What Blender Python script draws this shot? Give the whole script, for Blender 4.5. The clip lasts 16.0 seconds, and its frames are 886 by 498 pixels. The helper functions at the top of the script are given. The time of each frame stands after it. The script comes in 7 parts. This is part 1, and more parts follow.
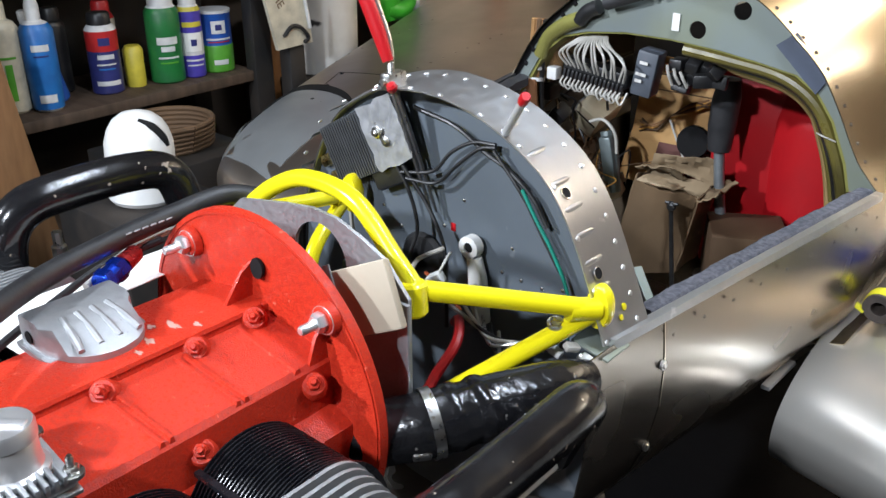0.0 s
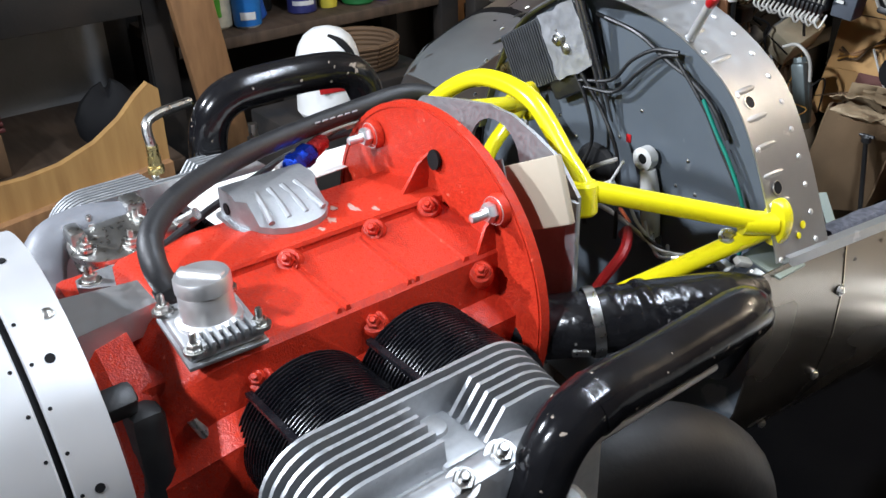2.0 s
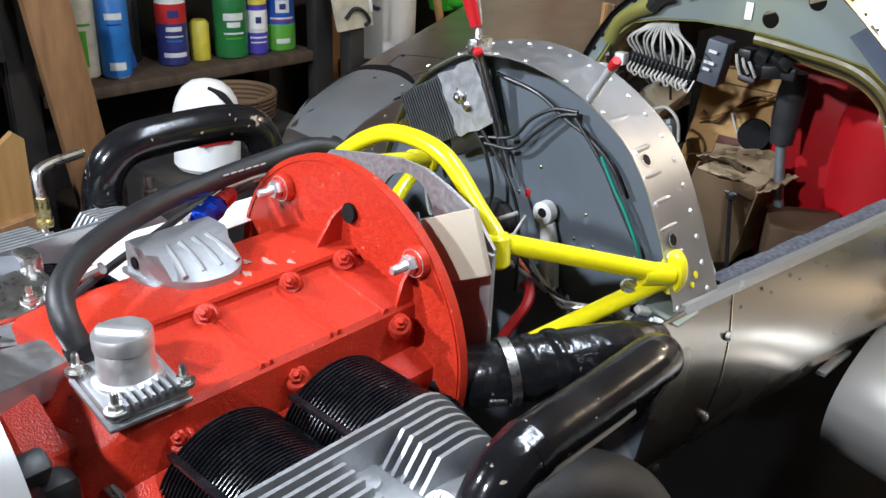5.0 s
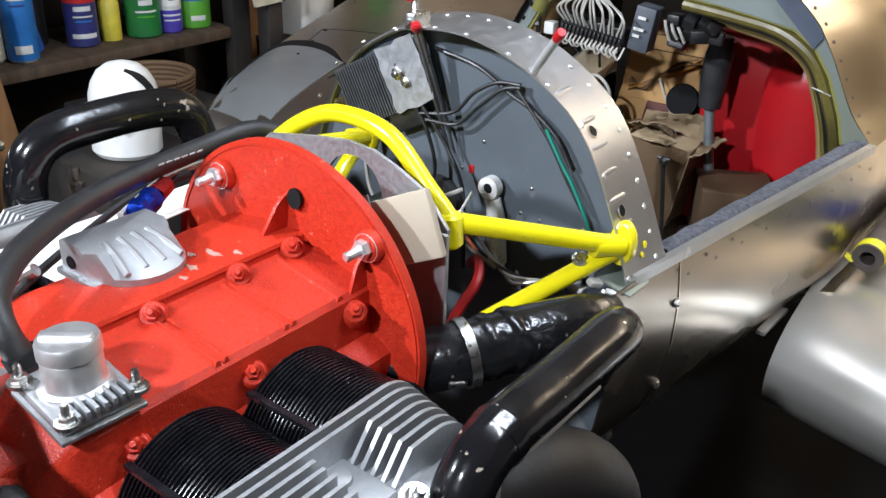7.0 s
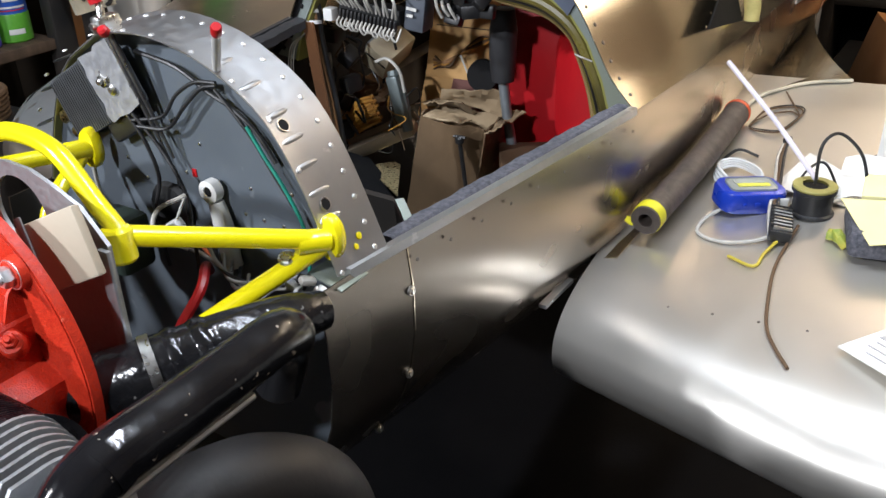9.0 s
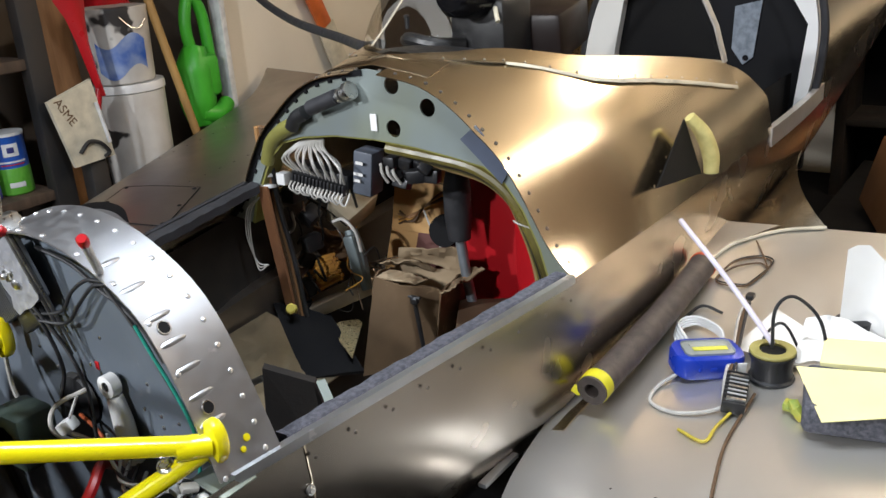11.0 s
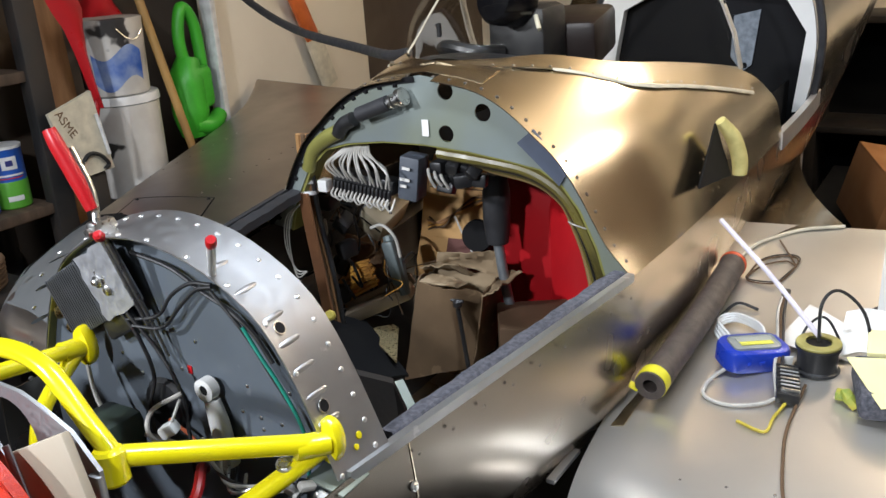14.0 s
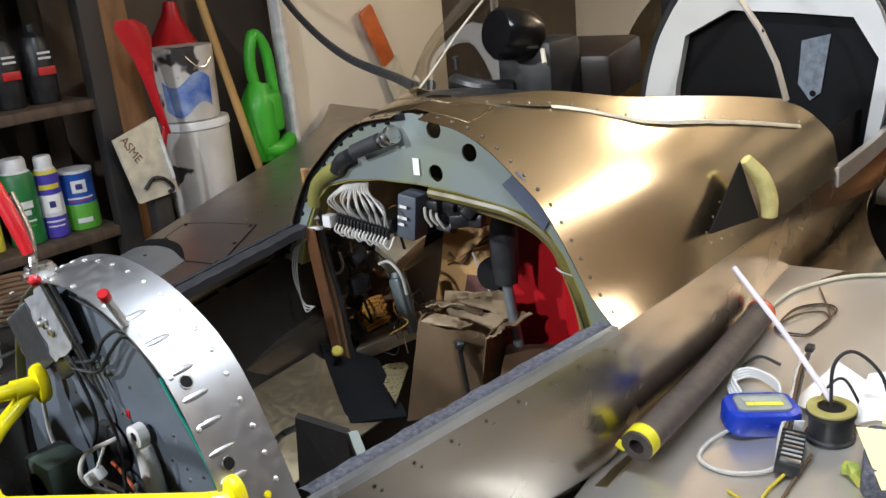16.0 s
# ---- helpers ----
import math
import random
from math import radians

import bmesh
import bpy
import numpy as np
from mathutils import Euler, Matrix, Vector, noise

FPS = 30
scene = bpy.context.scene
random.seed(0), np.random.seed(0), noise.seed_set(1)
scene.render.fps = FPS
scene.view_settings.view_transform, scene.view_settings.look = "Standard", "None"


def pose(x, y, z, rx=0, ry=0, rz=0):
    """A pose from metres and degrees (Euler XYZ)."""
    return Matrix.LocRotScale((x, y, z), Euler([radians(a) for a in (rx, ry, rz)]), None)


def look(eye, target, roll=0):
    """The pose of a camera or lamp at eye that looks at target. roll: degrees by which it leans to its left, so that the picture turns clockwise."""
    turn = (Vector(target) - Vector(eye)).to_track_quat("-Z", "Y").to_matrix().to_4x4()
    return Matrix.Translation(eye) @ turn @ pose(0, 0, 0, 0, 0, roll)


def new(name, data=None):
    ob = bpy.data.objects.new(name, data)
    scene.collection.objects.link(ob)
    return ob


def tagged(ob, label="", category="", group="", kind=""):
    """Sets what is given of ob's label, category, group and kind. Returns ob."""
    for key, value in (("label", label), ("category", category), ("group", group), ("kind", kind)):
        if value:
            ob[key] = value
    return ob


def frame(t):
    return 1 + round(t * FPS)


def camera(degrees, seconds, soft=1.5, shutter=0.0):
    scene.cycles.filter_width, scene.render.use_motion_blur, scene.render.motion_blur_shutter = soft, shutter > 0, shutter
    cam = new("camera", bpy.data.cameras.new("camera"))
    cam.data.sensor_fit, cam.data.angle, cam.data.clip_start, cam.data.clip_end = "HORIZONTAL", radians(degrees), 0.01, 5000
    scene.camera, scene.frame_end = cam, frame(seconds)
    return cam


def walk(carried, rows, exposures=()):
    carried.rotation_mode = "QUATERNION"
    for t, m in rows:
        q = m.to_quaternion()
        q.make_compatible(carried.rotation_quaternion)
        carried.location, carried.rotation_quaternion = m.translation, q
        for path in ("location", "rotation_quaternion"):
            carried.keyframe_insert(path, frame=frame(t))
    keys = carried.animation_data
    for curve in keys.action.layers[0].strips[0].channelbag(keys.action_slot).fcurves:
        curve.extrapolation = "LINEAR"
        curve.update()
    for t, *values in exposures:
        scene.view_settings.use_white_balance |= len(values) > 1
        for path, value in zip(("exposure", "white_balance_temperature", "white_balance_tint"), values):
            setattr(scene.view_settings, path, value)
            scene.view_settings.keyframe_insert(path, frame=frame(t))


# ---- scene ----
cam = camera(52.7, 16.0)
METRES, EYE, TILT, LEAN, TURN = 1.19, 1.325, -25.0, 0.0, 40.6
CX, CY = 0.635, -0.718
ROWS = [
    (0.0, 0.0, 0.0, 0.0, -0.0, 0.0, 0.0),
    (0.5, 0.03, -0.0298, -0.0115, 5.25, 0.66, -1.18),
    (1.0, 0.0446, -0.0212, -0.0152, 9.18, -0.37, -1.94),
    (1.5, 0.0359, -0.0123, -0.0279, 10.44, -2.73, -2.91),
    (2.0, 0.002, -0.0168, -0.036, 10.94, -4.01, -3.36),
    (2.5, -0.0249, -0.0141, -0.035, 11.6, -4.08, -3.86),
    (3.0, -0.0229, -0.0234, -0.0351, 9.75, -3.3, -3.9),
    (3.5, -0.02, -0.0398, -0.0362, 5.81, -0.58, -3.97),
    (4.0, -0.0328, -0.0398, -0.0386, 3.11, 0.86, -3.86),
    (6.5, -0.0566, -0.0109, -0.04, -0.39, -1.81, -1.17),
    (7.0, -0.0668, -0.0106, -0.0339, -3.12, -1.6, -0.5),
    (7.5, -0.0571, -0.0186, -0.0388, -3.69, -1.36, -0.04),
    (8.0, -0.0256, -0.0114, -0.039, -3.71, -1.98, 0.57),
    (8.5, 0.0325, 0.0043, -0.041, -6.81, -3.06, 3.22),
    (9.0, 0.1383, -0.0016, -0.0312, -7.05, -2.78, 5.16),
    (9.5, 0.2561, 0.0111, -0.0143, -5.0, -0.11, 5.29),
    (10.0, 0.3111, 0.0148, 0.0168, -1.59, 3.04, 5.56),
    (12.5, 0.185, 0.0068, 0.0364, -8.05, 5.78, 7.51),
    (13.0, 0.1603, -0.001, 0.0406, -7.76, 6.04, 7.35),
    (13.5, 0.1449, 0.0056, 0.033, -7.58, 5.71, 7.06),
    (14.0, 0.1453, 0.0078, 0.0308, -7.14, 5.01, 7.33),
    (14.5, 0.2022, 0.0175, 0.0362, -4.77, 4.91, 6.5),
    (15.0, 0.2728, 0.0285, 0.0428, -2.45, 5.44, 5.1),
    (15.5, 0.3055, 0.0328, 0.046, -0.82, 6.08, 5.15),
    (16.0, 0.3212, 0.0296, 0.0501, 0.56, 6.8, 5.12),
]
walk(cam, [(t, pose(CX, CY, EYE, TILT, LEAN, TURN) @ pose(METRES * x, METRES * y, METRES * z, 90 + pitch, roll, yaw)) for t, x, y, z, yaw, pitch, roll in ROWS], exposures=[(0.0, -0.02, 6150, 14), (4.0, -0.05, 6150, 14), (8.0, -0.03, 6250, 15), (9.5, -0.12, 6400, 16), (12.5, -0.17, 6350, 15), (16.0, -0.12, 6300, 15)])

# ---- light ----
scene.view_settings.exposure = 0.0
world = bpy.data.worlds.new("garage_dim")
scene.world = world
world.use_nodes = True
world.node_tree.nodes["Background"].inputs[0].default_value = (0.92, 0.96, 1.0, 1)
world.node_tree.nodes["Background"].inputs[1].default_value = 0.035


def lamp(name, kind, eye, target, power, color, size=0.1, spot=120, long=0):
    data = bpy.data.lights.new(name, kind)
    data.energy, data.color = power, color
    if kind == "AREA":
        data.shape, data.size = ("DISK", size) if long == 0 else ("RECTANGLE", size)
        if long:
            data.size_y = long
    else:
        data.shadow_soft_size = size
    if kind == "SPOT":
        data.spot_size, data.spot_blend = radians(spot), 0.7
    ob = new(name, data)
    ob.matrix_world = look(eye, target)
    return ob


lamp("work_lamp", "SPOT", (0.28, -1.75, 2.02), (0.17, -0.1, 0.75), 158, (0.90, 0.96, 1.0), 0.04, 98)
lamp("side_lamp", "SPOT", (-.95, -1.50, 1.92), (0.0, .05, 0.85), 200, (0.90, 0.96, 1.0), 0.05, 98)
for lx, ly in ((0.85, 2.75), (1.75, 2.35)):
    lamp("ceiling_lamp", "POINT", (lx, ly, 2.28), (1.1, 2.2, 0), 42, (1.0, 0.86, 0.66), 0.035)
tube_lamp = lamp("tube_lamp", "AREA", (.62, .18, 2.42), (.62, .181, 0), 42, (0.82, 0.92, 1.0), 0.08, long=1.5)
tube_lamp.matrix_world = pose(.62, .18, 2.42, 0, 0, 90)

# ---- materials ----


def material(name, color, rough=0.5, metal=0.0, color2=None, scale=30.0, fine=300.0, bump=0.1, rvar=0.1, stretch=(1, 1, 1), coat=0.0, spots=None, spot_scale=60.0, spot_at=0.62, detail=4.0):
    """Two-scale noise in colour, roughness and relief; spots: a chipped or stained second colour."""
    m = bpy.data.materials.new(name)
    m.use_nodes = True
    n, l = m.node_tree.nodes, m.node_tree.links
    b = n["Principled BSDF"]
    tc = n.new("ShaderNodeTexCoord")
    mp = n.new("ShaderNodeMapping")
    mp.inputs["Scale"].default_value = stretch
    l.new(tc.outputs["Object"], mp.inputs[0])
    big = n.new("ShaderNodeTexNoise")
    big.inputs["Scale"].default_value, big.inputs["Detail"].default_value = scale, detail
    small = n.new("ShaderNodeTexNoise")
    small.inputs["Scale"].default_value, small.inputs["Detail"].default_value = fine, 2.0
    l.new(mp.outputs[0], big.inputs[0])
    l.new(mp.outputs[0], small.inputs[0])
    c2 = color2 or tuple(c * 0.72 for c in color)
    mix = n.new("ShaderNodeMix")
    mix.data_type = "RGBA"
    mix.inputs[6].default_value, mix.inputs[7].default_value = (*color, 1), (*c2, 1)
    ramp = n.new("ShaderNodeMapRange")
    ramp.inputs[1].default_value, ramp.inputs[2].default_value = 0.35, 0.7
    l.new(big.outputs[0], ramp.inputs[0])
    l.new(ramp.outputs[0], mix.inputs[0])
    out = mix.outputs[2]
    if spots:
        sp = n.new("ShaderNodeTexNoise")
        sp.inputs["Scale"].default_value, sp.inputs["Detail"].default_value = spot_scale, 3.0
        l.new(tc.outputs["Object"], sp.inputs[0])
        st = n.new("ShaderNodeMapRange")
        st.inputs[1].default_value, st.inputs[2].default_value = spot_at, spot_at + 0.03
        l.new(sp.outputs[0], st.inputs[0])
        mx = n.new("ShaderNodeMix")
        mx.data_type = "RGBA"
        mx.inputs[7].default_value = (*spots, 1)
        l.new(st.outputs[0], mx.inputs[0])
        l.new(out, mx.inputs[6])
        out = mx.outputs[2]
    l.new(out, b.inputs["Base Color"])
    rr = n.new("ShaderNodeMapRange")
    rr.inputs[1].default_value, rr.inputs[2].default_value = 0.3, 0.7
    rr.inputs[3].default_value, rr.inputs[4].default_value = max(0.02, rough - rvar), min(1, rough + rvar)
    l.new(small.outputs[0] if metal > 0.5 else big.outputs[0], rr.inputs[0])
    l.new(rr.outputs[0], b.inputs["Roughness"])
    b.inputs["Metallic"].default_value = metal
    b.inputs["Coat Weight"].default_value = coat
    if bump:
        bp = n.new("ShaderNodeBump")
        bp.inputs["Strength"].default_value, bp.inputs["Distance"].default_value = bump, 0.002
        l.new(small.outputs[0], bp.inputs["Height"])
        l.new(bp.outputs[0], b.inputs["Normal"])
    return m


def glass(name, color=(1, 1, 1), rough=0.02):
    m = bpy.data.materials.new(name)
    m.use_nodes = True
    n, l = m.node_tree.nodes, m.node_tree.links
    n.remove(n["Principled BSDF"])
    tr, gl, mx = n.new("ShaderNodeBsdfTransparent"), n.new("ShaderNodeBsdfGlossy"), n.new("ShaderNodeMixShader")
    fr = n.new("ShaderNodeFresnel")
    fr.inputs[0].default_value = 1.25
    tr.inputs[0].default_value = (*color, 1)
    gl.inputs["Roughness"].default_value = rough
    half_gloss = n.new("ShaderNodeMath")
    half_gloss.operation = "MULTIPLY"
    half_gloss.inputs[1].default_value = 0.35
    l.new(fr.outputs[0], half_gloss.inputs[0])
    l.new(half_gloss.outputs[0], mx.inputs[0])
    l.new(tr.outputs[0], mx.inputs[1])
    l.new(gl.outputs[0], mx.inputs[2])
    l.new(mx.outputs[0], n["Material Output"].inputs[0])
    return m


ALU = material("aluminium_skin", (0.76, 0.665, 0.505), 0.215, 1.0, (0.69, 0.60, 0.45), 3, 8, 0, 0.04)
# same aluminium as the deck, darkened for the shade on the sides
ALU_SIDE = material("shaded_side_aluminium", (0.35, 0.31, 0.262), 0.25, 0.95, (0.28, 0.247, 0.207), 5, 9, 0, 0.05)
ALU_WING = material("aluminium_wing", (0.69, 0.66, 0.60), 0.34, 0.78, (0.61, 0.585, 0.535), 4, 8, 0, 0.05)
# wing aluminium again, darkened because the far wing gets less light
ALU_FAR = material("shaded_far_aluminium", (0.40, 0.35, 0.30), 0.36, 0.95, (0.32, 0.28, 0.24), 4, 8, 0, 0.05)
ALU_BRIGHT = material("aluminium_bright", (0.78, 0.78, 0.78), 0.40, 0.9, (0.68, 0.68, 0.68), 12, 120, 0.02, 0.06)
ALU_SATIN = material("aluminium_satin", (0.47, 0.475, 0.48), 0.42, 0.97, (0.38, 0.385, 0.39), 9, 90, 0.01, 0.05, spots=(0.56, 0.56, 0.56), spot_scale=35, spot_at=0.70)
ALU_DRUM = material("aluminium_drum", (0.86, 0.87, 0.88), 0.36, 0.70, (0.80, 0.81, 0.82), 5, 30, 0, 0.04)
ALU_CAST = material("cast_aluminium", (0.44, 0.45, 0.46), 0.52, 0.85, (0.36, 0.37, 0.38), 14, 200, 0.04, 0.10, spots=(.34, .34, .34), spot_scale=120, spot_at=.70)
STEEL = material("zinc_steel", (0.62, 0.62, 0.60), 0.3, 1.0, (0.55, 0.54, 0.51), 60, 150, 0.02, 0.05)
GREY = material("firewall_grey_paint", (0.115, 0.135, 0.155), 0.40, 0.1, (0.090, 0.107, 0.124), 9, 260, 0.04, 0.06, spots=(0.20, 0.215, 0.23), spot_scale=14, spot_at=0.70)
PRIMER = material("bulkhead_primer", (0.225, 0.262, 0.262), 0.38, 0.25, (0.21, 0.23, 0.155), 5, 200, 0.05, 0.08)
OLIVE = material("zinc_chromate", (0.28, 0.27, 0.07), 0.4, 0.2, (0.20, 0.19, 0.05), 12, 200, 0.05, 0.08)
RED = material("red_engine_paint", (0.53, 0.038, 0.016), 0.33, 0.0, (0.39, 0.019, 0.008), 300, 600, 0.34, 0.13, spots=(0.70, 0.13, 0.08), spot_scale=120, spot_at=0.70)
RED.node_tree.nodes["Principled BSDF"].inputs["Specular IOR Level"].default_value = 0.28
CHIP = material("bared_metal", (.50, .33, .28), .5, .2, (.42, .20, .15), 60, 300, .2)
YELLOW = material("yellow_gloss_paint", (0.86, 0.74, 0.005), 0.22, 0.0, (0.82, 0.70, 0.004), 20, 150, 0.06, 0.05, coat=0.5)
BLACK_GLOSS = material("black_exhaust_paint", (0.005, 0.005, 0.006), 0.17, 0.0, (0.010, 0.010, 0.011), 22, 90, 0.20, 0.08, spots=(0.30, 0.25, 0.20), spot_scale=95, spot_at=0.68)
BLACK_FIN = material("black_fin_enamel", (0.006, 0.006, 0.008), 0.27, 0.0, (0.010, 0.010, 0.012), 60, 400, 0.15, 0.10)
WRINKLED = material("wrinkled_black_sleeve", (0.006, 0.006, 0.007), 0.20, 0.0, (0.012, 0.012, 0.013), 30, 75, 0.9, 0.08, (1, 1, 1), spots=(0.16, 0.15, 0.14), spot_scale=90, spot_at=0.70)
BLACK = material("black_plastic", (0.013, 0.013, 0.014), 0.4, 0.0, (0.02, 0.02, 0.02), 40, 300, 0.1, 0.1)
RUBBER = material("black_rubber", (0.022, 0.022, 0.024), 0.55, 0.0, (0.03, 0.03, 0.032), 40, 350, 0.2, 0.1)
BLACK_HOSE = material("black_oil_hose", (.010, .010, .011), .5, 0.0, (.016, .016, .017), 40, 300, .15, .08)
FOAM_GREY = material("grey_foam", (0.085, 0.066, 0.056), 0.62, 0.0, (0.05, 0.04, 0.035), 50, 400, 0.5, 0.05)
FELT = material("grey_felt_edge", (0.045, 0.047, 0.058), 0.95, 0.0, (0.12, 0.12, 0.14), 160, 500, 0.6, 0.02)
WHITE = material("white_plastic", (0.75, 0.75, 0.73), 0.4, 0.0, (0.66, 0.66, 0.63), 20, 200, 0.05, 0.08)
PIN_GREY = material("pale_pin", (.55, .55, .55), .4, .3, (.45, .45, .45), 20, 200, .03)
PAPER = material("white_paper", (0.78, 0.77, 0.73), 0.8, 0.0, (0.72, 0.71, 0.67), 12, 200, 0.05, 0.05)
YPAPER = material("yellow_note_paper", (0.80, 0.74, 0.36), 0.8, 0.0, (0.75, 0.69, 0.32), 12, 200, 0.05, 0.05)
RED_PLASTIC = material("red_plastic", (0.46, 0.010, 0.014), 0.32, 0.0, (0.38, 0.008, 0.012), 10, 200, 0.04, 0.06)
BLUE = material("blue_plastic", (0.012, 0.045, 0.42), 0.3, 0.0, (0.01, 0.035, 0.34), 20, 200, 0.04, 0.06)
BLUE_ANO = material("blue_anodised", (0.02, 0.09, 0.75), 0.22, 0.9, (0.02, 0.06, 0.6), 40, 200, 0.02, 0.05)
GREEN = material("green_plastic", (0.05, 0.40, 0.025), 0.4, 0.0, (0.04, 0.33, 0.02), 15, 200, 0.05, 0.08)
TEAL = material("teal_wire", (0.01, 0.23, 0.17), 0.4, 0.0, None, 40, 200, 0.0, 0.05)
WIRE_WHITE = material("white_wire", (0.54, 0.52, 0.47), 0.45, 0.0, None, 40, 200, 0.0, 0.05)
WIRE_RED = material("red_wire", (0.42, 0.012, 0.012), 0.4, 0.0, None, 40, 200, 0.0, 0.05)
WOOD = material("bare_wood", (0.29, 0.15, 0.062), 0.7, 0.0, (0.19, 0.095, 0.038), 6, 120, 0.25, 0.08, (6, 6, 1))
PLY = material("pale_plywood", (0.38, 0.22, 0.075), 0.6, 0.0, (0.29, 0.155, 0.05), 5, 120, 0.15, 0.08, (1, 8, 1))
DARKWOOD = material("dark_shelf_wood", (0.085, 0.055, 0.035), 0.7, 0.0, (0.05, 0.032, 0.02), 6, 120, 0.25, 0.08, (1, 6, 1))
BLACKPOST = material("black_post", (0.012, 0.012, 0.012), 0.6, 0.0, (0.03, 0.022, 0.016), 9, 150, 0.2, 0.1)
CARD = material("brown_cardboard", (0.36, 0.195, 0.07), 0.8, 0.0, (0.27, 0.14, 0.05), 7, 160, 0.15, 0.05)
CARD_DARK = material("dark_cardboard", (0.115, 0.065, 0.030), 0.8, 0.0, (0.085, 0.047, 0.022), 7, 160, 0.15, 0.05)
CREAM = material("reflector_cream", (0.80, 0.72, 0.57), 0.7, 0.0, (0.72, 0.64, 0.50), 2, 90, 0.1, 0.05)
BROWNWALL = material("reflection_dimming_brown", (.115, .085, .060), .7, 0.0, (.07, .05, .036), 3, 90, .2, .05)
# floor colour taken near black to hold the shade under the airplane
CONCRETE = material("shaded_floor_black", (0.007, 0.007, 0.008), 0.85, 0.0, (0.004, 0.004, 0.005), 3, 90, 0.3, 0.08)
BLOCK = material("grey_block_wall", (0.20, 0.20, 0.20), 0.85, 0.0, (0.14, 0.14, 0.138), 4, 120, 0.4, 0.05)
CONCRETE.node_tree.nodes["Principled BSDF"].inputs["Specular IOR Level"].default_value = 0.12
# near black; on holes and openings it stands in for their shade
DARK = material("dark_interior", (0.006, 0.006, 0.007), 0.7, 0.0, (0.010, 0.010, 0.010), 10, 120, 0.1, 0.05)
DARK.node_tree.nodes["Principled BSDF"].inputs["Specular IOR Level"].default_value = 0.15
BLACK_FIN.node_tree.nodes["Principled BSDF"].inputs["Specular IOR Level"].default_value = 0.35
PLEXI = glass("clear_acrylic", (0.93, 0.91, 0.86))

# ---- geometry helpers: every one returns (vertices, faces) ----


def V(*a):
    return Vector(a)


def join(*gs):
    vs, fs = [], []
    for g in gs:
        k = len(vs)
        vs += g[0]
        fs += [tuple(i + k for i in f) for f in g[1]]
    return vs, fs


def moved(g, m):
    return [m @ v for v in g[0]], g[1]


def box(c, s, bevel=0.0, m=None):
    x, y, z = (k / 2 for k in s)
    if bevel <= 0:
        vs = [V(a * x, b * y, d * z) for a in (-1, 1) for b in (-1, 1) for d in (-1, 1)]
        fs = [(0, 1, 3, 2), (4, 6, 7, 5), (0, 4, 5, 1), (2, 3, 7, 6), (0, 2, 6, 4), (1, 5, 7, 3)]
    else:
        bm = bmesh.new()
        bmesh.ops.create_cube(bm, size=1.0)
        bmesh.ops.scale(bm, vec=s, verts=bm.verts)
        bmesh.ops.bevel(bm, geom=bm.edges[:], offset=min(bevel, 0.49 * min(s)), segments=2, affect="EDGES", profile=0.5)
        bm.verts.index_update()
        vs, fs = [v.co.copy() for v in bm.verts], [tuple(v.index for v in f.verts) for f in bm.faces]
        bm.free()
    g = (vs, fs)
    if m is not None:
        g = moved(g, m)
    return moved(g, Matrix.Translation(c))


def frame_at(d, up=None):
    d = V(*d).normalized()
    u = V(0, 0, 1) if abs(d.z) < 0.9 else V(1, 0, 0)
    a = u.cross(d).normalized()
    return a, d.cross(a)


def rings(rs, closed=True, caps=True, loop=False):
    """Loft through rings with equal counts of points."""
    n = len(rs[0])
    vs = [p for r in rs for p in r]
    fs = []
    m = len(rs)
    for i in range(m if loop else m - 1):
        j = (i + 1) % m
        for k in range(n if closed else n - 1):
            q = (k + 1) % n
            fs.append((i * n + k, i * n + q, j * n + q, j * n + k))
    if caps and closed and not loop:
        fs += [tuple(range(n - 1, -1, -1)), tuple((m - 1) * n + k for k in range(n))]
    return vs, fs


def smooth(pts, k=6):
    p = [V(*q) for q in pts]
    p = [2 * p[0] - p[1]] + p + [2 * p[-1] - p[-2]]
    out = []
    for i in range(1, len(p) - 2):
        for j in range(k):
            t = j / k
            out.append(0.5 * (2 * p[i] + (p[i + 1] - p[i - 1]) * t + (2 * p[i - 1] - 5 * p[i] + 4 * p[i + 1] - p[i + 2]) * t * t + (3 * p[i] - p[i - 1] - 3 * p[i + 1] + p[i + 2]) * t ** 3))
    return out + [p[-2]]


def tube(pts, r, n=10, k=6, caps=True):
    """A round bar or pipe through the points; r: one radius, or one for each point given."""
    path = smooth(pts, k) if k > 1 else [V(*q) for q in pts]
    a = None
    rs = []
    for i, p in enumerate(path):
        d = (path[min(i + 1, len(path) - 1)] - path[max(i - 1, 0)]).normalized()
        if a is None:
            a = frame_at(d)[0]
        a = (a - d * a.dot(d)).normalized()
        b = d.cross(a)
        rad = r if not isinstance(r, (list, tuple)) else r[min(len(r) - 1, i // k)] * (1 - (i % k) / k) + r[min(len(r) - 1, i // k + 1)] * ((i % k) / k)
        rs.append([p + (a * math.cos(t) + b * math.sin(t)) * rad for t in (2 * math.pi * q / n for q in range(n))])
    return rings(rs, caps=caps)


def lathe(profile, at, axis, n=24, caps=True):
    """Rings of (radius, height) about an axis from the point at."""
    d = V(*axis).normalized()
    a, b = frame_at(d)
    o = V(*at)
    return rings([[o + d * h + (a * math.cos(t) + b * math.sin(t)) * max(r, 1e-4) for t in (2 * math.pi * q / n for q in range(n))] for r, h in profile], caps=caps)


def rod(p0, p1, r, n=16, r1=None):
    p0, p1 = V(*p0), V(*p1)
    return lathe([(r, 0), (r if r1 is None else r1, (p1 - p0).length)], p0, p1 - p0, n)


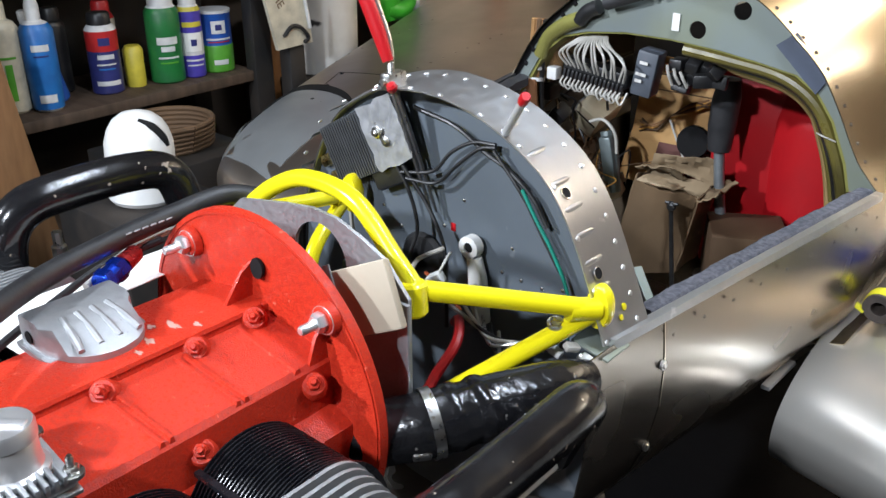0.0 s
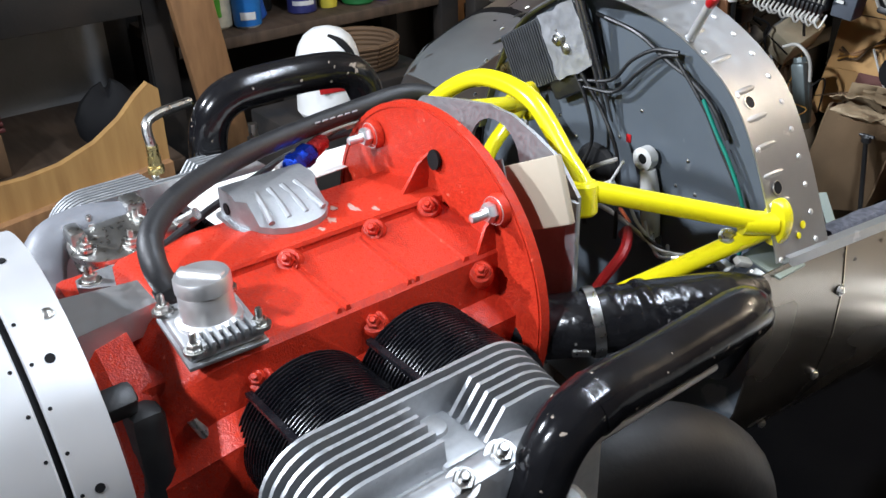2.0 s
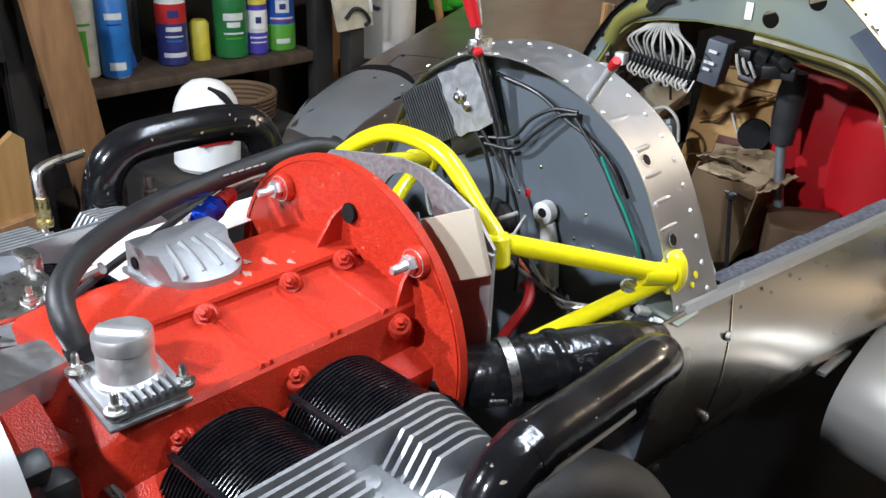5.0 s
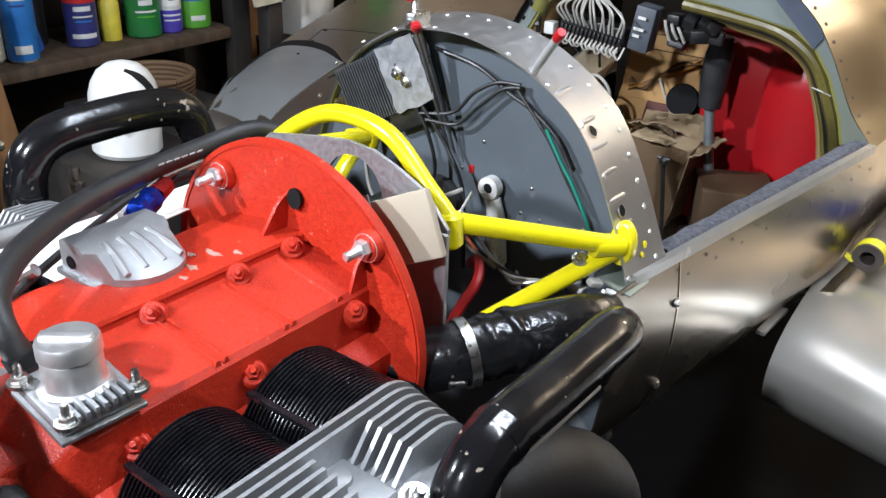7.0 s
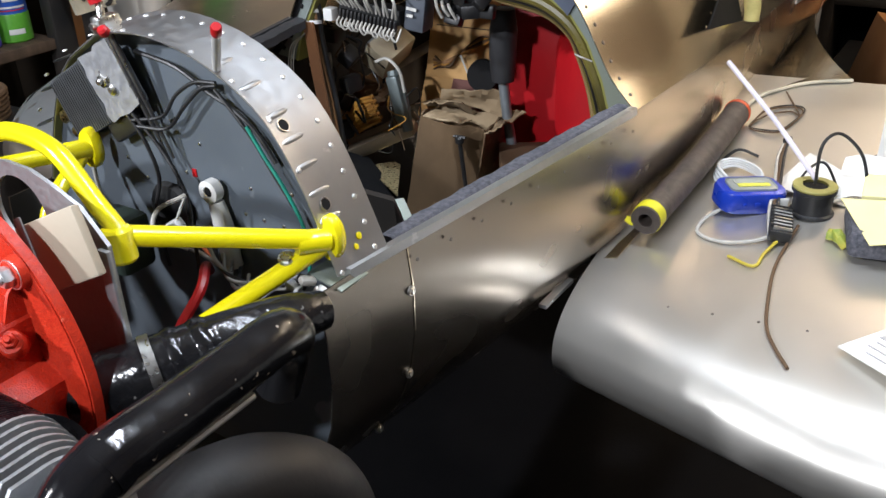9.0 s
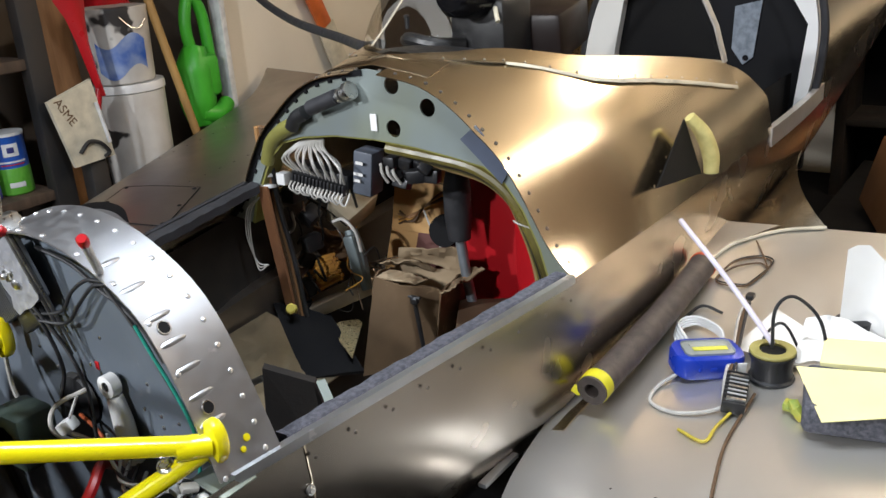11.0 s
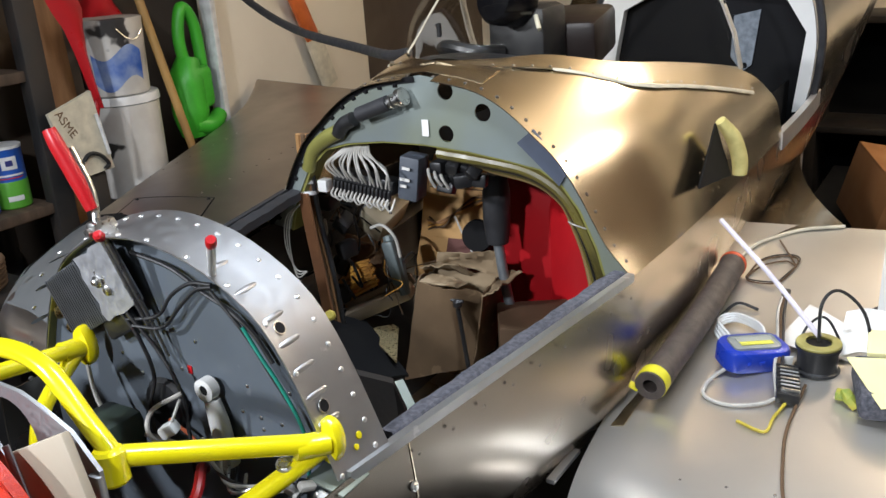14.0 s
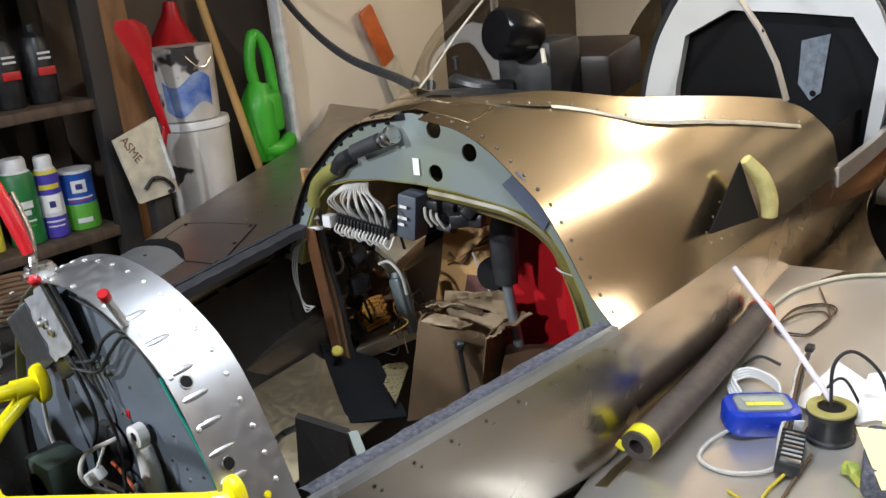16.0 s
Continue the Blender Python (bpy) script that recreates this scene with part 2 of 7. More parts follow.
def plate(outline, holes, place, thick):
    """A flat sheet with through holes: 2D outlines, put at place (their z is the sheet's normal)."""
    bm = bmesh.new()
    edges = []
    for loop in [outline, *holes]:
        vs = [bm.verts.new((x, y, 0)) for x, y in loop]
        edges += [bm.edges.new((vs[i], vs[(i + 1) % len(vs)])) for i in range(len(vs))]
    bmesh.ops.triangle_fill(bm, use_beauty=True, use_dissolve=False, edges=edges)
    ret = bmesh.ops.extrude_face_region(bm, geom=bm.faces[:])
    bmesh.ops.translate(bm, vec=(0, 0, thick), verts=[e for e in ret["geom"] if isinstance(e, bmesh.types.BMVert)])
    bmesh.ops.recalc_face_normals(bm, faces=bm.faces[:])
    bm.verts.index_update()
    g = [place @ v.co for v in bm.verts], [tuple(v.index for v in f.verts) for f in bm.faces]
    bm.free()
    return g


def circle(x, y, r, n=20, ry=None):
    return [(x + r * math.cos(2 * math.pi * i / n), y + (ry or r) * math.sin(2 * math.pi * i / n)) for i in range(n)]


def hexbolt(at, axis, r=0.008, h=0.007, washer=True, stud=0.0):
    d = V(*axis).normalized()
    o = V(*at)
    g = moved(lathe([(r * 0.9, 0), (r, h * 0.15), (r, h * 0.8), (r * 0.85, h)], o, d, 6), Matrix())
    if washer:
        g = join(lathe([(r * 1.45, -0.002), (r * 1.45, 0.001)], o, d, 18), g)
    if stud:
        g = join(g, lathe([(r * 0.5, h), (r * 0.5, h + stud), (r * 0.35, h + stud + 0.002)], o, d, 10))
    return g


def obj(name, g, mat, sharp=35):
    me = bpy.data.meshes.new(name)
    me.from_pydata([tuple(v) for v in g[0]], [], g[1])
    bm = bmesh.new()
    bm.from_mesh(me)
    bmesh.ops.recalc_face_normals(bm, faces=bm.faces[:])
    bm.to_mesh(me)
    bm.free()
    me.polygons.foreach_set("use_smooth", [True] * len(me.polygons))
    me.set_sharp_from_angle(angle=radians(sharp))
    me.materials.append(mat)
    return new(name, me)


def thing(name, label, category, group="", kind="", at=(0, 0, 0)):
    ob = new(name)
    ob.empty_display_size = 0.02
    ob.location = at
    return tagged(ob, label, category, group, kind)


def part(name, g, mat, parent, label="", sharp=35, kind=""):
    if parent.type == "EMPTY" and parent.location.length:
        g = moved(g, Matrix.Translation(-parent.location))
    ob = obj(name, g, mat, sharp)
    ob.parent = parent
    return tagged(ob, label, kind=kind)


def single(name, g, mat, label, category, group="", kind="", sharp=35):
    return tagged(obj(name, g, mat, sharp), label, category, group, kind)


def solid(ob, t, offset=-1):
    md = ob.modifiers.new("thickness", "SOLIDIFY")
    md.thickness, md.offset = t, offset
    ob.modifiers.new("crisp_rim", "EDGE_SPLIT").split_angle = radians(50)
    return ob


def resample(pts, n):
    p = [V(*q) for q in pts]
    s = [0.0]
    for a, b in zip(p, p[1:]):
        s.append(s[-1] + (b - a).length)
    out, j = [], 0
    for i in range(n):
        t = s[-1] * i / (n - 1)
        while j < len(s) - 2 and s[j + 1] < t:
            j += 1
        f = (t - s[j]) / (s[j + 1] - s[j])
        out.append(p[j].lerp(p[j + 1], min(1, f)))
    return out


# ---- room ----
single("floor", box((0.3, 0.8, -0.05), (5.0, 7.0, 0.1)), CONCRETE, "garage floor, coloured near black for the shade on it", "floor", kind="structure")
# side walls hardly seen; dark brown keeps their reflections in the metal low
single("wall_far", box((-1.95, 0.8, 1.25), (0.1, 7.0, 2.5)), BROWNWALL, "garage wall behind the shelves, coloured dark to dim reflections", "wall", kind="structure")
single("wall_near", box((2.75, 0.8, 1.25), (0.1, 7.0, 2.5)), BROWNWALL, "unseen near garage wall, coloured dark to dim reflections", "wall", kind="structure")
single("wall_nose", box((0.4, -2.65, 1.25), (4.6, 0.1, 2.5)), BLOCK, "grey block garage wall", "wall", kind="structure")
# rear wall and ceiling serve as pale reflectors for the deck skin
single("wall_tail", box((0.4, 4.25, 1.25), (4.6, 0.1, 2.5)), CREAM, "rear garage wall, made pale cream to brighten reflections", "wall", kind="structure")
single("ceiling", box((0.3, 0.8, 2.55), (5.0, 7.0, 0.1)), CREAM, "unseen garage ceiling, made pale cream to brighten reflections", "ceiling", kind="structure")

# ---- airframe ----
plane = thing("airplane", "unfinished bare aluminium airplane fuselage with open nose bay", "airplane")
SECT = [  # y, upper half profile from the crown to the sill, lower half from the sill to the keel
    (0.00, [(0, 1.071), (.03, 1.069), (.06, 1.063), (.09, 1.054), (.12, 1.040), (.150, 1.022), (.173, 1.002), (.195, .971), (.215, .932), (.232, .892), (.248, .848)],
     [(.250, .845), (.258, .76), (.245, .66), (.19, .56), (.10, .51), (0, .50)]),
    (0.55, [(0, 1.142), (.1, 1.126), (.16, 1.094), (.19, 1.068), (.229, 1.035), (.255, 1.0), (.275, .966), (.307, .909), (.345, .868)],
     [(.345, .868), (.352, .79), (.335, .68), (.27, .57), (.15, .51), (0, .50)]),
    (0.80, [(0, 1.182), (.1, 1.168), (.18, 1.128), (.235, 1.084), (.285, 1.027), (.318, .970), (.342, .92), (.362, .872)],
     [(.362, .872), (.366, .79), (.345, .68), (.28, .57), (.15, .51), (0, .50)]),
    (1.25, [(0, 1.19), (.11, 1.178), (.2, 1.135), (.26, 1.09), (.305, 1.03), (.335, .97), (.352, .92), (.365, .87)],
     [(.365, .87), (.362, .79), (.335, .68), (.27, .57), (.15, .52), (0, .51)]),
    (1.90, [(0, 1.30), (.12, 1.285), (.21, 1.24), (.275, 1.18), (.325, 1.105), (.355, 1.03), (.368, .96), (.372, .895)],
     [(.372, .895), (.368, .82), (.335, .72), (.26, .64), (.15, .59), (0, .58)]),
    (3.6, [(0, 1.50), (.1, 1.49), (.18, 1.45), (.25, 1.40), (.30, 1.33), (.33, 1.26), (.345, 1.20), (.35, 1.15)],
     [(.35, 1.15), (.345, 1.10), (.32, 1.03), (.26, .99), (.15, .97), (0, .96)]),
]
NU, NL = 18, 10


PROFILES = [tuple(resample([tuple(p) for p in smooth([(x, 0, z) for x, z in row[k]], 4)], n) for k, n in ((1, NU), (2, NL))) for row in SECT]


def half(y):
    """The fuselage's half section at y: NU points above the sill, NL below; straight along the bay, then faired."""
    i = 0
    while i < len(SECT) - 2 and SECT[i + 1][0] < y:
        i += 1
    y0, y1 = SECT[i][0], SECT[i + 1][0]
    f = min(1, max(0, (y - y0) / (y1 - y0)))
    out = []
    for k in (0, 1):
        row = []
        for q in range(len(PROFILES[i][k])):
            a, b = PROFILES[i][k][q], PROFILES[i + 1][k][q]
            if i == 0:
                p = a.lerp(b, f)
            else:
                s0 = (b - a) / (y1 - y0) if i == 1 else (b - PROFILES[i - 1][k][q]) / (y1 - SECT[i - 1][0])
                s1 = (b - a) / (y1 - y0) if i + 2 >= len(SECT) else (PROFILES[i + 2][k][q] - a) / (SECT[i + 2][0] - y0)
                h = y1 - y0
                p = a * (2 * f ** 3 - 3 * f * f + 1) + s0 * (h * (f ** 3 - 2 * f * f + f)) + b * (3 * f * f - 2 * f ** 3) + s1 * (h * (f ** 3 - f * f))
            row.append(V(p.x, y, p.z))
        out.append(row)
    return out


def shell(ys, pick, mirror=False):
    rs = []
    for y in ys:
        r = pick(y)
        rs.append([V(-p.x, p.y, p.z) for p in r] if mirror else r)
    return rings(rs, closed=False, caps=False)


def span(a, b, n):
    return [a + (b - a) * i / n for i in range(n + 1)]


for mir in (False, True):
    solid(part("side_skin", shell(span(-0.05, 0.55, 8) + span(0.60, 3.6, 30), lambda y: half(y)[1], mir), ALU_SIDE, plane, "bare aluminium side skin, its shade put into the colour"), 0.002)



def far_sill(y):
    """The far edge of the open bay, which reaches higher up the section than the near one."""
    z = .900 + .032 * min(1, max(0, y / .55))
    u = half(y)[0]
    k = next(i for i in range(len(u) - 1) if u[i + 1].z < z)
    return u[k].lerp(u[k + 1], (u[k].z - z) / (u[k].z - u[k + 1].z)), u[k + 1:]


def far_upper(y):
    p, rest = far_sill(y)
    return [V(-q.x, q.y, q.z) for q in resample([tuple(p)] + [tuple(q) for q in rest], 8)]


solid(part("far_side_skin", shell(span(.05, .56, 8), far_upper), ALU, plane, "bare aluminium side skin, its shade put into the colour above the far sill"), .002)
# windshield edge: the deck ends where the canopy begins
def arch(y):
    u = half(y)[0]
    return [V(-p.x, p.y, p.z) for p in reversed(u[1:])] + u


def strip_line(y):
    """The strip's section at y; its front edge steps back on the far side."""
    return [V(p.x, y + max(0, .014 - y) * min(1, max(0, (-p.x - .05) / .06)), p.z) for p in arch(max(0, y))]


solid(part("flange_strip", shell([-.014, 0.0, 0.02, 0.045, 0.060], strip_line), ALU_SATIN, plane, "riveted aluminium skin strip round the firewall"), 0.0015)
OPEN = [(0.61, 0.0), (0.63, 0.05), (0.66, 0.085), (0.72, 0.125), (0.78, 0.162), (0.85, 0.200), (0.95, 0.226), (1.06, 0.250), (1.18, 0.276), (1.29, 0.300), (1.36, 0.322), (1.41, 0.342), (1.45, 0.355)]
OPEN = [(p.x, p.y) for p in smooth([(y, w, 0) for y, w in OPEN], 5)]


def opening(y):
    """Half width of the cockpit opening at y."""
    if y <= OPEN[0][0]:
        return 0.0
    for (a, u), (b, w) in zip(OPEN, OPEN[1:]):
        if y <= b:
            return u + (w - u) * (y - a) / (b - a)
    return OPEN[-1][1]


def upper_from(y):
    u, w = half(y)[0], opening(y)
    k = [p for p in u if p.x > w + 0.001]
    if w > 0 and k:
        i = len(u) - len(k)
        a, b = u[i - 1], u[i]
        k = [a.lerp(b, (w - a.x) / (b.x - a.x))] + k
    return resample([tuple(p) for p in (k if len(k) > 1 else u[-2:])], 24)


for mir in (False, True):
    deck = part("deck_skin", shell(span(0.55, 0.61, 3) + span(0.62, 1.44, 41), upper_from, mir), ALU, plane, "satin aluminium forward deck skin")
    solid(deck, 0.0015)
solid(part("turtle_deck", shell(span(1.85, 3.6, 14), arch), ALU, plane, "aluminium rear deck skin"), 0.0015)

# firewall and the bulkhead behind the open bay
PLANE_XZ = Matrix(((1, 0, 0, 0), (0, 0, 1, 0), (0, 1, 0, 0), (0, 0, 0, 1)))


def plane_at(y):
    return Matrix.Translation((0, y, 0)) @ PLANE_XZ


fw = [(p.x, p.z) for p in arch(0.004)] + [(p.x, p.z) for p in half(0.004)[1][1:]] + [(-p.x, p.z) for p in reversed(half(0.004)[1][1:-1])]
part("firewall", plate([(x * 0.991, z - 0.0025) for x, z in fw], [], plane_at(0.026), 0.004), GREY, plane, "dark grey painted firewall sheet")

far_arch = [p for p in strip_line(-.0135) if p.x < .02]
part("strip_lining", rings([[V(p.x * k, y, p.z - .0022) for k, y in ((.990, p.y), (.990, .0255), (.986, .0255), (.986, p.y))] for p in far_arch]), OLIVE, plane, "olive primed inside of the flange strip")
bh_out = [(p.x * 0.995, p.z - 0.001) for p in arch(0.565)]
INNER = [(.300, .86), (.288, .90), (.262, .955), (.235, .990), (.200, 1.012), (.14, 1.022), (.08, 1.030), (0, 1.036), (-.08, 1.036), (-.15, 1.028), (-.20, 1.015), (-.235, .985), (-.258, .945), (-.285, .90), (-.300, .86)]
part("bulkhead", plate(bh_out + INNER, [circle(.045, 1.121, .0135), circle(.108, 1.091, .0135), circle(.042, 1.055, .0135)], plane_at(0.562), 0.003), PRIMER, plane, "grey-green primed bulkhead with three holes")
part("bulkhead_lip", rings([[V(x, 0.565, z), V(x, 0.60, z), V(x * 0.985, 0.60, z - 0.003), V(x * 0.985, 0.565, z - 0.003)] for x, z in INNER], closed=True, caps=True), OLIVE, plane, "olive primed bulkhead lip")

# wings
FOIL = [(1.80, .756), (1.5, .748), (1.2, .724), (.95, .702), (.75, .686), (.60, .675), (.50, .665), (.43, .653), (.37, .638), (.33, .620), (.306, .600), (.296, .584), (.292, .565), (.295, .546), (.305, .530), (.324, .515), (.350, .510), (.42, .512), (.6, .53), (.8, .58), (1.5, .72), (1.80, .750)]
NOSE = FOIL[12][0]


def near_y(y):
    """The near wing ends in a short trailing edge."""
    return y if y < .8 else .8 + (y - .8) * .40



def sweep(x):
    """How far the near wing's nose lies aft of the profile's, at x."""
    return max(-.06, .062 - .31 * (x - .33))


def swept(x, y):
    return y + sweep(x) * min(1, max(0, (.8 - y) / .508))


def wing(sign, xs):
    rs = []
    for x in xs:
        rs.append([V(sign * x, near_y(swept(x, q.x)), q.y + 0.05 * (x - .5)) for q in smooth([(y, z, 0) for y, z in FOIL], 4)])
    return rings(rs)


def foil_z(x, y):
    top = FOIL[:13]
    for (a, u), (b, w) in zip(top, top[1:]):
        if b <= y <= a:
            return w + (u - w) * (y - b) / (a - b) + 0.05 * (abs(x) - .5)
    return 0.7


def wing_z(x, y):
    """Height of the near wing's upper face."""
    if y < .8:
        s = sweep(x) / .508
        y = max(NOSE, (y - s * .8) / (1 - s))
    return foil_z(x, y if y < .8 else min(1.79, .8 + (y - .8) / .40))


part("wing", wing(1, (.316, .322, .330, .345, .42, .5, .6, .7, .8, 1.2, 1.6)), ALU_WING, plane, "smooth bare aluminium wing", 50)
TIP = [(.312, .292), (.80, .30), (.90, .33), (.97, .40), (1.05, .55), (1.15, .78), (1.26, 1.05), (1.38, 1.35), (1.47, 1.58), (1.53, 1.72), (1.55, 1.80)]
FAR_TE, FAR_LIFT = 1.86, .065


def tip_edge(x):
    for (a, u), (b, w) in zip(TIP, TIP[1:]):
        if x <= b:
            return u + (w - u) * (x - a) / (b - a)
    return TIP[-1][1]


def far_z(x, y):
    """Height of the far wing's upper face, whose nose curves back to the tip."""
    e = tip_edge(abs(x))
    return foil_z(x, min(1.79, 1.80 - (FAR_TE - y) * (1.80 - NOSE) / (FAR_TE - e))) + FAR_LIFT


# far wing, in the darkened copy of the wing aluminium
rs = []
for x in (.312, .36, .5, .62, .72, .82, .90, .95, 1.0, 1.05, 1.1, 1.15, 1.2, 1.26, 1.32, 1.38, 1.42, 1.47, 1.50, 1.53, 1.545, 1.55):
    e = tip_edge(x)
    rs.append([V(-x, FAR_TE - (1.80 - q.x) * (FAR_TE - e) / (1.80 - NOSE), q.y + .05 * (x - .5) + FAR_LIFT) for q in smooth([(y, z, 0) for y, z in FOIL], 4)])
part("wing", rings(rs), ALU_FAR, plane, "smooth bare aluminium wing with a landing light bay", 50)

# lap seam of the side skin behind the firewall
for s in (1, -1):
    lap = [V(s * (p.x + .0002), p.y, p.z) for p in half(.085)[1][:7]]
    part("skin_lap", rings([[p + V(0, -.0022, 0), p + V(s * .0005, -.0018, 0), p + V(s * .0005, .0, 0), p] for p in lap]), ALU, plane, "lapped edge of the side skin")
    for k in (1, 3, 5):
        part("lap_screw", hexbolt(tuple(lap[k] + V(s * .001, -.006, 0)), (s, 0, .1), .004, .003, True), STEEL, plane, "small screw in the lap seam")
# sill rails of the open bay
for s in (1, -1):
    a, b = (half(0.075)[1][0], half(0.55)[1][0]) if s > 0 else (far_sill(.06)[0], far_sill(.555)[0])
    rail = [V(s * (a.x - .016), a.y, a.z + .001), V(s * (b.x - .018), b.y, b.z + .001)]
    part("sill_padding", rings([[p + V(s * dx, 0, dz) for dx, dz in ((-.016, -.012), (-.016, .002), (-.010, .0055), (.004, .0055), (.0075, .002), (.0075, -.012))] for p in [rail[0].lerp(rail[1], k / 40) + V(.0012 * math.sin(7.1 * k), 0, .0008 * math.sin(4.3 * k)) for k in range(41)]]), FELT if s > 0 else RUBBER, plane, "felt padding along the bay sill")
    e0 = half(0.0)[1][0] if s > 0 else far_sill(.05)[0]
    part("sill_edge", rings([[V(s * (p.x + dx), p.y, p.z + dz) for dx, dz in ((-.0072, -.004), (-.0072, .006), (.0030, .006), (.0030, -.006))] for p in (e0, b)]), ALU_SATIN if s > 0 else RUBBER, plane, "bright cut edge of the side skin")
LCREAM0 = material("pale_sealant", (.66, .60, .46), .7, 0, None, 20, 200, .05)
# rivets, beads and small work on the skins


def on_arch(y, f, side=1):
    """Point and outward normal on the upper skin: f = 0 at the crown, 1 at the sill."""
    u = half(y)[0]
    q = resample([tuple(p) for p in u], 60)
    i = min(58, max(0, int(f * 59)))
    p = q[i].lerp(q[i + 1], f * 59 - i)
    t = (q[min(59, i + 2)] - q[max(0, i - 1)]).normalized()
    n = V(-t.z, 0, t.x)
    if n.z < 0 and f < .5 or n.x < 0:
        n = -n
    return V(side * p.x, y, p.z), V(side * n.x, 0, n.z).normalized()


def dome(p, n, r, h=None):
    h = h or r * 0.55
    return lathe([(r, 0), (r * .9, h * .55), (r * .5, h * .93), (0, h)], p, n, 8, caps=False)


for i in range(7):
    p = far_sill(.09 + .07 * i)[0]
    part("sill_screw", dome(V(-p.x - .002, p.y, p.z - .004), V(-.6, 0, .8), .0042), STEEL, plane, "steel screw along the far sill")
rv = []
for sd in (1, -1):
    for i in range(13):
        f = 0.04 + i * 0.078
        p, n = on_arch(0.044, f, sd)
        rv.append(dome(p, n, .0032))
        if i % 2 == 0:
            p, n = on_arch(-.007, f + .02, sd)
            rv.append(dome(p, n, .0032))
part("strip_rivets", join(*rv), ALU_BRIGHT, plane, "bright dome rivets", kind="stuff")
for sd, fs in ((1, (.30, .41, .52, .60, .68, .76, .84)), (-1, (.45, .6, .75))):
    for f in fs:
        p0, n = on_arch(-.010, f, sd)
        p1, _ = on_arch(0.030, f, sd)
        d = (p1 - p0).normalized()
        c = d.cross(n)
        part("pressed_bead", rings([[p0 + d * (.030 * t) + c * (w * .0034 * e) + n * (hh * .0013 * e - .0003) for w, hh in ((-1, 0), (-.5, .75), (0, 1), (.5, .75), (1, 0))] for t, e in ((0, .15), (.12, .8), (.5, 1), (.88, .8), (1, .15))], closed=False, caps=False), ALU_SATIN, plane, "pressed stiffening bead")
for gy, gf in ((.004, .555), (.006, .80)):
    p, n = on_arch(gy, gf)
    part("grommet", lathe([(.0062, .0004), (.0075, .0004), (.0073, .0012), (.0062, .0012)], p, n, 20, caps=False), STEEL, plane, "steel ringed hole")
    part("hole_plug", lathe([(.0063, .0002), (.0063, .0008)], p, n, 16), DARK, plane, "dark hole")
for gf, r in ((.925, .0044), (.95, .0036)):
    p, n = on_arch(.030 if r > .004 else .022, gf)
    part("paint_dab", lathe([(r, 0), (r * .9, .0010), (r * .4, .0014), (0, .0014)], p, n, 12, caps=False), YELLOW, plane, "dab of yellow paint on the strip")
rv = []
for sd in (1, -1):
    for i in range(16):
        p, n = on_arch(0.566, .05 + i * .06, sd)
        rv.append(dome(p, n, .0032))
    for i in range(9):
        y = 0.09 + i * .055
        q = half(y)[1]
        rv.append(dome(V(sd * (q[1].x + .002), y, q[0].z - .022), V(sd, 0, 0), .0026))
part("skin_rivets", join(*rv), material("tarnished_rivet", (.16, .14, .12), .45, .8, None, 40, 200, 0), plane, "small tarnished rivets", kind="stuff")
for i in range(14):
    p, n = on_arch(0.5615, .10 + i * .065, -1)
    part("nut_plate", box(tuple(p - n * .008), (.007, .006, .012), .001, pose(0, 0, 0, 0, math.degrees(math.atan2(n.x, n.z)), 0)), DARK, plane, "black nut plate on the bulkhead rim")
rim = [on_arch(0.5605, .02 + i * .97 / 30, -1) for i in range(31)]
part("rim_seal", rings([[p + V(0, -.0015, 0), p - n * .009 + V(0, -.0015, 0), p - n * .009, p] for p, n in rim]), DARK, plane, "black sealant along the bulkhead rim")
part("patch", plate([(.165, 1.050), (.192, 1.072), (.2455, 1.014), (.2315, .990)], [], plane_at(0.5575), .0025), material("slate_patch", (.07, .085, .12), .5, 0, None, 20, 200, .05), plane, "slate blue patch on the bulkhead")
part("panel_label", box((.007, .559, 1.063), (.012, .001, .026)), PAPER, plane, "small white paper label")

# windshield skirt, glass and its frame
def skirt_point(y, side, lift):
    p = upper_from(y)
    t = (p[2] - p[0]).normalized()
    n = V(-t.z, 0, t.x)
    n = n if n.z > 0 else -n
    q = p[0] - t * (-.0) + n * lift
    return V(side * q.x, y, q.z), V(side * t.x, 0, t.z), V(side * n.x, 0, n.z)


def skirt_line(side):
    """Edge, direction down the deck and normal along the windshield foot, evened out."""
    ctrl = [skirt_point(y, side, 0.0) for y in (.612, .66, .74, .86, 1.0, 1.15, 1.30)]
    return list(zip(*[smooth([tuple(c[k]) for c in ctrl], 6) for k in range(3)]))


for sd in (1, -1):
    ring_a, bead = [], []
    for i, (p, t, n) in enumerate(skirt_line(sd)):
        t, n = t.normalized(), n.normalized()
        w = .024 + .028 * min(1, (p.y - .6) / .22)
        ring_a.append([p + t * w + n * .0005, p + t * w + n * .003, p + n * .0045, p - t * .004 + n * .0045, p - t * .004 + n * .001, p + n * .0005])
        if p.y > .70:
            q, w = p + t * (w + .001), .0042 + .0006 * math.sin(2.3 * i)
            bead.append([q - t * w + n * .002, q - t * .4 * w + n * .0034, q + t * .5 * w + n * .0028, q + t * 1.2 * w + n * .001, q + n * .0005])
    part("windshield_skirt", rings(ring_a), ALU, plane, "satin aluminium skirt round the windshield", 25)
    part("skirt_bead", rings(bead), LCREAM0, plane, "pale sealant along the skirt", 60)
    part("skirt_rivets", join(*[dome(r[1].lerp(r[2], .12) + V(0, 0, .001), V(sd * .5, 0, .85), .0024) for r in ring_a[4::2]]), STEEL, plane, "small rivets along the skirt", kind="stuff")


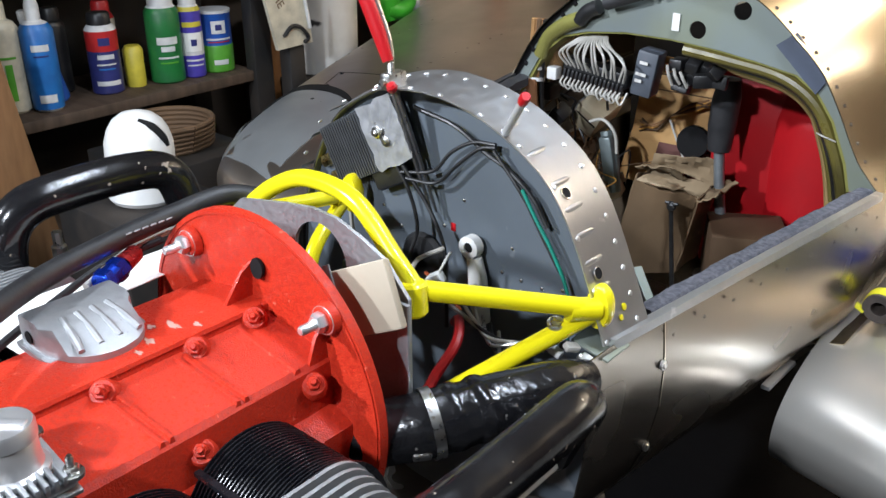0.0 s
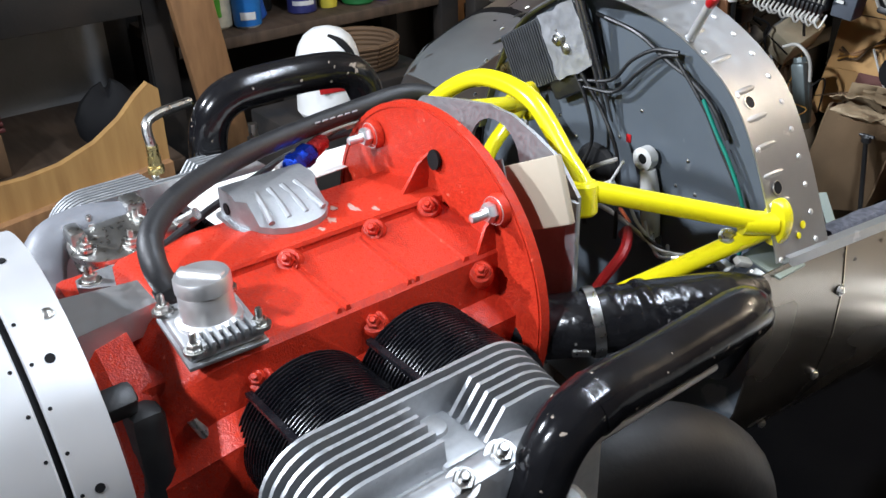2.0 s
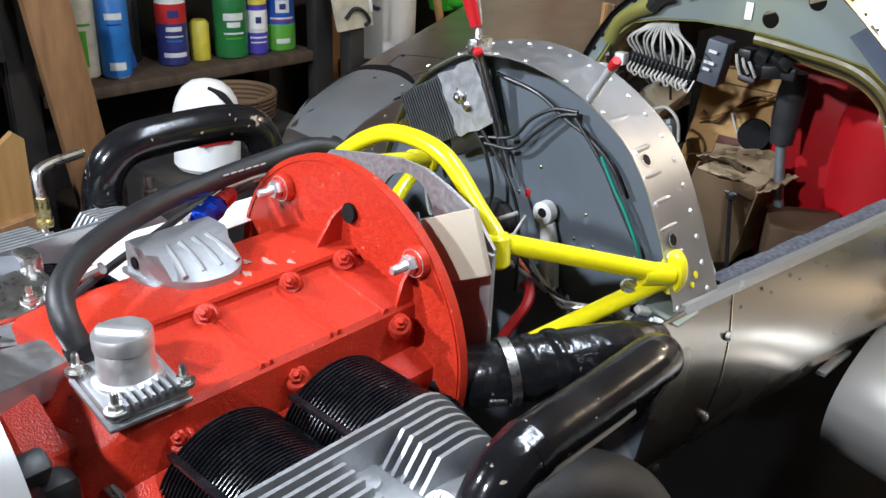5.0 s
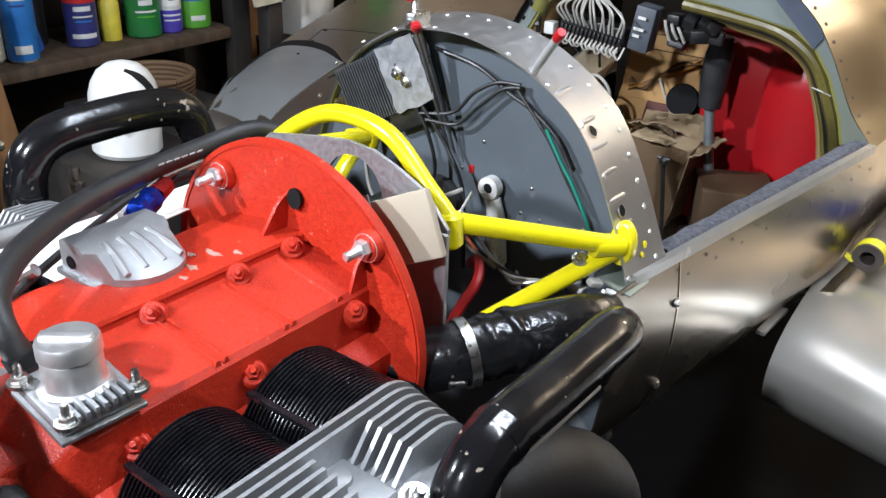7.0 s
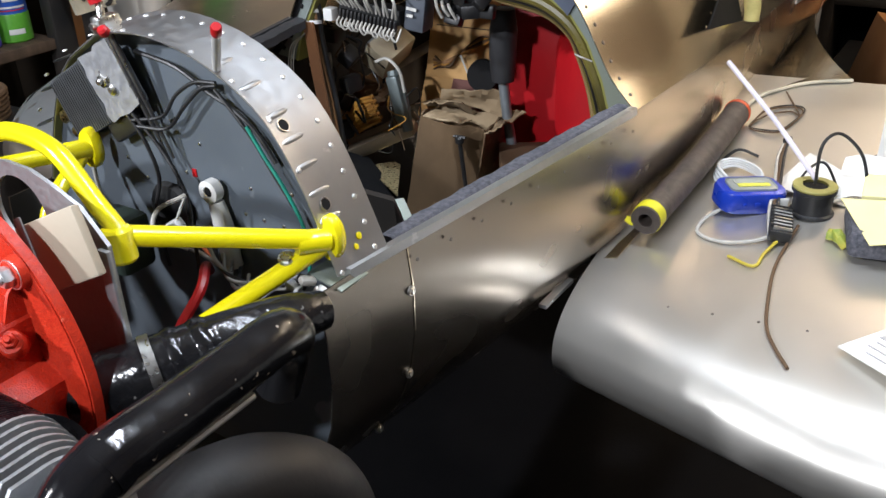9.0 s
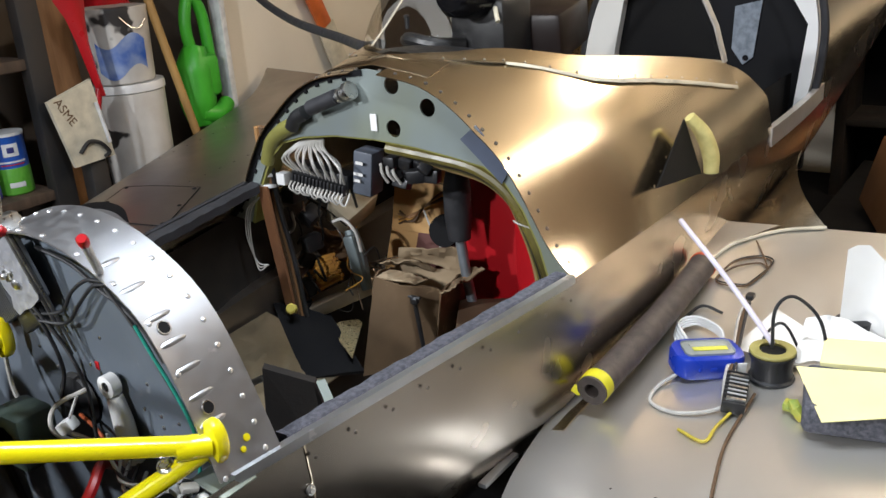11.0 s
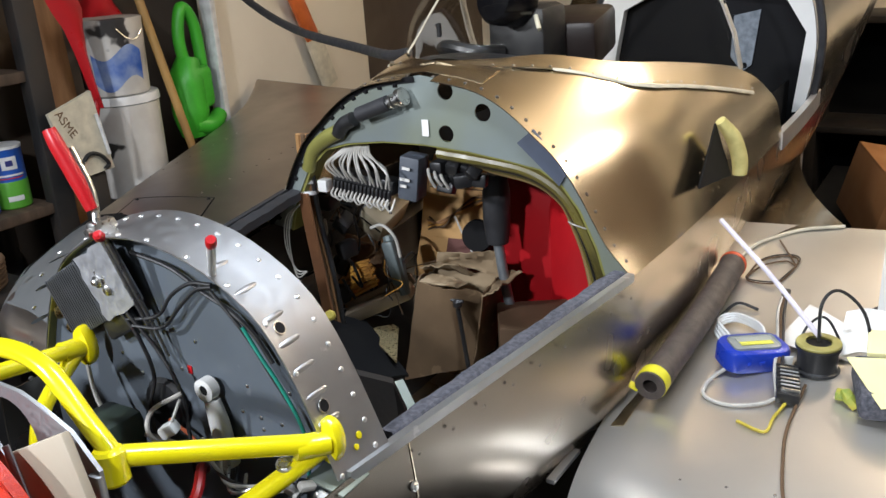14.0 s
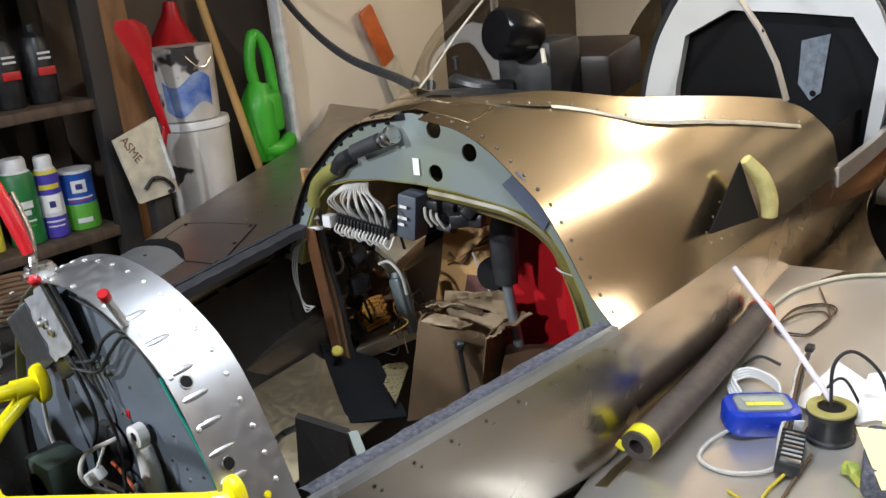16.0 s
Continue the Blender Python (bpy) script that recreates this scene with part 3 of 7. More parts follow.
def crown_z(x, y):
    u = half(y)[0]
    k = next(i for i in range(len(u) - 1) if u[i + 1].x >= abs(x))
    return u[k].z + (u[k + 1].z - u[k].z) * (abs(x) - u[k].x) / (u[k + 1].x - u[k].x)


part("skirt_front", rings([[V(x, y, crown_z(x, y) + dz) for y, dz in ((.578, .0004), (.580, .0016), (.606, .0022), (.622 + 1.6 * x * x, .0024), (.622 + 1.6 * x * x, .0004), (.578, .0))] for x in span(-.10, .10, 16)]), ALU, plane, "satin aluminium front of the windshield skirt", 40)
g = []
APEX_Y = 1.34
for i, y in enumerate(span(0.625, 1.30, 20)):
    f = i / 20
    p, t, n = skirt_point(y, 1, 0.0)
    w, z0 = p.x - .001, p.z + .003
    top = z0 + 0.40 * (f ** .75)
    g.append([V(w * math.cos(a) ** .8 * (1 if k <= 10 else -1) if False else w * (abs(math.cos(a)) ** 1.15) * (1 if math.cos(a) >= 0 else -1), y - .75 * (top - z0) * math.sin(a) * f, z0 + (top - z0) * math.sin(a) ** .9) for k, a in ((k, math.pi * k / 20) for k in range(21))])
glass_ob = part("windshield", rings(g, closed=False, caps=False), PLEXI, plane, "clear acrylic windshield", 60)
glass_ob.visible_shadow = False
edge = g[-1]
part("windshield_frame", rings([[p + V(0, dy, 0) + (p - V(0, 1.3, 1.05)).normalized() * dn for dy, dn in ((-.012, .001), (.010, .001), (.010, .005), (-.012, .005))] for p in edge]), material("frame_alu", (.78, .76, .70), .45, .35, None, 20, 200, .02), plane, "bright windshield rear frame")
for k in (2, 5):
    part("frame_screw", dome(edge[k] + V(.004, -.001, .002), V(.8, -.2, .5), .004), DARK, plane, "dark frame screw")
part("glass_front_edge", tube([(-.150, .735, 1.128), (-.172, .83, 1.165), (-.175, .92, 1.225), (-.165, 1.03, 1.30)], .0022, 8), material("glass_edge", (.75, .70, .58), .15, .2, None, 20, 200, 0), plane, "bright front edge of the acrylic")

# cockpit furniture seen through the glass
part("glare_shield", shell(span(0.64, 1.0, 8), lambda y: [V(x * (opening(y) + .012), y, min(p.z for p in upper_from(y)[:1]) - .012 + .02 * (1 - x * x)) for x in (-1, -.6, -.2, .2, .6, 1)]), BLACK, plane, "black glare shield over the instrument panel")
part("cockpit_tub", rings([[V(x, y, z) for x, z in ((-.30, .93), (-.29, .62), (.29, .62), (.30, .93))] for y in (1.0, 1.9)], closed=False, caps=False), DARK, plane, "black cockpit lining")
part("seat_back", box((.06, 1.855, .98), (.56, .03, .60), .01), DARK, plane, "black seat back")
part("seat_cutout", plate([(.150, .985), (.155, 1.09), (.222, 1.105), (.205, .965), (.180, .945)], [circle(.186, .962, .008, 12)], plane_at(1.833), .004), material("mottled_grey", (.22, .25, .28), .7, 0, (.12, .14, .16), 60, 300, .2), plane, "mottled grey patch on the seat back")
hoop_out = smooth([(x, 0, z) for x, z in ((-.255, .88), (-.233, 1.01), (-.19, 1.13), (-.10, 1.25), (.05, 1.30), (.22, 1.27), (.325, 1.18), (.362, 1.06), (.360, .945), (.345, .855))], 5)
hoop_in = [(.318, .852), (.340, 1.052), (.280, 1.146), (.134, 1.160), (-.01, 1.170), (-.13, 1.108), (-.155, .98), (-.165, .88)]
part("cockpit_rim", plate([(p.x, p.z) for p in hoop_out] + hoop_in, [], plane_at(1.80), .03), PAPER, plane, "white foam covered canopy hoop")
part("hoop_gasket", tube([(p.x + .012 * (1 if p.x > .05 else -1), 1.815, p.z + .004) for p in hoop_out], .010, 8, 1), RUBBER, plane, "black gasket round the hoop")
for sd in (1, -1):
    part("cockpit_coaming", rings([[V(sd * (half(y)[1][0].x + dx), y, half(y)[1][0].z + dz) for dx, dz in ((.003, -.028), (.003, .012), (-.012, .012), (-.012, -.028))] for y in span(1.43, 1.86, 6)]), ALU_BRIGHT, plane, "bright cockpit coaming strip")
def fillet_rows():
    """Fuselage edge, hollow and wing edge of the fillet, row by row."""
    outer = smooth([(.352, .50, 0), (.368, .70, 0), (.378, .90, 0), (.388, 1.04, 0), (.425, 1.115, 0), (.470, 1.165, 0), (.540, 1.195, 0)], 5)
    n = len(outer)
    rows = []
    for i, c in enumerate(outer):
        f = i / (n - 1)
        y = .50 + 1.25 * f
        low = half(y)[1]
        k = 2.0 + 4.0 * (1 - f) ** .7
        a = low[int(k)].lerp(low[int(k) + 1], k - int(k))
        a = V(a.x + .002, a.y, a.z)
        c = V(c.x, c.y, wing_z(c.x, c.y) + .003)
        b = V(a.x * .45 + c.x * .55 - .35 * (c.x - a.x), (a.y + c.y) / 2, c.z * .75 + a.z * .25)
        rows.append([a * ((1 - t) ** 2) + b * (2 * t * (1 - t)) + c * (t * t) for t in (q / 8 for q in range(9))])
    return rows


FR = fillet_rows()
solid(part("wing_fillet", rings(FR, closed=False, caps=False), ALU, plane, "curved aluminium wing root fillet", 60), .002)
part("fillet_bead", tube([tuple(r[-1] + V(0, 0, .002)) for r in FR[8::3]] + [tuple(FR[-1][-1] + V(0, 0, .002))], .0035, 8), LCREAM0, plane, "pale sealing strip along the fillet")
scoop = thing("air_vent", "triangular side air vent edged with yellow foam", "air vent")
VENT = [(.363, .80, .930), (.364, 1.000, .900), (.340, .975, 1.000)]
side_n = V(.95, 0, .3)
vv = [V(*p) + side_n * .0035 for p in VENT]
# closed black triangle in place of the shaded vent opening
part("vent_opening", ([*vv, *[v - side_n * .003 for v in vv]], [(0, 1, 2), (5, 4, 3), (0, 3, 4, 1), (1, 4, 5, 2), (2, 5, 3, 0)]), DARK, scoop, "near black sheet for the shade in the vent")
part("foam_edge", tube([(.378, 1.018, .900), (.377, 1.016, .93), (.367, 1.004, .97), (.348, .985, 1.003)], [.013, .015, .014, .010], 12), material("yellow_foam", (.62, .53, .20), .85, 0, (.50, .43, .15), 60, 300, .5), scoop, "worn yellow foam edging")
rv = []
for a, b in ((0, 2), (0, 1)):
    for i in range(5):
        p = V(*VENT[a]).lerp(V(*VENT[b]), (i + .3) / 5) + (V(-.0, -.014, 0) if b == 2 else V(0, 0, -.014))
        rv.append(dome(p + side_n * .001, side_n, .0022))
part("vent_rivets", join(*rv), ALU, scoop, "small rivets", kind="stuff")

# landing light bay of the far wing
SLOT = [(x + .035, y - .03) for x, y in [(-.985, .47), (-1.05, .555), (-1.095, .63), (-1.11, .69), (-1.075, .735), (-1.0, .75), (-.92, .735), (-.835, .685)]]
sp = smooth([(x, y, 0) for x, y in SLOT], 5)
rs = []
for i, p in enumerate(sp):
    d = (sp[min(i + 1, len(sp) - 1)] - sp[max(i - 1, 0)]).normalized()
    w = .045 * math.sin(math.pi * i / (len(sp) - 1)) ** .8 + .001
    q = p + V(d.y, -d.x, 0) * w
    rs.append([V(a.x, a.y, far_z(a.x, a.y) + .0035) for a in (p, p.lerp(q, .5), q)])
solid(part("light_slot", rings(rs, closed=False, caps=False), DARK, plane, "dark curved slot of the landing light bay"), .002)
rs = []
for i, p in enumerate(sp):
    f = i / (len(sp) - 1)
    q = V(-.92 + .20 * f, .36 - .03 * f, 0)
    rs.append([V(a.x, a.y, far_z(a.x, a.y) + .0025) for a in (p.lerp(q, k / 6) for k in range(7))])
solid(part("light_cover", rings(rs, closed=False, caps=False), material("smoky_cover", (.20, .21, .21), .35, .3, (.15, .155, .155), 5, 60, 0, .04), plane, "smoky grey landing light cover"), .002)
PANEL = [(-.71, .68), (-.82, .88), (-1.03, .82), (-.93, .62)]
pan = [[V(*PANEL[0]  , 0).lerp(V(*PANEL[1], 0), u).lerp(V(*PANEL[3], 0).lerp(V(*PANEL[2], 0), u), w) for w in span(0, 1, 6)] for u in span(0, 1, 6)]
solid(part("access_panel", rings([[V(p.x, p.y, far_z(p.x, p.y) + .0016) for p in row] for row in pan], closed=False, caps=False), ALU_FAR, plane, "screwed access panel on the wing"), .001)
rim = pan[0] + [r[-1] for r in pan[1:]] + pan[-1][-2::-1] + [r[0] for r in pan[-2:0:-1]]
part("panel_seam", tube([(p.x, p.y, far_z(p.x, p.y) + .0008) for p in rim], .0016, 6, 1), DARK, plane, "dark joint round the access panel")
for p in (pan[0][0], pan[0][6], pan[6][0], pan[6][6], pan[3][0], pan[3][6]):
    c = p.lerp(pan[3][3], .10)
    part("panel_screw", dome(V(c.x, c.y, far_z(c.x, c.y) + .0014), V(0, 0, 1), .0050), DARK, plane, "dark screw of the access panel")
ws = []
for i in range(22):
    y = .3 + .05 * i
    for x in (-.42, -.88, -1.18):
        if y > tip_edge(-x) + .08:
            ws.append(dome(V(x, y, far_z(x, y) - .0005), V(0, 0, 1), .0034))
for i in range(18):
    x = .46 + .06 * i
    ws.append(dome(V(x, .42, wing_z(x, .42) - .0002), V(0, -.2, 1), .0024))
part("wing_rivets", join(*ws), bpy.data.materials["tarnished_rivet"], plane, "small flush rivets", kind="stuff")

# ---- engine mount ----
mount = thing("engine_mount", "yellow painted welded tubular engine mount bolted to the firewall", "engine mount")
NODE, FOOT = (.133, -.171, .937), (.232, -.008, .884)
R = .0102
part("diagonal_tube", tube([NODE, FOOT], R, 16, 1), YELLOW, mount)
part("bow_tube", tube([(.138, -.177, .920), (.132, -.173, .940), (.103, -.17, .963), (.066, -.165, .992), (.038, -.162, 1.004), (.0, -.16, 1.008), (-.04, -.16, 1.003), (-.078, -.165, .984), (-.115, -.17, .955), (-.14, -.172, .938)], .0094, 16), YELLOW, mount)
part("lower_tube", tube([(.229, -.008, .878), (.10, -.20, .775)], R, 16, 1), YELLOW, mount)
part("far_tube", tube([(-.108, -.168, .950), (-.128, -.012, .918)], .0094, 16, 1), YELLOW, mount)
part("far_lower_tube", tube([(-.128, -.014, .914), (-.112, -.085, .870), (-.105, -.11, .79)], .0094, 16), YELLOW, mount)
for nx in (1, -1):
    part("node_collar", join(lathe([(.012, 0), (.0145, .003), (.0145, .030), (.012, .033)], (nx * .135, -.177, .914), (nx * -.1, .05, 1), 20), lathe([(.016, 0), (.016, .012)], (nx * .121, -.183, .930), (1 * nx, .55, 0), 20)), YELLOW, mount, "welded yellow node")
    fx, fz = (.233, .884) if nx > 0 else (-.128, .917)
    part("foot_plate", moved(lathe([(.008, -.006), (.0135, -.004), (.0150, 0), (.0150, .007), (.0135, .010)], (0, 0, 0), (0, 1, 0), 24), Matrix.Translation((fx, -.004, fz)) @ Matrix.Diagonal((1, 1, 1.7, 1))), YELLOW, mount, "yellow foot plate")
    part("foot_gusset", rod((fx, -.006, fz), (fx - nx * .018 * (nx > 0), -.034, fz + .004), .0125, 18), YELLOW, mount)
part("mount_bolt", hexbolt((.206, -.042, .872), (.3, -.5, .8), .006, .006), STEEL, mount, "steel bolt")

# ---- engine ----
engine = thing("aircraft_engine", "red flat four aircraft engine with black finned cylinders", "engine")
CZ = 0.835
fl = [(0.171 * math.cos(a), CZ + .171 * math.sin(a)) for a in (2 * math.pi * i / 72 for i in range(72))]
FY = -.262
part("bellhousing_flange", plate(fl, [], plane_at(FY), .010), RED, engine, "round red rear flange of the crankcase")
part("flange_ridge", rings([[V(x * k, y, CZ + (z - CZ) * k) for k, y in ((.985, FY - .0012), (.985, FY + .001), (.968, FY + .001), (.968, FY - .0012))] for x, z in fl], loop=True), RED, engine, "low machined ridge of the flange")
CASE = [(-.136, .70), (-.136, .83), (-.10, .845), (-.092, .900), (-.075, .915), (-.02, .9235), (.022, .9240), (.0265, .9225), (.0275, .9150), (.060, .9085), (.1055, .8985), (.110, .893), (.112, .850), (.136, .836), (.136, .70)]


def case_z(x):
    """Height of the near half of the crankcase."""
    return .9155 - (x - .0275) * .212


rs = []
for y, k, dz in ((-.262, 1, 0), (-.30, 1, 0), (-.44, 1, 0), (-.53, 1, 0), (-.551, .985, -.003), (-.566, .93, -.012), (-.580, .80, -.03), (-.60, .74, -.04)):
    rs.append([V(x * k, y, z + dz if z > .75 else z) for x, z in CASE])
part("crankcase", rings(rs), RED, engine, "red painted split crankcase", 30)
ribs = []
for y, x0, x1 in ((-.433, .040, .108), (-.361, .034, .108)):
    for o in (-.0045, .0040):
        ribs.append(rings([[V(x, y + .10 * (x - .07) + o + dy, case_z(x) + dz) for dy, dz in ((-.0030, -.003), (-.0014, .0024), (.0014, .0024), (.0030, -.003))] for x in (x0, .06, .08, x1)]))
ribs.append(rings([[V(x, y + dy, case_z(x) + dz) for dy, dz in ((-.004, -.003), (-.002, .0018), (.002, .0018), (.004, -.003))] for x, y in ((.034, -.302), (.07, -.300), (.108, -.298))]))
ribs.append(rings([[V(.0265 + dx, y, .9215 + dz) for dx, dz in ((-.010, .0), (-.006, .0034), (.0, .0034), (.0015, .0))] for y in (-.545, -.47, -.455, -.36, -.345, -.27)]))
for g in ribs:
    part("case_rib", g, RED, engine, "cast rib of the crankcase")
# triangular webs between the case and its rear flange
for x0, z0, z1, y1, lean in ((.002, .9235, .962, -.292, .006), (.106, .897, .930, -.284, -.002)):
    web = [V(x0, FY, z0 - .004), V(x0 + lean, FY, z1), V(x0 + lean * .5, FY - .012, z1 - .010), V(x0, y1, z0 + .001), V(x0, y1, z0 - .004)]
    part("flange_web", rings([[p + V(-.0018, 0, 0) for p in web], [p + V(.0018, 0, 0) for p in web]]), RED, engine, "cast web bracing the flange")
bosses = [(.034, -.437, .915), (.034, -.348, .915), (.034, -.284, .918), (.110, -.402, .874), (.108, -.512, .867), (.114, -.286, .881)]
for x, y, z in bosses:
    ax = (.55, -.50, .60) if x < .05 else (.55, -.45, .65)
    b = part("case_boss", lathe([(.0125, -.012), (.0115, .003), (.0100, .005)], (x, y, z), ax, 18), RED, engine, "red cast boss")
    part("case_bolt", hexbolt(tuple(V(x, y, z) + V(*ax).normalized() * .005), ax, .0068, .0085, True, .005), RED, b, "red painted nut")
for x, z in ((.114, .940), (-.083, .955)):
    b = part("flange_stud", hexbolt((x, FY - .008, z), (0, -1, 0), .0095, .011, True, .014), ALU_BRIGHT, engine, "bright zinc flange stud and nut")
    part("stud_boss", lathe([(.016, -.001), (.014, .006), (.012, .008)], (x, FY - .002, z), (0, -1, 0), 20), RED, b, "red boss")
part("lug_hole", lathe([(.010, 0), (.010, .003)], (.020, -.2635, .958), (-.1, -1, .1), 16), DARK, engine, "dark open hole")
for x, y, w, h in ((.004, -.375, .014, .006), (.012, -.330, .010, .004), (-.004, -.345, .018, .005), (.016, -.392, .012, .004), (-.016, -.36, .009, .005)):
    g = [(x + w * (.5 + .25 * math.sin(5 * a + 40 * x)) * math.cos(a), y + h * (.6 + .3 * math.cos(3 * a + 60 * y)) * math.sin(a)) for a in (2 * math.pi * i / 14 for i in range(14))]
    part("paint_chip", plate(g, [], Matrix.Translation((0, 0, .9232)) @ pose(0, 0, 0, 0, 0, 0), .0011), CHIP, engine, "chip of bare metal in the red paint")
part("front_cover", join(rings([[V(.0 + .098 * math.cos(a) * k, y, CZ - .02 + .095 * math.sin(a) * k) for a in (2 * math.pi * i / 32 for i in range(32))] for y, k in ((-.585, 1), (-.612, .98), (-.62, .9))]), box((.055, -.575, .80), (.05, .05, .16), .012)), RED, engine, "red timing cover at the nose")
# cylinders
CYL_Y = (-.368, -.481)
for s in (1, -1):
    for cy in CYL_Y:
        prof = [(.052, .10), (.052, .118)]
        x = .120
        while x < .214:
            r = .0655 + .006 * max(0, (x - .185) / .03) ** 2
            prof += [(.056, x), (r, x + .0008), (r, x + .0020), (.056, x + .0028)]
            x += .0042
        prof += [(.050, .216)]
        barrel = part("barrel", lathe(prof, (0, cy, .816), (s, 0, 0), 44), BLACK_FIN, engine, "black finned cylinder barrel")
        part("pushrod_tube", join(*[rings([[V(s * x, cy + dy, z) for dy, z in ((yy - .003, zz), (yy + .003, zz), (yy + .003, zz + .004), (yy - .003, zz + .004))] for x in (.118, .218)]) for yy, zz in ((-.046, .8630),)]), BLACK_FIN, barrel, "black spine across the fins")
    # cylinder head: a stack of fins, an outer block and bosses
    def head_outline(dip, e=0):
        pts = []
        y0, y1, z0, z1, r = -.572 + e, -.318 - e, .735, .888 - e, .045
        for cx, cz, a0 in ((y1 - r, z1 - r, 0), (y0 + r, z1 - r, 90)):
            arc = [(cx + r * math.cos(radians(a0 + 90 * i / 8)), cz + r * math.sin(radians(a0 + 90 * i / 8))) for i in range(9)]
            if a0 == 90 and dip:
                pts += [(-.398, z1), (-.398 - dip * .8, z1 - dip), (-.452, z1 - dip), (-.455, z1)]
            pts += arc
        return pts + [(y0, z0), (y1, z0)]
    LIFT = 0.0 if s > 0 else .022
    YZ = Matrix(((0, 0, 1, 0), (1, 0, 0, 0), (0, 1, 0, 0), (0, 0, 0, 1)))
    head = part("cylinder_head", plate(head_outline(0, .032), [], Matrix.Translation((.214 if s > 0 else -.284, 0, LIFT)) @ YZ, .070), ALU_CAST, engine, "cast aluminium finned cylinder head")
    for i in range(7):
        part("head_fin", plate(head_outline(0 if i < 2 else .034, .0012 * i), [], Matrix.Translation((s * (.2135 + .0096 * i) - (.0 if s > 0 else .0046), 0, LIFT)) @ YZ, .0036), ALU_CAST, head)
    part("notch_floor", join(box((s * .252, -.438, .851 + LIFT), (.056, .040, .020), .004), lathe([(.012, 0), (.011, .003), (.004, .0045)], (s * .240, -.440, .861 + LIFT), (0, 0, 1), 18)), ALU_CAST, head, "plain cast boss between the fins")
    part("rocker_block", join(box((s * .298, -.445, .81), (.03, .235, .12), .012), box((s * .292, -.40, .835), (.03, .06, .05), .01)), ALU_CAST, head, "plain cast outer face of the head")
    nuts = [hexbolt((s * .300, -.425, .868), (s * .5, -.2, 1), .0085, .009, True, .006), hexbolt((s * .303, -.462, .866), (s * .5, -.2, 1), .0085, .009, True, .006), hexbolt((s * .312, -.40, .85), (s, -.2, .6), .008, .008)]
    for g in nuts:
        part("head_nut", g, STEEL, head, "zinc plated head nut")
    if s > 0:
        ex = [(.312, -.428, .728), (.316, -.420, .79), (.319, -.405, .850), (.319, -.383, .881), (.319, -.350, .891), (.319, -.29, .891), (.319, -.225, .892), (.318, -.185, .892), (.310, -.158, .880), (.290, -.142, .850), (.268, -.136, .80)]
    else:
        ex = [(-.292, -.368, .80), (-.292, -.366, .88), (-.290, -.357, .934), (-.287, -.330, .960), (-.284, -.28, .966), (-.280, -.21, .966), (-.276, -.168, .956), (-.274, -.150, .925), (-.273, -.146, .88), (-.272, -.145, .80)]
    pipe = part("exhaust_pipe", tube(ex, .0226, 24), BLACK_GLOSS, engine, "black painted exhaust pipe with chipped paint")
    if s > 0:
        part("pipe_joint", tube([(.3190, -.362, .8885), (.3190, -.350, .8913)], .0237, 24, 1), BLACK_GLOSS, pipe)
        part("heat_strap", tube([(.327, -.378, .864), (.330, -.30, .868), (.329, -.225, .867)], .004, 8), ALU_CAST, pipe, "bare metal seam under the pipe")
        part("lower_elbow", tube([(.235, -.30, .70), (.255, -.24, .725), (.275, -.18, .715), (.292, -.13, .67), (.298, -.11, .59), (.298, -.105, .48)], .048, 24), material("near_black_brown", (.014, .012, .011), .55, 0, (.008, .007, .007), 14, 150, .15), engine, "dark lower exhaust elbow")
        part("brass_coupling", join(lathe([(.018, 0), (.020, .004), (.020, .012), (.016, .016), (.016, .028), (.021, .030), (.021, .036)], (.315, -.372, .800), (.3, -.7, .3), 20)), ALU_CAST, engine, "tarnished metal coupling under the exhaust")
# polished nose drum
drum = part("nose_drum", lathe([(.150, 0), (.153, .02), (.153, .322), (.151, .3235), (.146, .324)], (0, -1.0, CZ), (0, 1, 0), 96), ALU_DRUM, engine, "polished aluminium nose drum")
band = [(.1510, -.6715), (.1530, -.6705), (.1530, -.6345), (.1515, -.634), (.146, -.634), (.146, -.6715)]
part("drum_band", rings([[V(r * math.sin(a), y, CZ + r * math.cos(a)) for r, y in band] for a in (2 * math.pi * i / 80 for i in range(80))], loop=True), ALU_DRUM, drum, "riveted aluminium band")
part("drum_gap", rings([[V(r * math.sin(a), y, CZ + r * math.cos(a)) for r, y in ((.1475, -.690), (.1475, -.660), (.146, -.660), (.146, -.690))] for a in (2 * math.pi * i / 80 for i in range(80))], loop=True), DARK, drum, "dark joint of the drum band")
holes, screws = [], []
for i in range(30):
    a = 2 * math.pi * i / 30 + .1
    n = V(math.sin(a), 0, math.cos(a))
    if i % 3 == 0:
        part("band_hole", lathe([(.0036, 0), (.0036, .0006)], V(0, -.655, CZ) + n * .153, n, 14), DARK, drum, "drilled hole")
    for hy in (-.667, -.681):
        holes.append(lathe([(.0015, 0), (.0015, .0006)], V(0, hy, CZ) + n * .1527, n, 8))
    if i % 5 == 2:
        screws.append(dome(V(0, -.700, CZ) + n * .153, n, .0045))
        screws.append(dome(V(0, -.645, CZ) + n * .153, n, .0050))
part("pin_holes", join(*holes), DARK, drum, "tiny drilled holes", kind="stuff")
part("drum_screws", join(*screws), STEEL, drum, "round screws", kind="stuff")
part("starter_nub", join(box((.086, -.618, .882), (.022, .03, .026), .006, pose(0, 0, 0, 0, 30, 0)), box((.075, -.60, .80), (.05, .03, .14), .01)), BLACK, engine, "black starter housing")
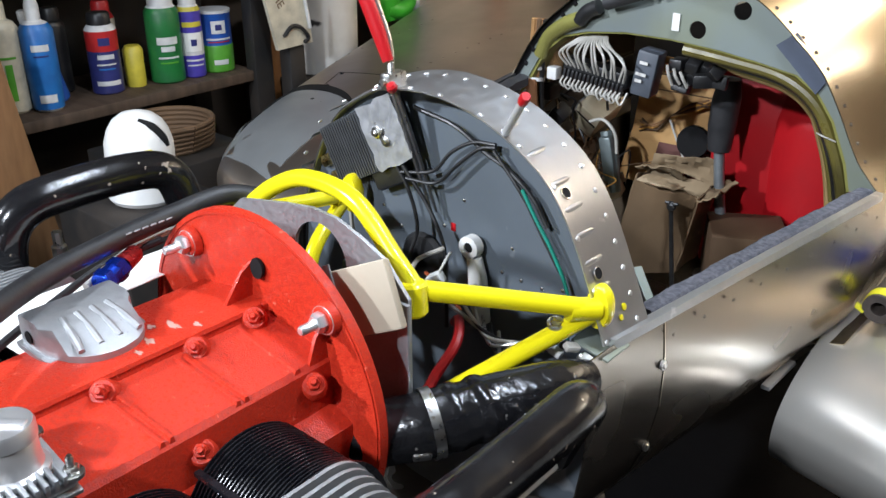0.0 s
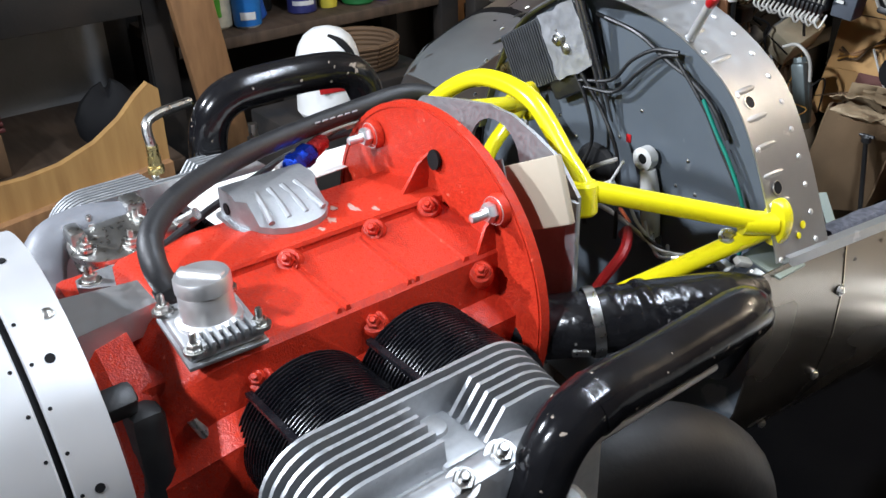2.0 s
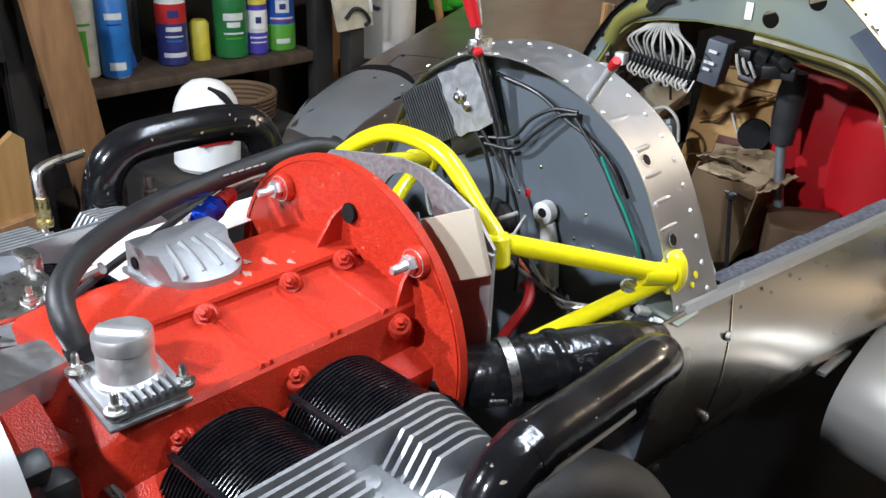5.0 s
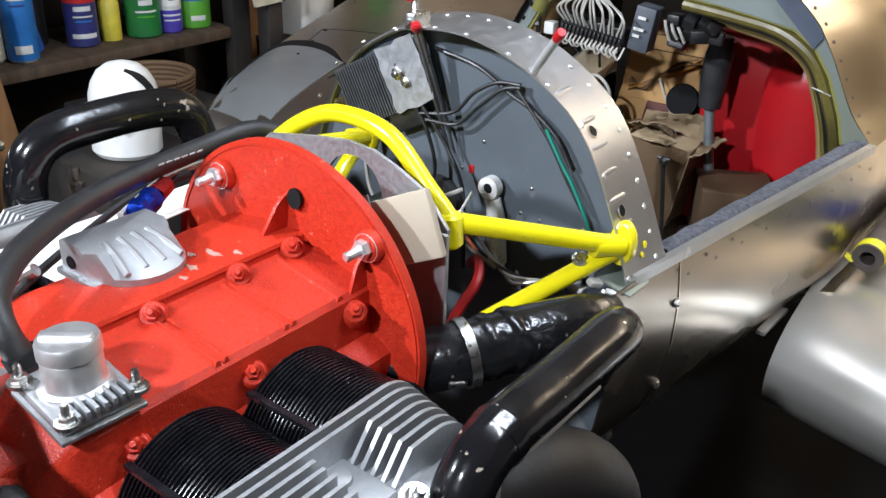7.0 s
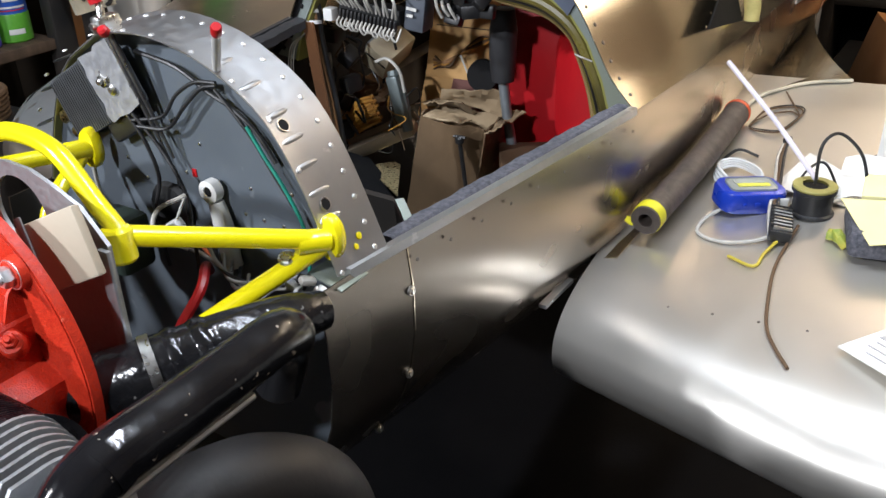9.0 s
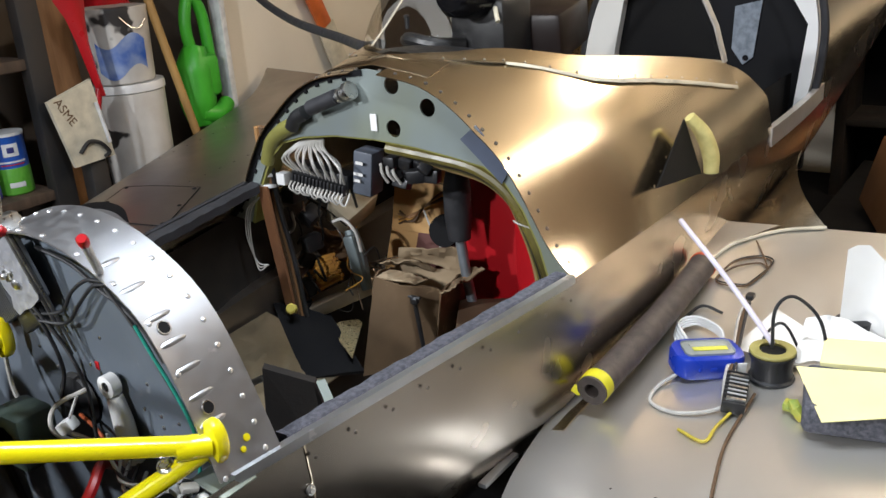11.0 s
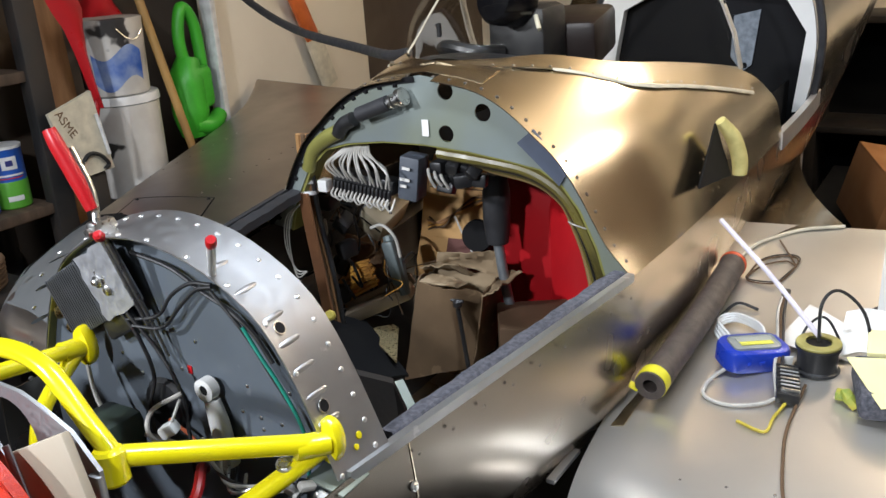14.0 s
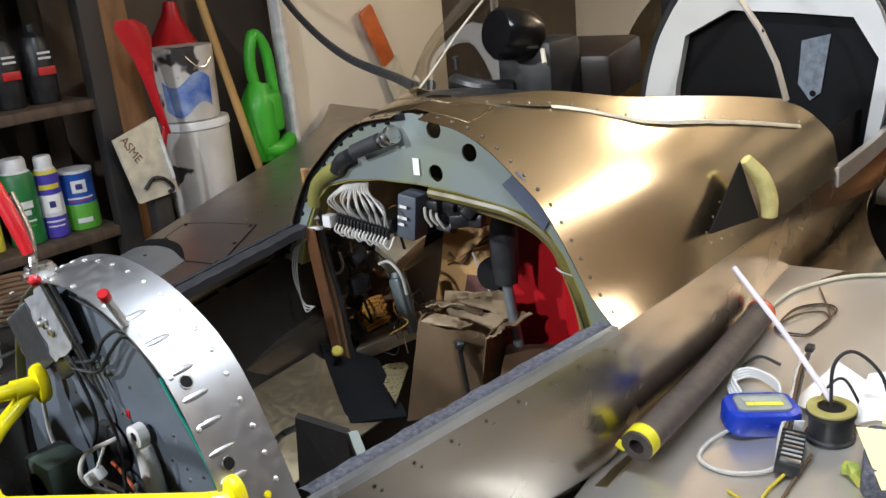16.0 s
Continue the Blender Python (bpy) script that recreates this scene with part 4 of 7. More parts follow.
# oil filler
FX, FYY = .083, -.533
base = part("filler_base", join(box((FX - .003, FYY, .915), (.066, .062, .010), .004, pose(0, 0, 0, 0, 8, -3)), box((FX - .003, FYY, .9075), (.069, .065, .004), .001, pose(0, 0, 0, 0, 8, -3)), box((FX - .008, FYY, .893), (.05, .05, .03), .006)), ALU_CAST, engine, "cast aluminium filler base")
part("filler_cap", join(lathe([(.0265, .0), (.0262, .004), (.0225, .006), (.0215, .012), (.0210, .026), (.0205, .027), (.0222, .0285), (.0222, .038), (.0210, .0405), (.001, .0405)], (FX - .004, FYY, .918), (-.03, .0, 1), 40), box((FX - .006, FYY, .9590), (.037, .008, .004), .001, pose(0, 0, 0, 0, 0, 38))), ALU_BRIGHT, base, "turned aluminium filler neck with slotted cap")
for i in range(7):
    part("base_fin", box((FX + .0245, FYY - .0205 + .0068 * i, .9185), (.018, .0036, .010), .001, pose(0, 0, 0, 0, 8, -3)), ALU_CAST, base)
for dx, dy in ((-.029, -.027), (.028, -.027), (.028, .027), (-.029, .027)):
    part("base_nut", hexbolt((FX + dx, FYY + dy, .921 - dx * .12), (0, 0, 1), .006, .006, True, .007), STEEL, base)
# vent block with a blue hose fitting
rs = []
for i in range(13):
    u = -1 + i / 6
    reach = .050 * math.sqrt(max(0.0, 1 - (abs(u) ** 2.2))) + .004
    y = -.402 + .043 * u
    rs.append([V(-.082, y, .915), V(-.082, y, .9475), V(-.079, y, .950), V(-.052, y, .950), V(-.048 + reach * .35, y, .9465), V(-.048 + reach, y, .9300), V(-.048 + reach, y, .9200)])
blk = part("vent_block", rings(rs), ALU_CAST, engine, "cast aluminium vent block with a rounded face", 40)
for k, spread in ((-.022, -.006), (-.008, -.002), (.006, .002), (.020, .006)):
    part("block_web", tube([(-.046, -.402 + k, .9475), (-.024, -.402 + k + spread * .5, .9420), (-.006, -.402 + k + spread, .9345)], [.0036, .0036, .0030], 8), ALU_CAST, blk, "raised rib")
part("block_flange", plate([(-.086 if a > math.pi / 2 and a < 3 * math.pi / 2 else -.046 + .055 * math.cos(a), -.402 + .048 * math.sin(a)) for a in (2 * math.pi * i / 28 for i in range(28))], [], Matrix.Translation((0, 0, .9170)), .005), ALU_CAST, blk, "thin gasket flange")
part("block_port", lathe([(.006, 0), (.006, .001)], (-.066, -.4455, .932), (0, -1, 0), 14), DARK, blk, "dark round port")
part("blue_fitting", join(lathe([(.010, 0), (.013, .002), (.013, .010), (.010, .013), (.010, .018), (.0125, .020), (.0125, .030), (.009, .034)], (-.094, -.360, .940), (-.35, .9, .18), 6), lathe([(.011, .0), (.011, .026)], (-.094, -.360, .940), (-.35, .9, .18), 16)), BLUE_ANO, engine, "blue anodised hose fitting")
part("red_fitting", lathe([(.010, 0), (.009, .02), (.006, .024)], (-.106, -.329, .946), (-.35, .9, .18), 12), material("red_anodised", (.35, .02, .02), .3, .7, None, 40, 200, .02), engine, "dark red hose end")
# front brackets, pump plate and intake elbow
part("support_arm", join(plate([(-.030, -.622), (-.016, -.551), (.022, -.544), (.034, -.624)], [], Matrix.Translation((0, 0, .9155)), .003), rings([[V(x, y, .9185), V(x + .004, y, .9185), V(x + .004, y, .893), V(x, y, .893)] for x, y in ((.034, -.624), (.022, -.544))])), ALU_BRIGHT, engine, "bright aluminium support arm")
pl = part("pump_plate", join(plate([(-.042, -.007), (-.034, -.013), (-.012, -.020), (.014, -.020), (.034, -.013), (.042, -.006), (.042, .006), (.034, .013), (.014, .020), (-.012, .020), (-.034, .013), (-.042, .007)], [], Matrix.Translation((-.056, -.551, .902)) @ pose(0, 0, 0, 0, 0, 80), .006)), ALU_CAST, engine, "cast oval pump plate")
part("plate_nut", hexbolt((-.061, -.581, .908), (0, 0, 1), .007, .007, True, .006), STEEL, pl)
part("plate_nut", hexbolt((-.050, -.521, .908), (0, 0, 1), .007, .007, True, .008), STEEL, pl)
part("pump_body", join(box((-.07, -.545, .885), (.06, .12, .03), .008)), RED, engine, "red pump body")
carb = part("intake_flange", join(lathe([(.038, 0), (.038, .006), (.030, .008), (.030, .016), (.040, .018), (.040, .024), (.02, .026)], (-.135, -.535, .885), (.12, -.1, 1), 28)), STEEL, engine, "chromed intake flange")
for a in (0.3, 1.9, 3.5, 5.1):
    part("flange_nut", hexbolt((-.135 + .03 * math.cos(a), -.535 + .03 * math.sin(a), .908), (0, 0, 1), .006, .006, True, .006), STEEL, carb, "small zinc nut")
part("intake_elbow", tube([(-.12, -.60, .84), (-.145, -.603, .875), (-.168, -.585, .90), (-.178, -.55, .905), (-.172, -.51, .90)], .021, 18), material("grey_rubber", (.16, .165, .18), .5, 0, (.12, .125, .135), 30, 250, .1), engine, "grey rubber intake elbow")
for g in (box((-.10, -.50, .905), (.02, .03, .03), .004), box((-.17, -.50, .90), (.03, .02, .05), .005), box((-.15, -.565, .905), (.03, .015, .03), .004), rod((-.12, -.50, .9), (-.08, -.47, .93), .006, 10)):
    part("linkage_bracket", g, STEEL, engine, "small steel linkage bracket")
part("dipstick_ring", join(tube([(.113, -.553, .817), (.107, -.561, .833), (.099, -.568, .850)], .0050, 12), lathe([(.004, 0), (.0095, .0), (.0095, .004), (.004, .004)], (.114, -.555, .813), (.7, -.6, .3), 18), rod((.08, -.54, .80), (.112, -.556, .813), .006, 10)), STEEL, engine, "steel eye bolt")
part("lower_sump", box((.0, -.43, .69), (.24, .32, .06), .02), RED, engine, "red lower sump")
# oil hose over the engine
part("breather_hose", tube([(.030, -.540, .915), (.018, -.548, .945), (-.010, -.535, .962), (-.050, -.490, .968), (-.095, -.415, .966), (-.118, -.335, .966), (-.130, -.250, .968), (-.125, -.19, .972), (-.11, -.15, .96)], .0108, 18), BLACK_HOSE, engine, "thick black rubber oil hose")
part("hose_clamp", lathe([(.0145, 0), (.0145, .009)], (.028, -.541, .920), (-.3, -.2, 1), 18), DARK, engine, "dark hose clamp")
# hose marking, too worn to read
part("hose_marking", join(*[box((-.1190 + .0002 * i + .0080, -.315 + .009 * i, .9725 + .0003 * i), (.0012, .0055, .0028), 0, pose(0, 0, 0, 0, 50, 3)) for i in range(6)]), material("faded_print", (.35, .35, .36), .7, 0, None, 30, 200, 0), engine, "faded white hose marking")
# ignition wire, paper and fittings on the far bank
part("ignition_lead", tube([(-.06, -.52, .915), (-.09, -.47, .918), (-.12, -.40, .925), (-.14, -.33, .935), (-.13, -.27, .945)], .004, 8), RUBBER, engine)
part("spark_lead", tube([(-.105, -.37, .938), (-.135, -.30, .945), (-.13, -.235, .950), (-.10, -.225, .948)], .0035, 8), WIRE_WHITE, engine, "white ignition lead")
sheet = [(-.205, -.445), (-.205, -.215), (-.15, -.225), (-.145, -.33), (-.130, -.40), (-.10, -.44)]
single("paper_sheet", plate(sheet, [], Matrix.Translation((0, 0, .895)), .0012), PAPER, "white paper sheet laid over the far cylinders", "paper")
ff = part("brass_fitting", join(lathe([(.010, 0), (.010, .008), (.008, .009), (.008, .020)], (-.305, -.425, .885), (0, 0, 1), 6), lathe([(.007, .02), (.007, .034)], (-.305, -.425, .885), (0, 0, 1), 12)), material("brass", (.72, .58, .26), .3, 1, None, 60, 300, .05), engine, "brass pipe fitting")
part("vent_pipe", tube([(-.305, -.425, .915), (-.310, -.425, .940), (-.318, -.41, .948), (-.335, -.36, .948)], .006, 10), STEEL, ff, "bent steel pipe")
part("second_fitting", lathe([(.009, 0), (.009, .012), (.006, .014), (.006, .03)], (-.30, -.30, .885), (0, 0, 1), 8), STEEL, engine, "small steel fitting")
# aluminium rear plate with a round opening, and its taped tag
AP = [(-.135, .93), (-.10, .968), (-.085, .981), (-.018, .994), (.025, 1.000), (.06, .998), (.09, .988), (.122, .974), (.150, .943), (.150, .80), (-.13, .80)]
part("rear_plate", plate(AP, [circle(.034, .950, .037, 28)], plane_at(-.200), .004), ALU_CAST, engine, "thin aluminium rear plate with a round opening")
part("plate_edge", box((.146, -.202, .875), (.014, .006, .13), .002), ALU_CAST, engine, "folded plate edge")
tag = single("masked_tag", box((.117, -.224, .942), (.074, .010, .064), .002, pose(0, 0, 0, -12, -24, 14)), material("beige_card", (.42, .36, .27), .8, 0, (.37, .31, .23), 14, 200, .05), "beige cardboard cover taped behind the red flange", "cover")
part("tape_strip", box((.088, -.2345, .945), (.008, .002, .05), .0005, pose(0, 0, 0, -12, -24, 14)), material("grey_tape", (.22, .21, .2), .6, 0, None, 20, 200, .05), tag, "short grey tape strip")

# ---- hoses and cables between engine and firewall ----
duct = thing("intake_duct", "black rubber intake duct held by steel hose clamps", "duct")
DUCT = [V(.085, -.262, .790), V(.135, -.232, .808), V(.178, -.196, .822), V(.212, -.142, .830), V(.238, -.085, .832), V(.250, -.045, .826)]
part("hose", tube(DUCT, [.030, .032, .032, .030, .026, .020], 22), WRINKLED, duct, "glossy black rubber hose")
dd = (DUCT[3] - DUCT[2]).normalized()
for k in range(2):
    part("sleeve_fold", lathe([(.0310, -.009), (.0330, -.005), (.0336, 0), (.0330, .005), (.0308, .009)], DUCT[2] + dd * (.018 + .026 * k), dd, 26, caps=False), WRINKLED, duct, "folded black rubber sleeve")
part("hose_clamp", lathe([(.0335, -.005), (.0348, -.005), (.0348, .005), (.0335, .005)], DUCT[2] - dd * .004, dd, 26, caps=False), STEEL, duct, "steel worm clamp")
part("clamp_screw", box((.186, -.224, .806), (.012, .018, .010), .002, pose(0, 0, 0, 0, 20, -38)), STEEL, duct, "clamp screw")


def cable(name, pts, r, mat, label, cat="cable", group="loose cables at the firewall", n=8):
    g = tube(pts, r, n)
    if group == "loose cables at the firewall":
        g = moved(g, Matrix.Translation((-.0176, .022, -.012)))
    return single(name, g, mat, label, cat, group)


cable("red_battery_cable", [(.05, -.015, .80), (.085, -.05, .83), (.105, -.08, .82), (.10, -.12, .78), (.12, -.17, .74)], .0062, WIRE_RED, "thick red battery cable below the yellow mount")
cable("black_cable", [(-.04, -.02, .985), (-.02, -.016, .95), (-.01, -.014, .905), (-.02, -.02, .86), (0, -.03, .80)], .0024, BLACK, "black cable bundle hanging down the firewall")
cable("black_cable", [(-.025, -.022, .985), (.005, -.016, .945), (.03, -.016, .905), (.04, -.02, .87), (.05, -.03, .80)], .0024, BLACK, "black cable bundle hanging down the firewall")
cable("looped_black_wire", [(-.03, -.02, .975), (.015, -.014, .985), (.04, -.012, 1.012), (.07, -.010, 1.030), (.10, -.008, 1.033)], .0022, BLACK, "black wires looped to a clip on the flange")
cable("looped_black_wire", [(-.02, -.022, .97), (.02, -.014, .972), (.05, -.012, 1.0), (.078, -.010, 1.024), (.10, -.008, 1.030)], .0022, BLACK, "black wires looped to a clip on the flange")
cable("edge_wire", [(-.02, -.006, 1.052), (.04, -.006, 1.042), (.085, -.006, 1.020), (.115, -.006, 1.008), (.148, -.006, .985), (.17, -.006, .955)], .0026, BLACK, "black wire along the firewall edge")
cable("edge_wire_pair", [(.098, -.009, 1.026), (.125, -.008, .998), (.145, -.008, .975), (.165, -.008, .945), (.19, -.008, .91)], .0022, BLACK, "black wire along the firewall edge")
cable("teal_wire", [(.138, -.010, .992), (.158, -.010, .962), (.178, -.010, .935), (.198, -.010, .900), (.208, -.012, .87), (.212, -.02, .835)], .0021, TEAL, "teal insulated wire down the firewall edge")
cable("grey_signal_wire", [(-.12, -.02, .92), (-.10, -.03, .86), (-.06, -.03, .83), (-.01, -.03, .835), (.04, -.02, .825), (.09, -.02, .81)], .0028, WIRE_WHITE, "pale grey signal wire looping across the firewall")
cable("grey_signal_wire", [(.035, -.018, .895), (.02, -.05, .885), (.025, -.06, .86), (.05, -.04, .84)], .0028, WIRE_WHITE, "pale grey signal wire looping across the firewall")
cable("orange_wire", [(.0, -.012, .85), (.03, -.014, .84), (.06, -.016, .82)], .0022, material("orange_wire", (.55, .12, .04), .5, 0, None, 40, 200, 0), "thin orange wire on the firewall")
for i in range(6):
    cable("branch_wire", [(.06 + .012 * i, -.02, .845 - .006 * i), (.10 + .014 * i, -.045 - .006 * i, .838 - .004 * i), (.15 + .010 * i, -.055 + .004 * i, .826 + .003 * i), (.19 + .006 * i, -.03, .822 + .006 * (i % 3))], .0022, (WIRE_WHITE, BLACK, WIRE_WHITE, STEEL, BLACK, WIRE_WHITE)[i], "thin branch wire under the yellow mount")
for i in range(5):
    single("wire_connector", box((.20 + .010 * i, -.03 + .008 * (i % 2), .832 + .006 * (i % 3)), (.018, .010, .008), .002, pose(0, 0, 0, 10 * i, 20, 35 * i)), (WHITE, BLACK, WIRE_WHITE, STEEL, WHITE)[i], "small wire terminal beside the mount foot", "connector", "wire terminals")
plugc = single("white_plug", join(box((.043, -.040, .868), (.020, .016, .014), .003, pose(0, 0, 0, 0, -30, 20)), rod((.046, -.040, .874), (.056, -.030, .902), .0018, 6)), WHITE, "white plastic plug on a signal wire", "connector", "wire terminals")
lever = thing("control_rod_end", "white painted rod end with an eye fixed to the firewall", "rod end")
part("eye_ring", rings([[V(.052, .012, .893) + V(math.cos(a) * r, dy, math.sin(a) * r) for r, dy in ((.0062, -.006), (.0135, -.006), (.0135, .006), (.0062, .006))] for a in (2 * math.pi * i / 28 for i in range(28))], loop=True), WHITE, lever)
part("shank", tube([(.057, .012, .880), (.063, .012, .850), (.067, .014, .80)], [.009, .0115, .0115], 16), WHITE, lever)
part("bushing", lathe([(.0064, 0), (.0064, .009)], (.052, .0075, .893), (0, 1, 0), 16), DARK, lever)
fwr = []
for x, z in ((.087, .866), (.114, .864), (.143, .863), (.10, .90), (.03, .94), (.16, .905), (-.1, .9), (-.07, .88), (.0, .90), (-.12, .93), (.17, .87), (.115, .85), (-.03, .935)):
    fwr.append(dome(V(x, .026, z), V(0, -1, 0), .0026))
part("firewall_screws", join(*fwr), STEEL, plane, "small steel screws on the firewall", kind="stuff")
part("red_mark", box((.014, .0255, .902), (.007, .0015, .010), .0004), RED_PLASTIC, plane, "small red mark on the firewall")
part("grommet_ring", lathe([(.028, 0), (.034, .004), (.030, .010), (.022, .010)], (-.03, .026, .85), (0, -1, 0), 28), BLACK, plane, "black rubber grommet")
single("solenoid", join(box((-.07, -.03, .82), (.06, .05, .07), .008), rod((-.07, -.055, .82), (-.07, -.03, .82), .02, 16)), material("dark_green_box", (.05, .075, .06), .5, 0, None, 20, 200, .1), "dark green box low on the firewall", "relay")
single("sill_bracket", box((.236, .000, .842), (.046, .045, .003), .001, pose(0, 0, 0, 0, 12, 0)), PRIMER, "bent zinc corner bracket at the sill", "bracket")

# regulator hung from a red-handled clamp
reg = thing("finned_regulator", "silver and black finned regulator box clamped to the firewall", "regulator")
RM = Matrix.Translation((-.112, .016, .984)) @ pose(0, 0, 0, 2, -28, -3) @ Matrix.Diagonal((1.22, .6, 1.15, 1))
part("housing", moved(box((-.018, .006, 0), (.076, .026, .066), .004), RM), BLACK, reg, "black metal housing")
for i in range(17):
    part("cooling_fin", moved(box((-.054 + .0039 * i, -.014, 0), (.0013, .022, .067), 0), RM), material("grey_fin", (.20, .21, .22), .4, .7, None, 40, 200, .05) if i == 0 else bpy.data.materials["grey_fin"], reg)
rg = random.Random(12)
cr = [[V(.010 + .055 * u / 7 + (rg.uniform(-.002, .002) if 0 < u < 7 else 0), -.020 - .0022 * ((u + v) % 2) - rg.uniform(0, .0052), -.034 + .068 * v / 7 + rg.uniform(-.002, .002)) for v in range(8)] for u in range(8)]
solid(part("face_plate", moved(rings(cr, closed=False, caps=False), RM), material("crinkled_foil", (.50, .51, .53), .5, .7, (.36, .37, .39), 60, 90, .3), reg, "crinkled bright metal face plate", 50), .0012)
part("plate_body", moved(box((.038, -.007, 0), (.052, .016, .066), .002), RM), ALU_SATIN, reg)
part("plate_bolt", moved(join(hexbolt((.030, -.022, .004), (0, -1, 0), .007, .006, True, .006), lathe([(.005, 0), (.006, .004), (.003, .008)], (.037, -.022, -.008), (0, -1, 0), 10)), RM), STEEL, reg, "bright bolt")
part("brass_terminal", moved(join(rod((-.07, 0, .0), (-.085, 0, 0), .007, 12), rod((-.067, 0, -.02), (-.078, 0, -.02), .006, 12)), RM), bpy.data.materials["brass"], reg, "brass terminal")
part("cable_boot", moved(box((.015, -.004, -.042), (.05, .02, .024), .005), RM), BLACK, reg, "black cable boot")
clamp = thing("spring_clamp", "steel locking clamp with red dipped handles gripping the firewall edge", "clamp")
part("jaw_arm", join(tube([(-.052, -.008, 1.070), (-.030, .002, .995), (-.008, .012, .917)], [.0032, .0030, .0016], 8), tube([(-.044, -.008, 1.066), (-.024, .004, .995), (-.003, .014, .921)], [.0032, .0028, .0014], 8)), material("dark_clamp_steel", (.22, .22, .23), .35, .9, None, 60, 150, .02), clamp, "long dark steel jaws")
part("pivot", join(box((-.048, -.006, 1.074), (.016, .03, .020), .004), rod((-.048, -.026, 1.074), (-.048, .012, 1.074), .004, 8)), STEEL, clamp)
part("red_grip", tube([(-.050, -.012, 1.096), (-.062, -.014, 1.128), (-.077, -.018, 1.165), (-.084, -.019, 1.182)], [.0065, .0085, .0085, .007], 12), RED_PLASTIC, clamp, "red dipped grip")
part("second_grip", tube([(-.044, -.014, 1.078), (-.056, -.004, 1.115), (-.074, -.006, 1.16)], .0045, 10), STEEL, clamp)
part("red_tip", lathe([(.0055, 0), (.0065, .003), (.0055, .009), (.003, .011)], (-.042, -.014, 1.066), (.3, -.6, .6), 14), RED_PLASTIC, clamp, "red rubber tip")
cleco = thing("skin_pin", "white skin pin with a red cap on the flange strip", "fastener")
part("pin_body", rod((.111, -.008, 1.046), (.158, -.046, 1.095), .0044, 14), PIN_GREY, cleco)
part("pin_cap", lathe([(.0050, 0), (.0054, .002), (.0054, .013), (.0042, .015)], (.157, -.045, 1.094), (.57, -.48, .59), 14), RED_PLASTIC, cleco, "red plastic cap")

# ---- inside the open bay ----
# brownish metal lining, coloured near black for the shade in the bay
part("bay_lining", rings([[V(s * (p.x - .008), p.y, p.z) for s, p in [(1, q) for q in half(y)[1]] + [(-1, q) for q in reversed(half(y)[1][:-1])]] for y in span(.02, 1.3, 10)], closed=False, caps=False), material("shaded_bay_brown", (.036, .032, .028), .55, .3, (.020, .018, .016), 6, 150, .05), plane, "fuselage bay lining, its shade put into the colour")
part("bay_floor_panel", box((-.20, .40, .640), (.22, .34, .004), .001, pose(0, 0, 0, 4, 14, 0)), material("warm_floor_metal", (.52, .43, .28), .38, .85, (.40, .33, .21), 6, 90, .02), plane, "bare metal floor panel in the bay")
black_edge = [V(-.313, .597, .685), V(-.250, .668, .668), V(-.055, .546, .628), V(-.13, .470, .628)]
solid(part("black_floor_cover", rings([[black_edge[0].lerp(black_edge[3], u).lerp(black_edge[1].lerp(black_edge[2], u), w) + V(0, 0, .012 * math.sin(3 * u) * math.sin(3 * w)) for w in span(0, 1, 5)] for u in span(0, 1, 8)], closed=False, caps=False), DARK, plane, "black sheet lying across the bay floor"), .006)
br = [V(.075, .212, .828), V(.140, .236, .812), V(.172, .222, .775), V(.165, .215, .72), V(.090, .190, .735)]
part("rudder_bracket", rings([[p + V(.004, -.006, 0) for p in br], [p - V(.004, -.006, 0) for p in br]]), BLACKPOST, plane, "dark drilled bracket behind the firewall")
part("bracket_edge", rings([[p + V(.005, -.004, .002), p + V(.012, .006, .002), p + V(.012, .006, -.001), p + V(.005, -.004, -.001)] for p in br[1:4]]), PRIMER, plane, "pale folded bracket edge")
for k in ((.110, .2135, .80), (.128, .2160, .775), (.118, .2070, .755)):
    part("bracket_hole", lathe([(.006, 0), (.006, .002)], k, (.35, -.9, .2), 14), DARK, plane, "drilled hole")
part("bracket_rod", tube([(.030, .20, .775), (.055, .20, .80), (.080, .205, .815)], .0045, 8), STEEL, plane, "short steel control rod")
# inner frame hoop and its cable loom
DOLIVE = material("dark_olive_sleeve", (.15, .125, .03), .35, 0, (.09, .075, .02), 25, 200, .05)
loom_mats = (DOLIVE, BLACK, DOLIVE, material("tan_wire", (.30, .20, .08), .5, 0, None, 40, 200, 0))
for i in range(4):
    single("loom_cable", tube([(.02 + .02 * i, .572 + .007 * i, 1.022 - .004 * i), (.10, .575 + .007 * i, 1.014 - .005 * i), (.175, .578 + .007 * i, 1.002 - .006 * i), (.226 - .003 * i, .580 + .007 * i, .972 - .005 * i), (.256 - .007 * i, .582 + .007 * i, .925), (.280 - .008 * i, .585 + .007 * i, .865), (.292 - .006 * i, .60, .79)], .0095, 10), loom_mats[i], "olive and black cables tied along the bulkhead opening", "cable", "cable loom of the bulkhead")
single("loom_tie", tube([(.236, .578, .930), (.250, .568, .930), (.266, .574, .924)], .0013, 6), WIRE_WHITE, "white cable tie on the loom", "cable tie")
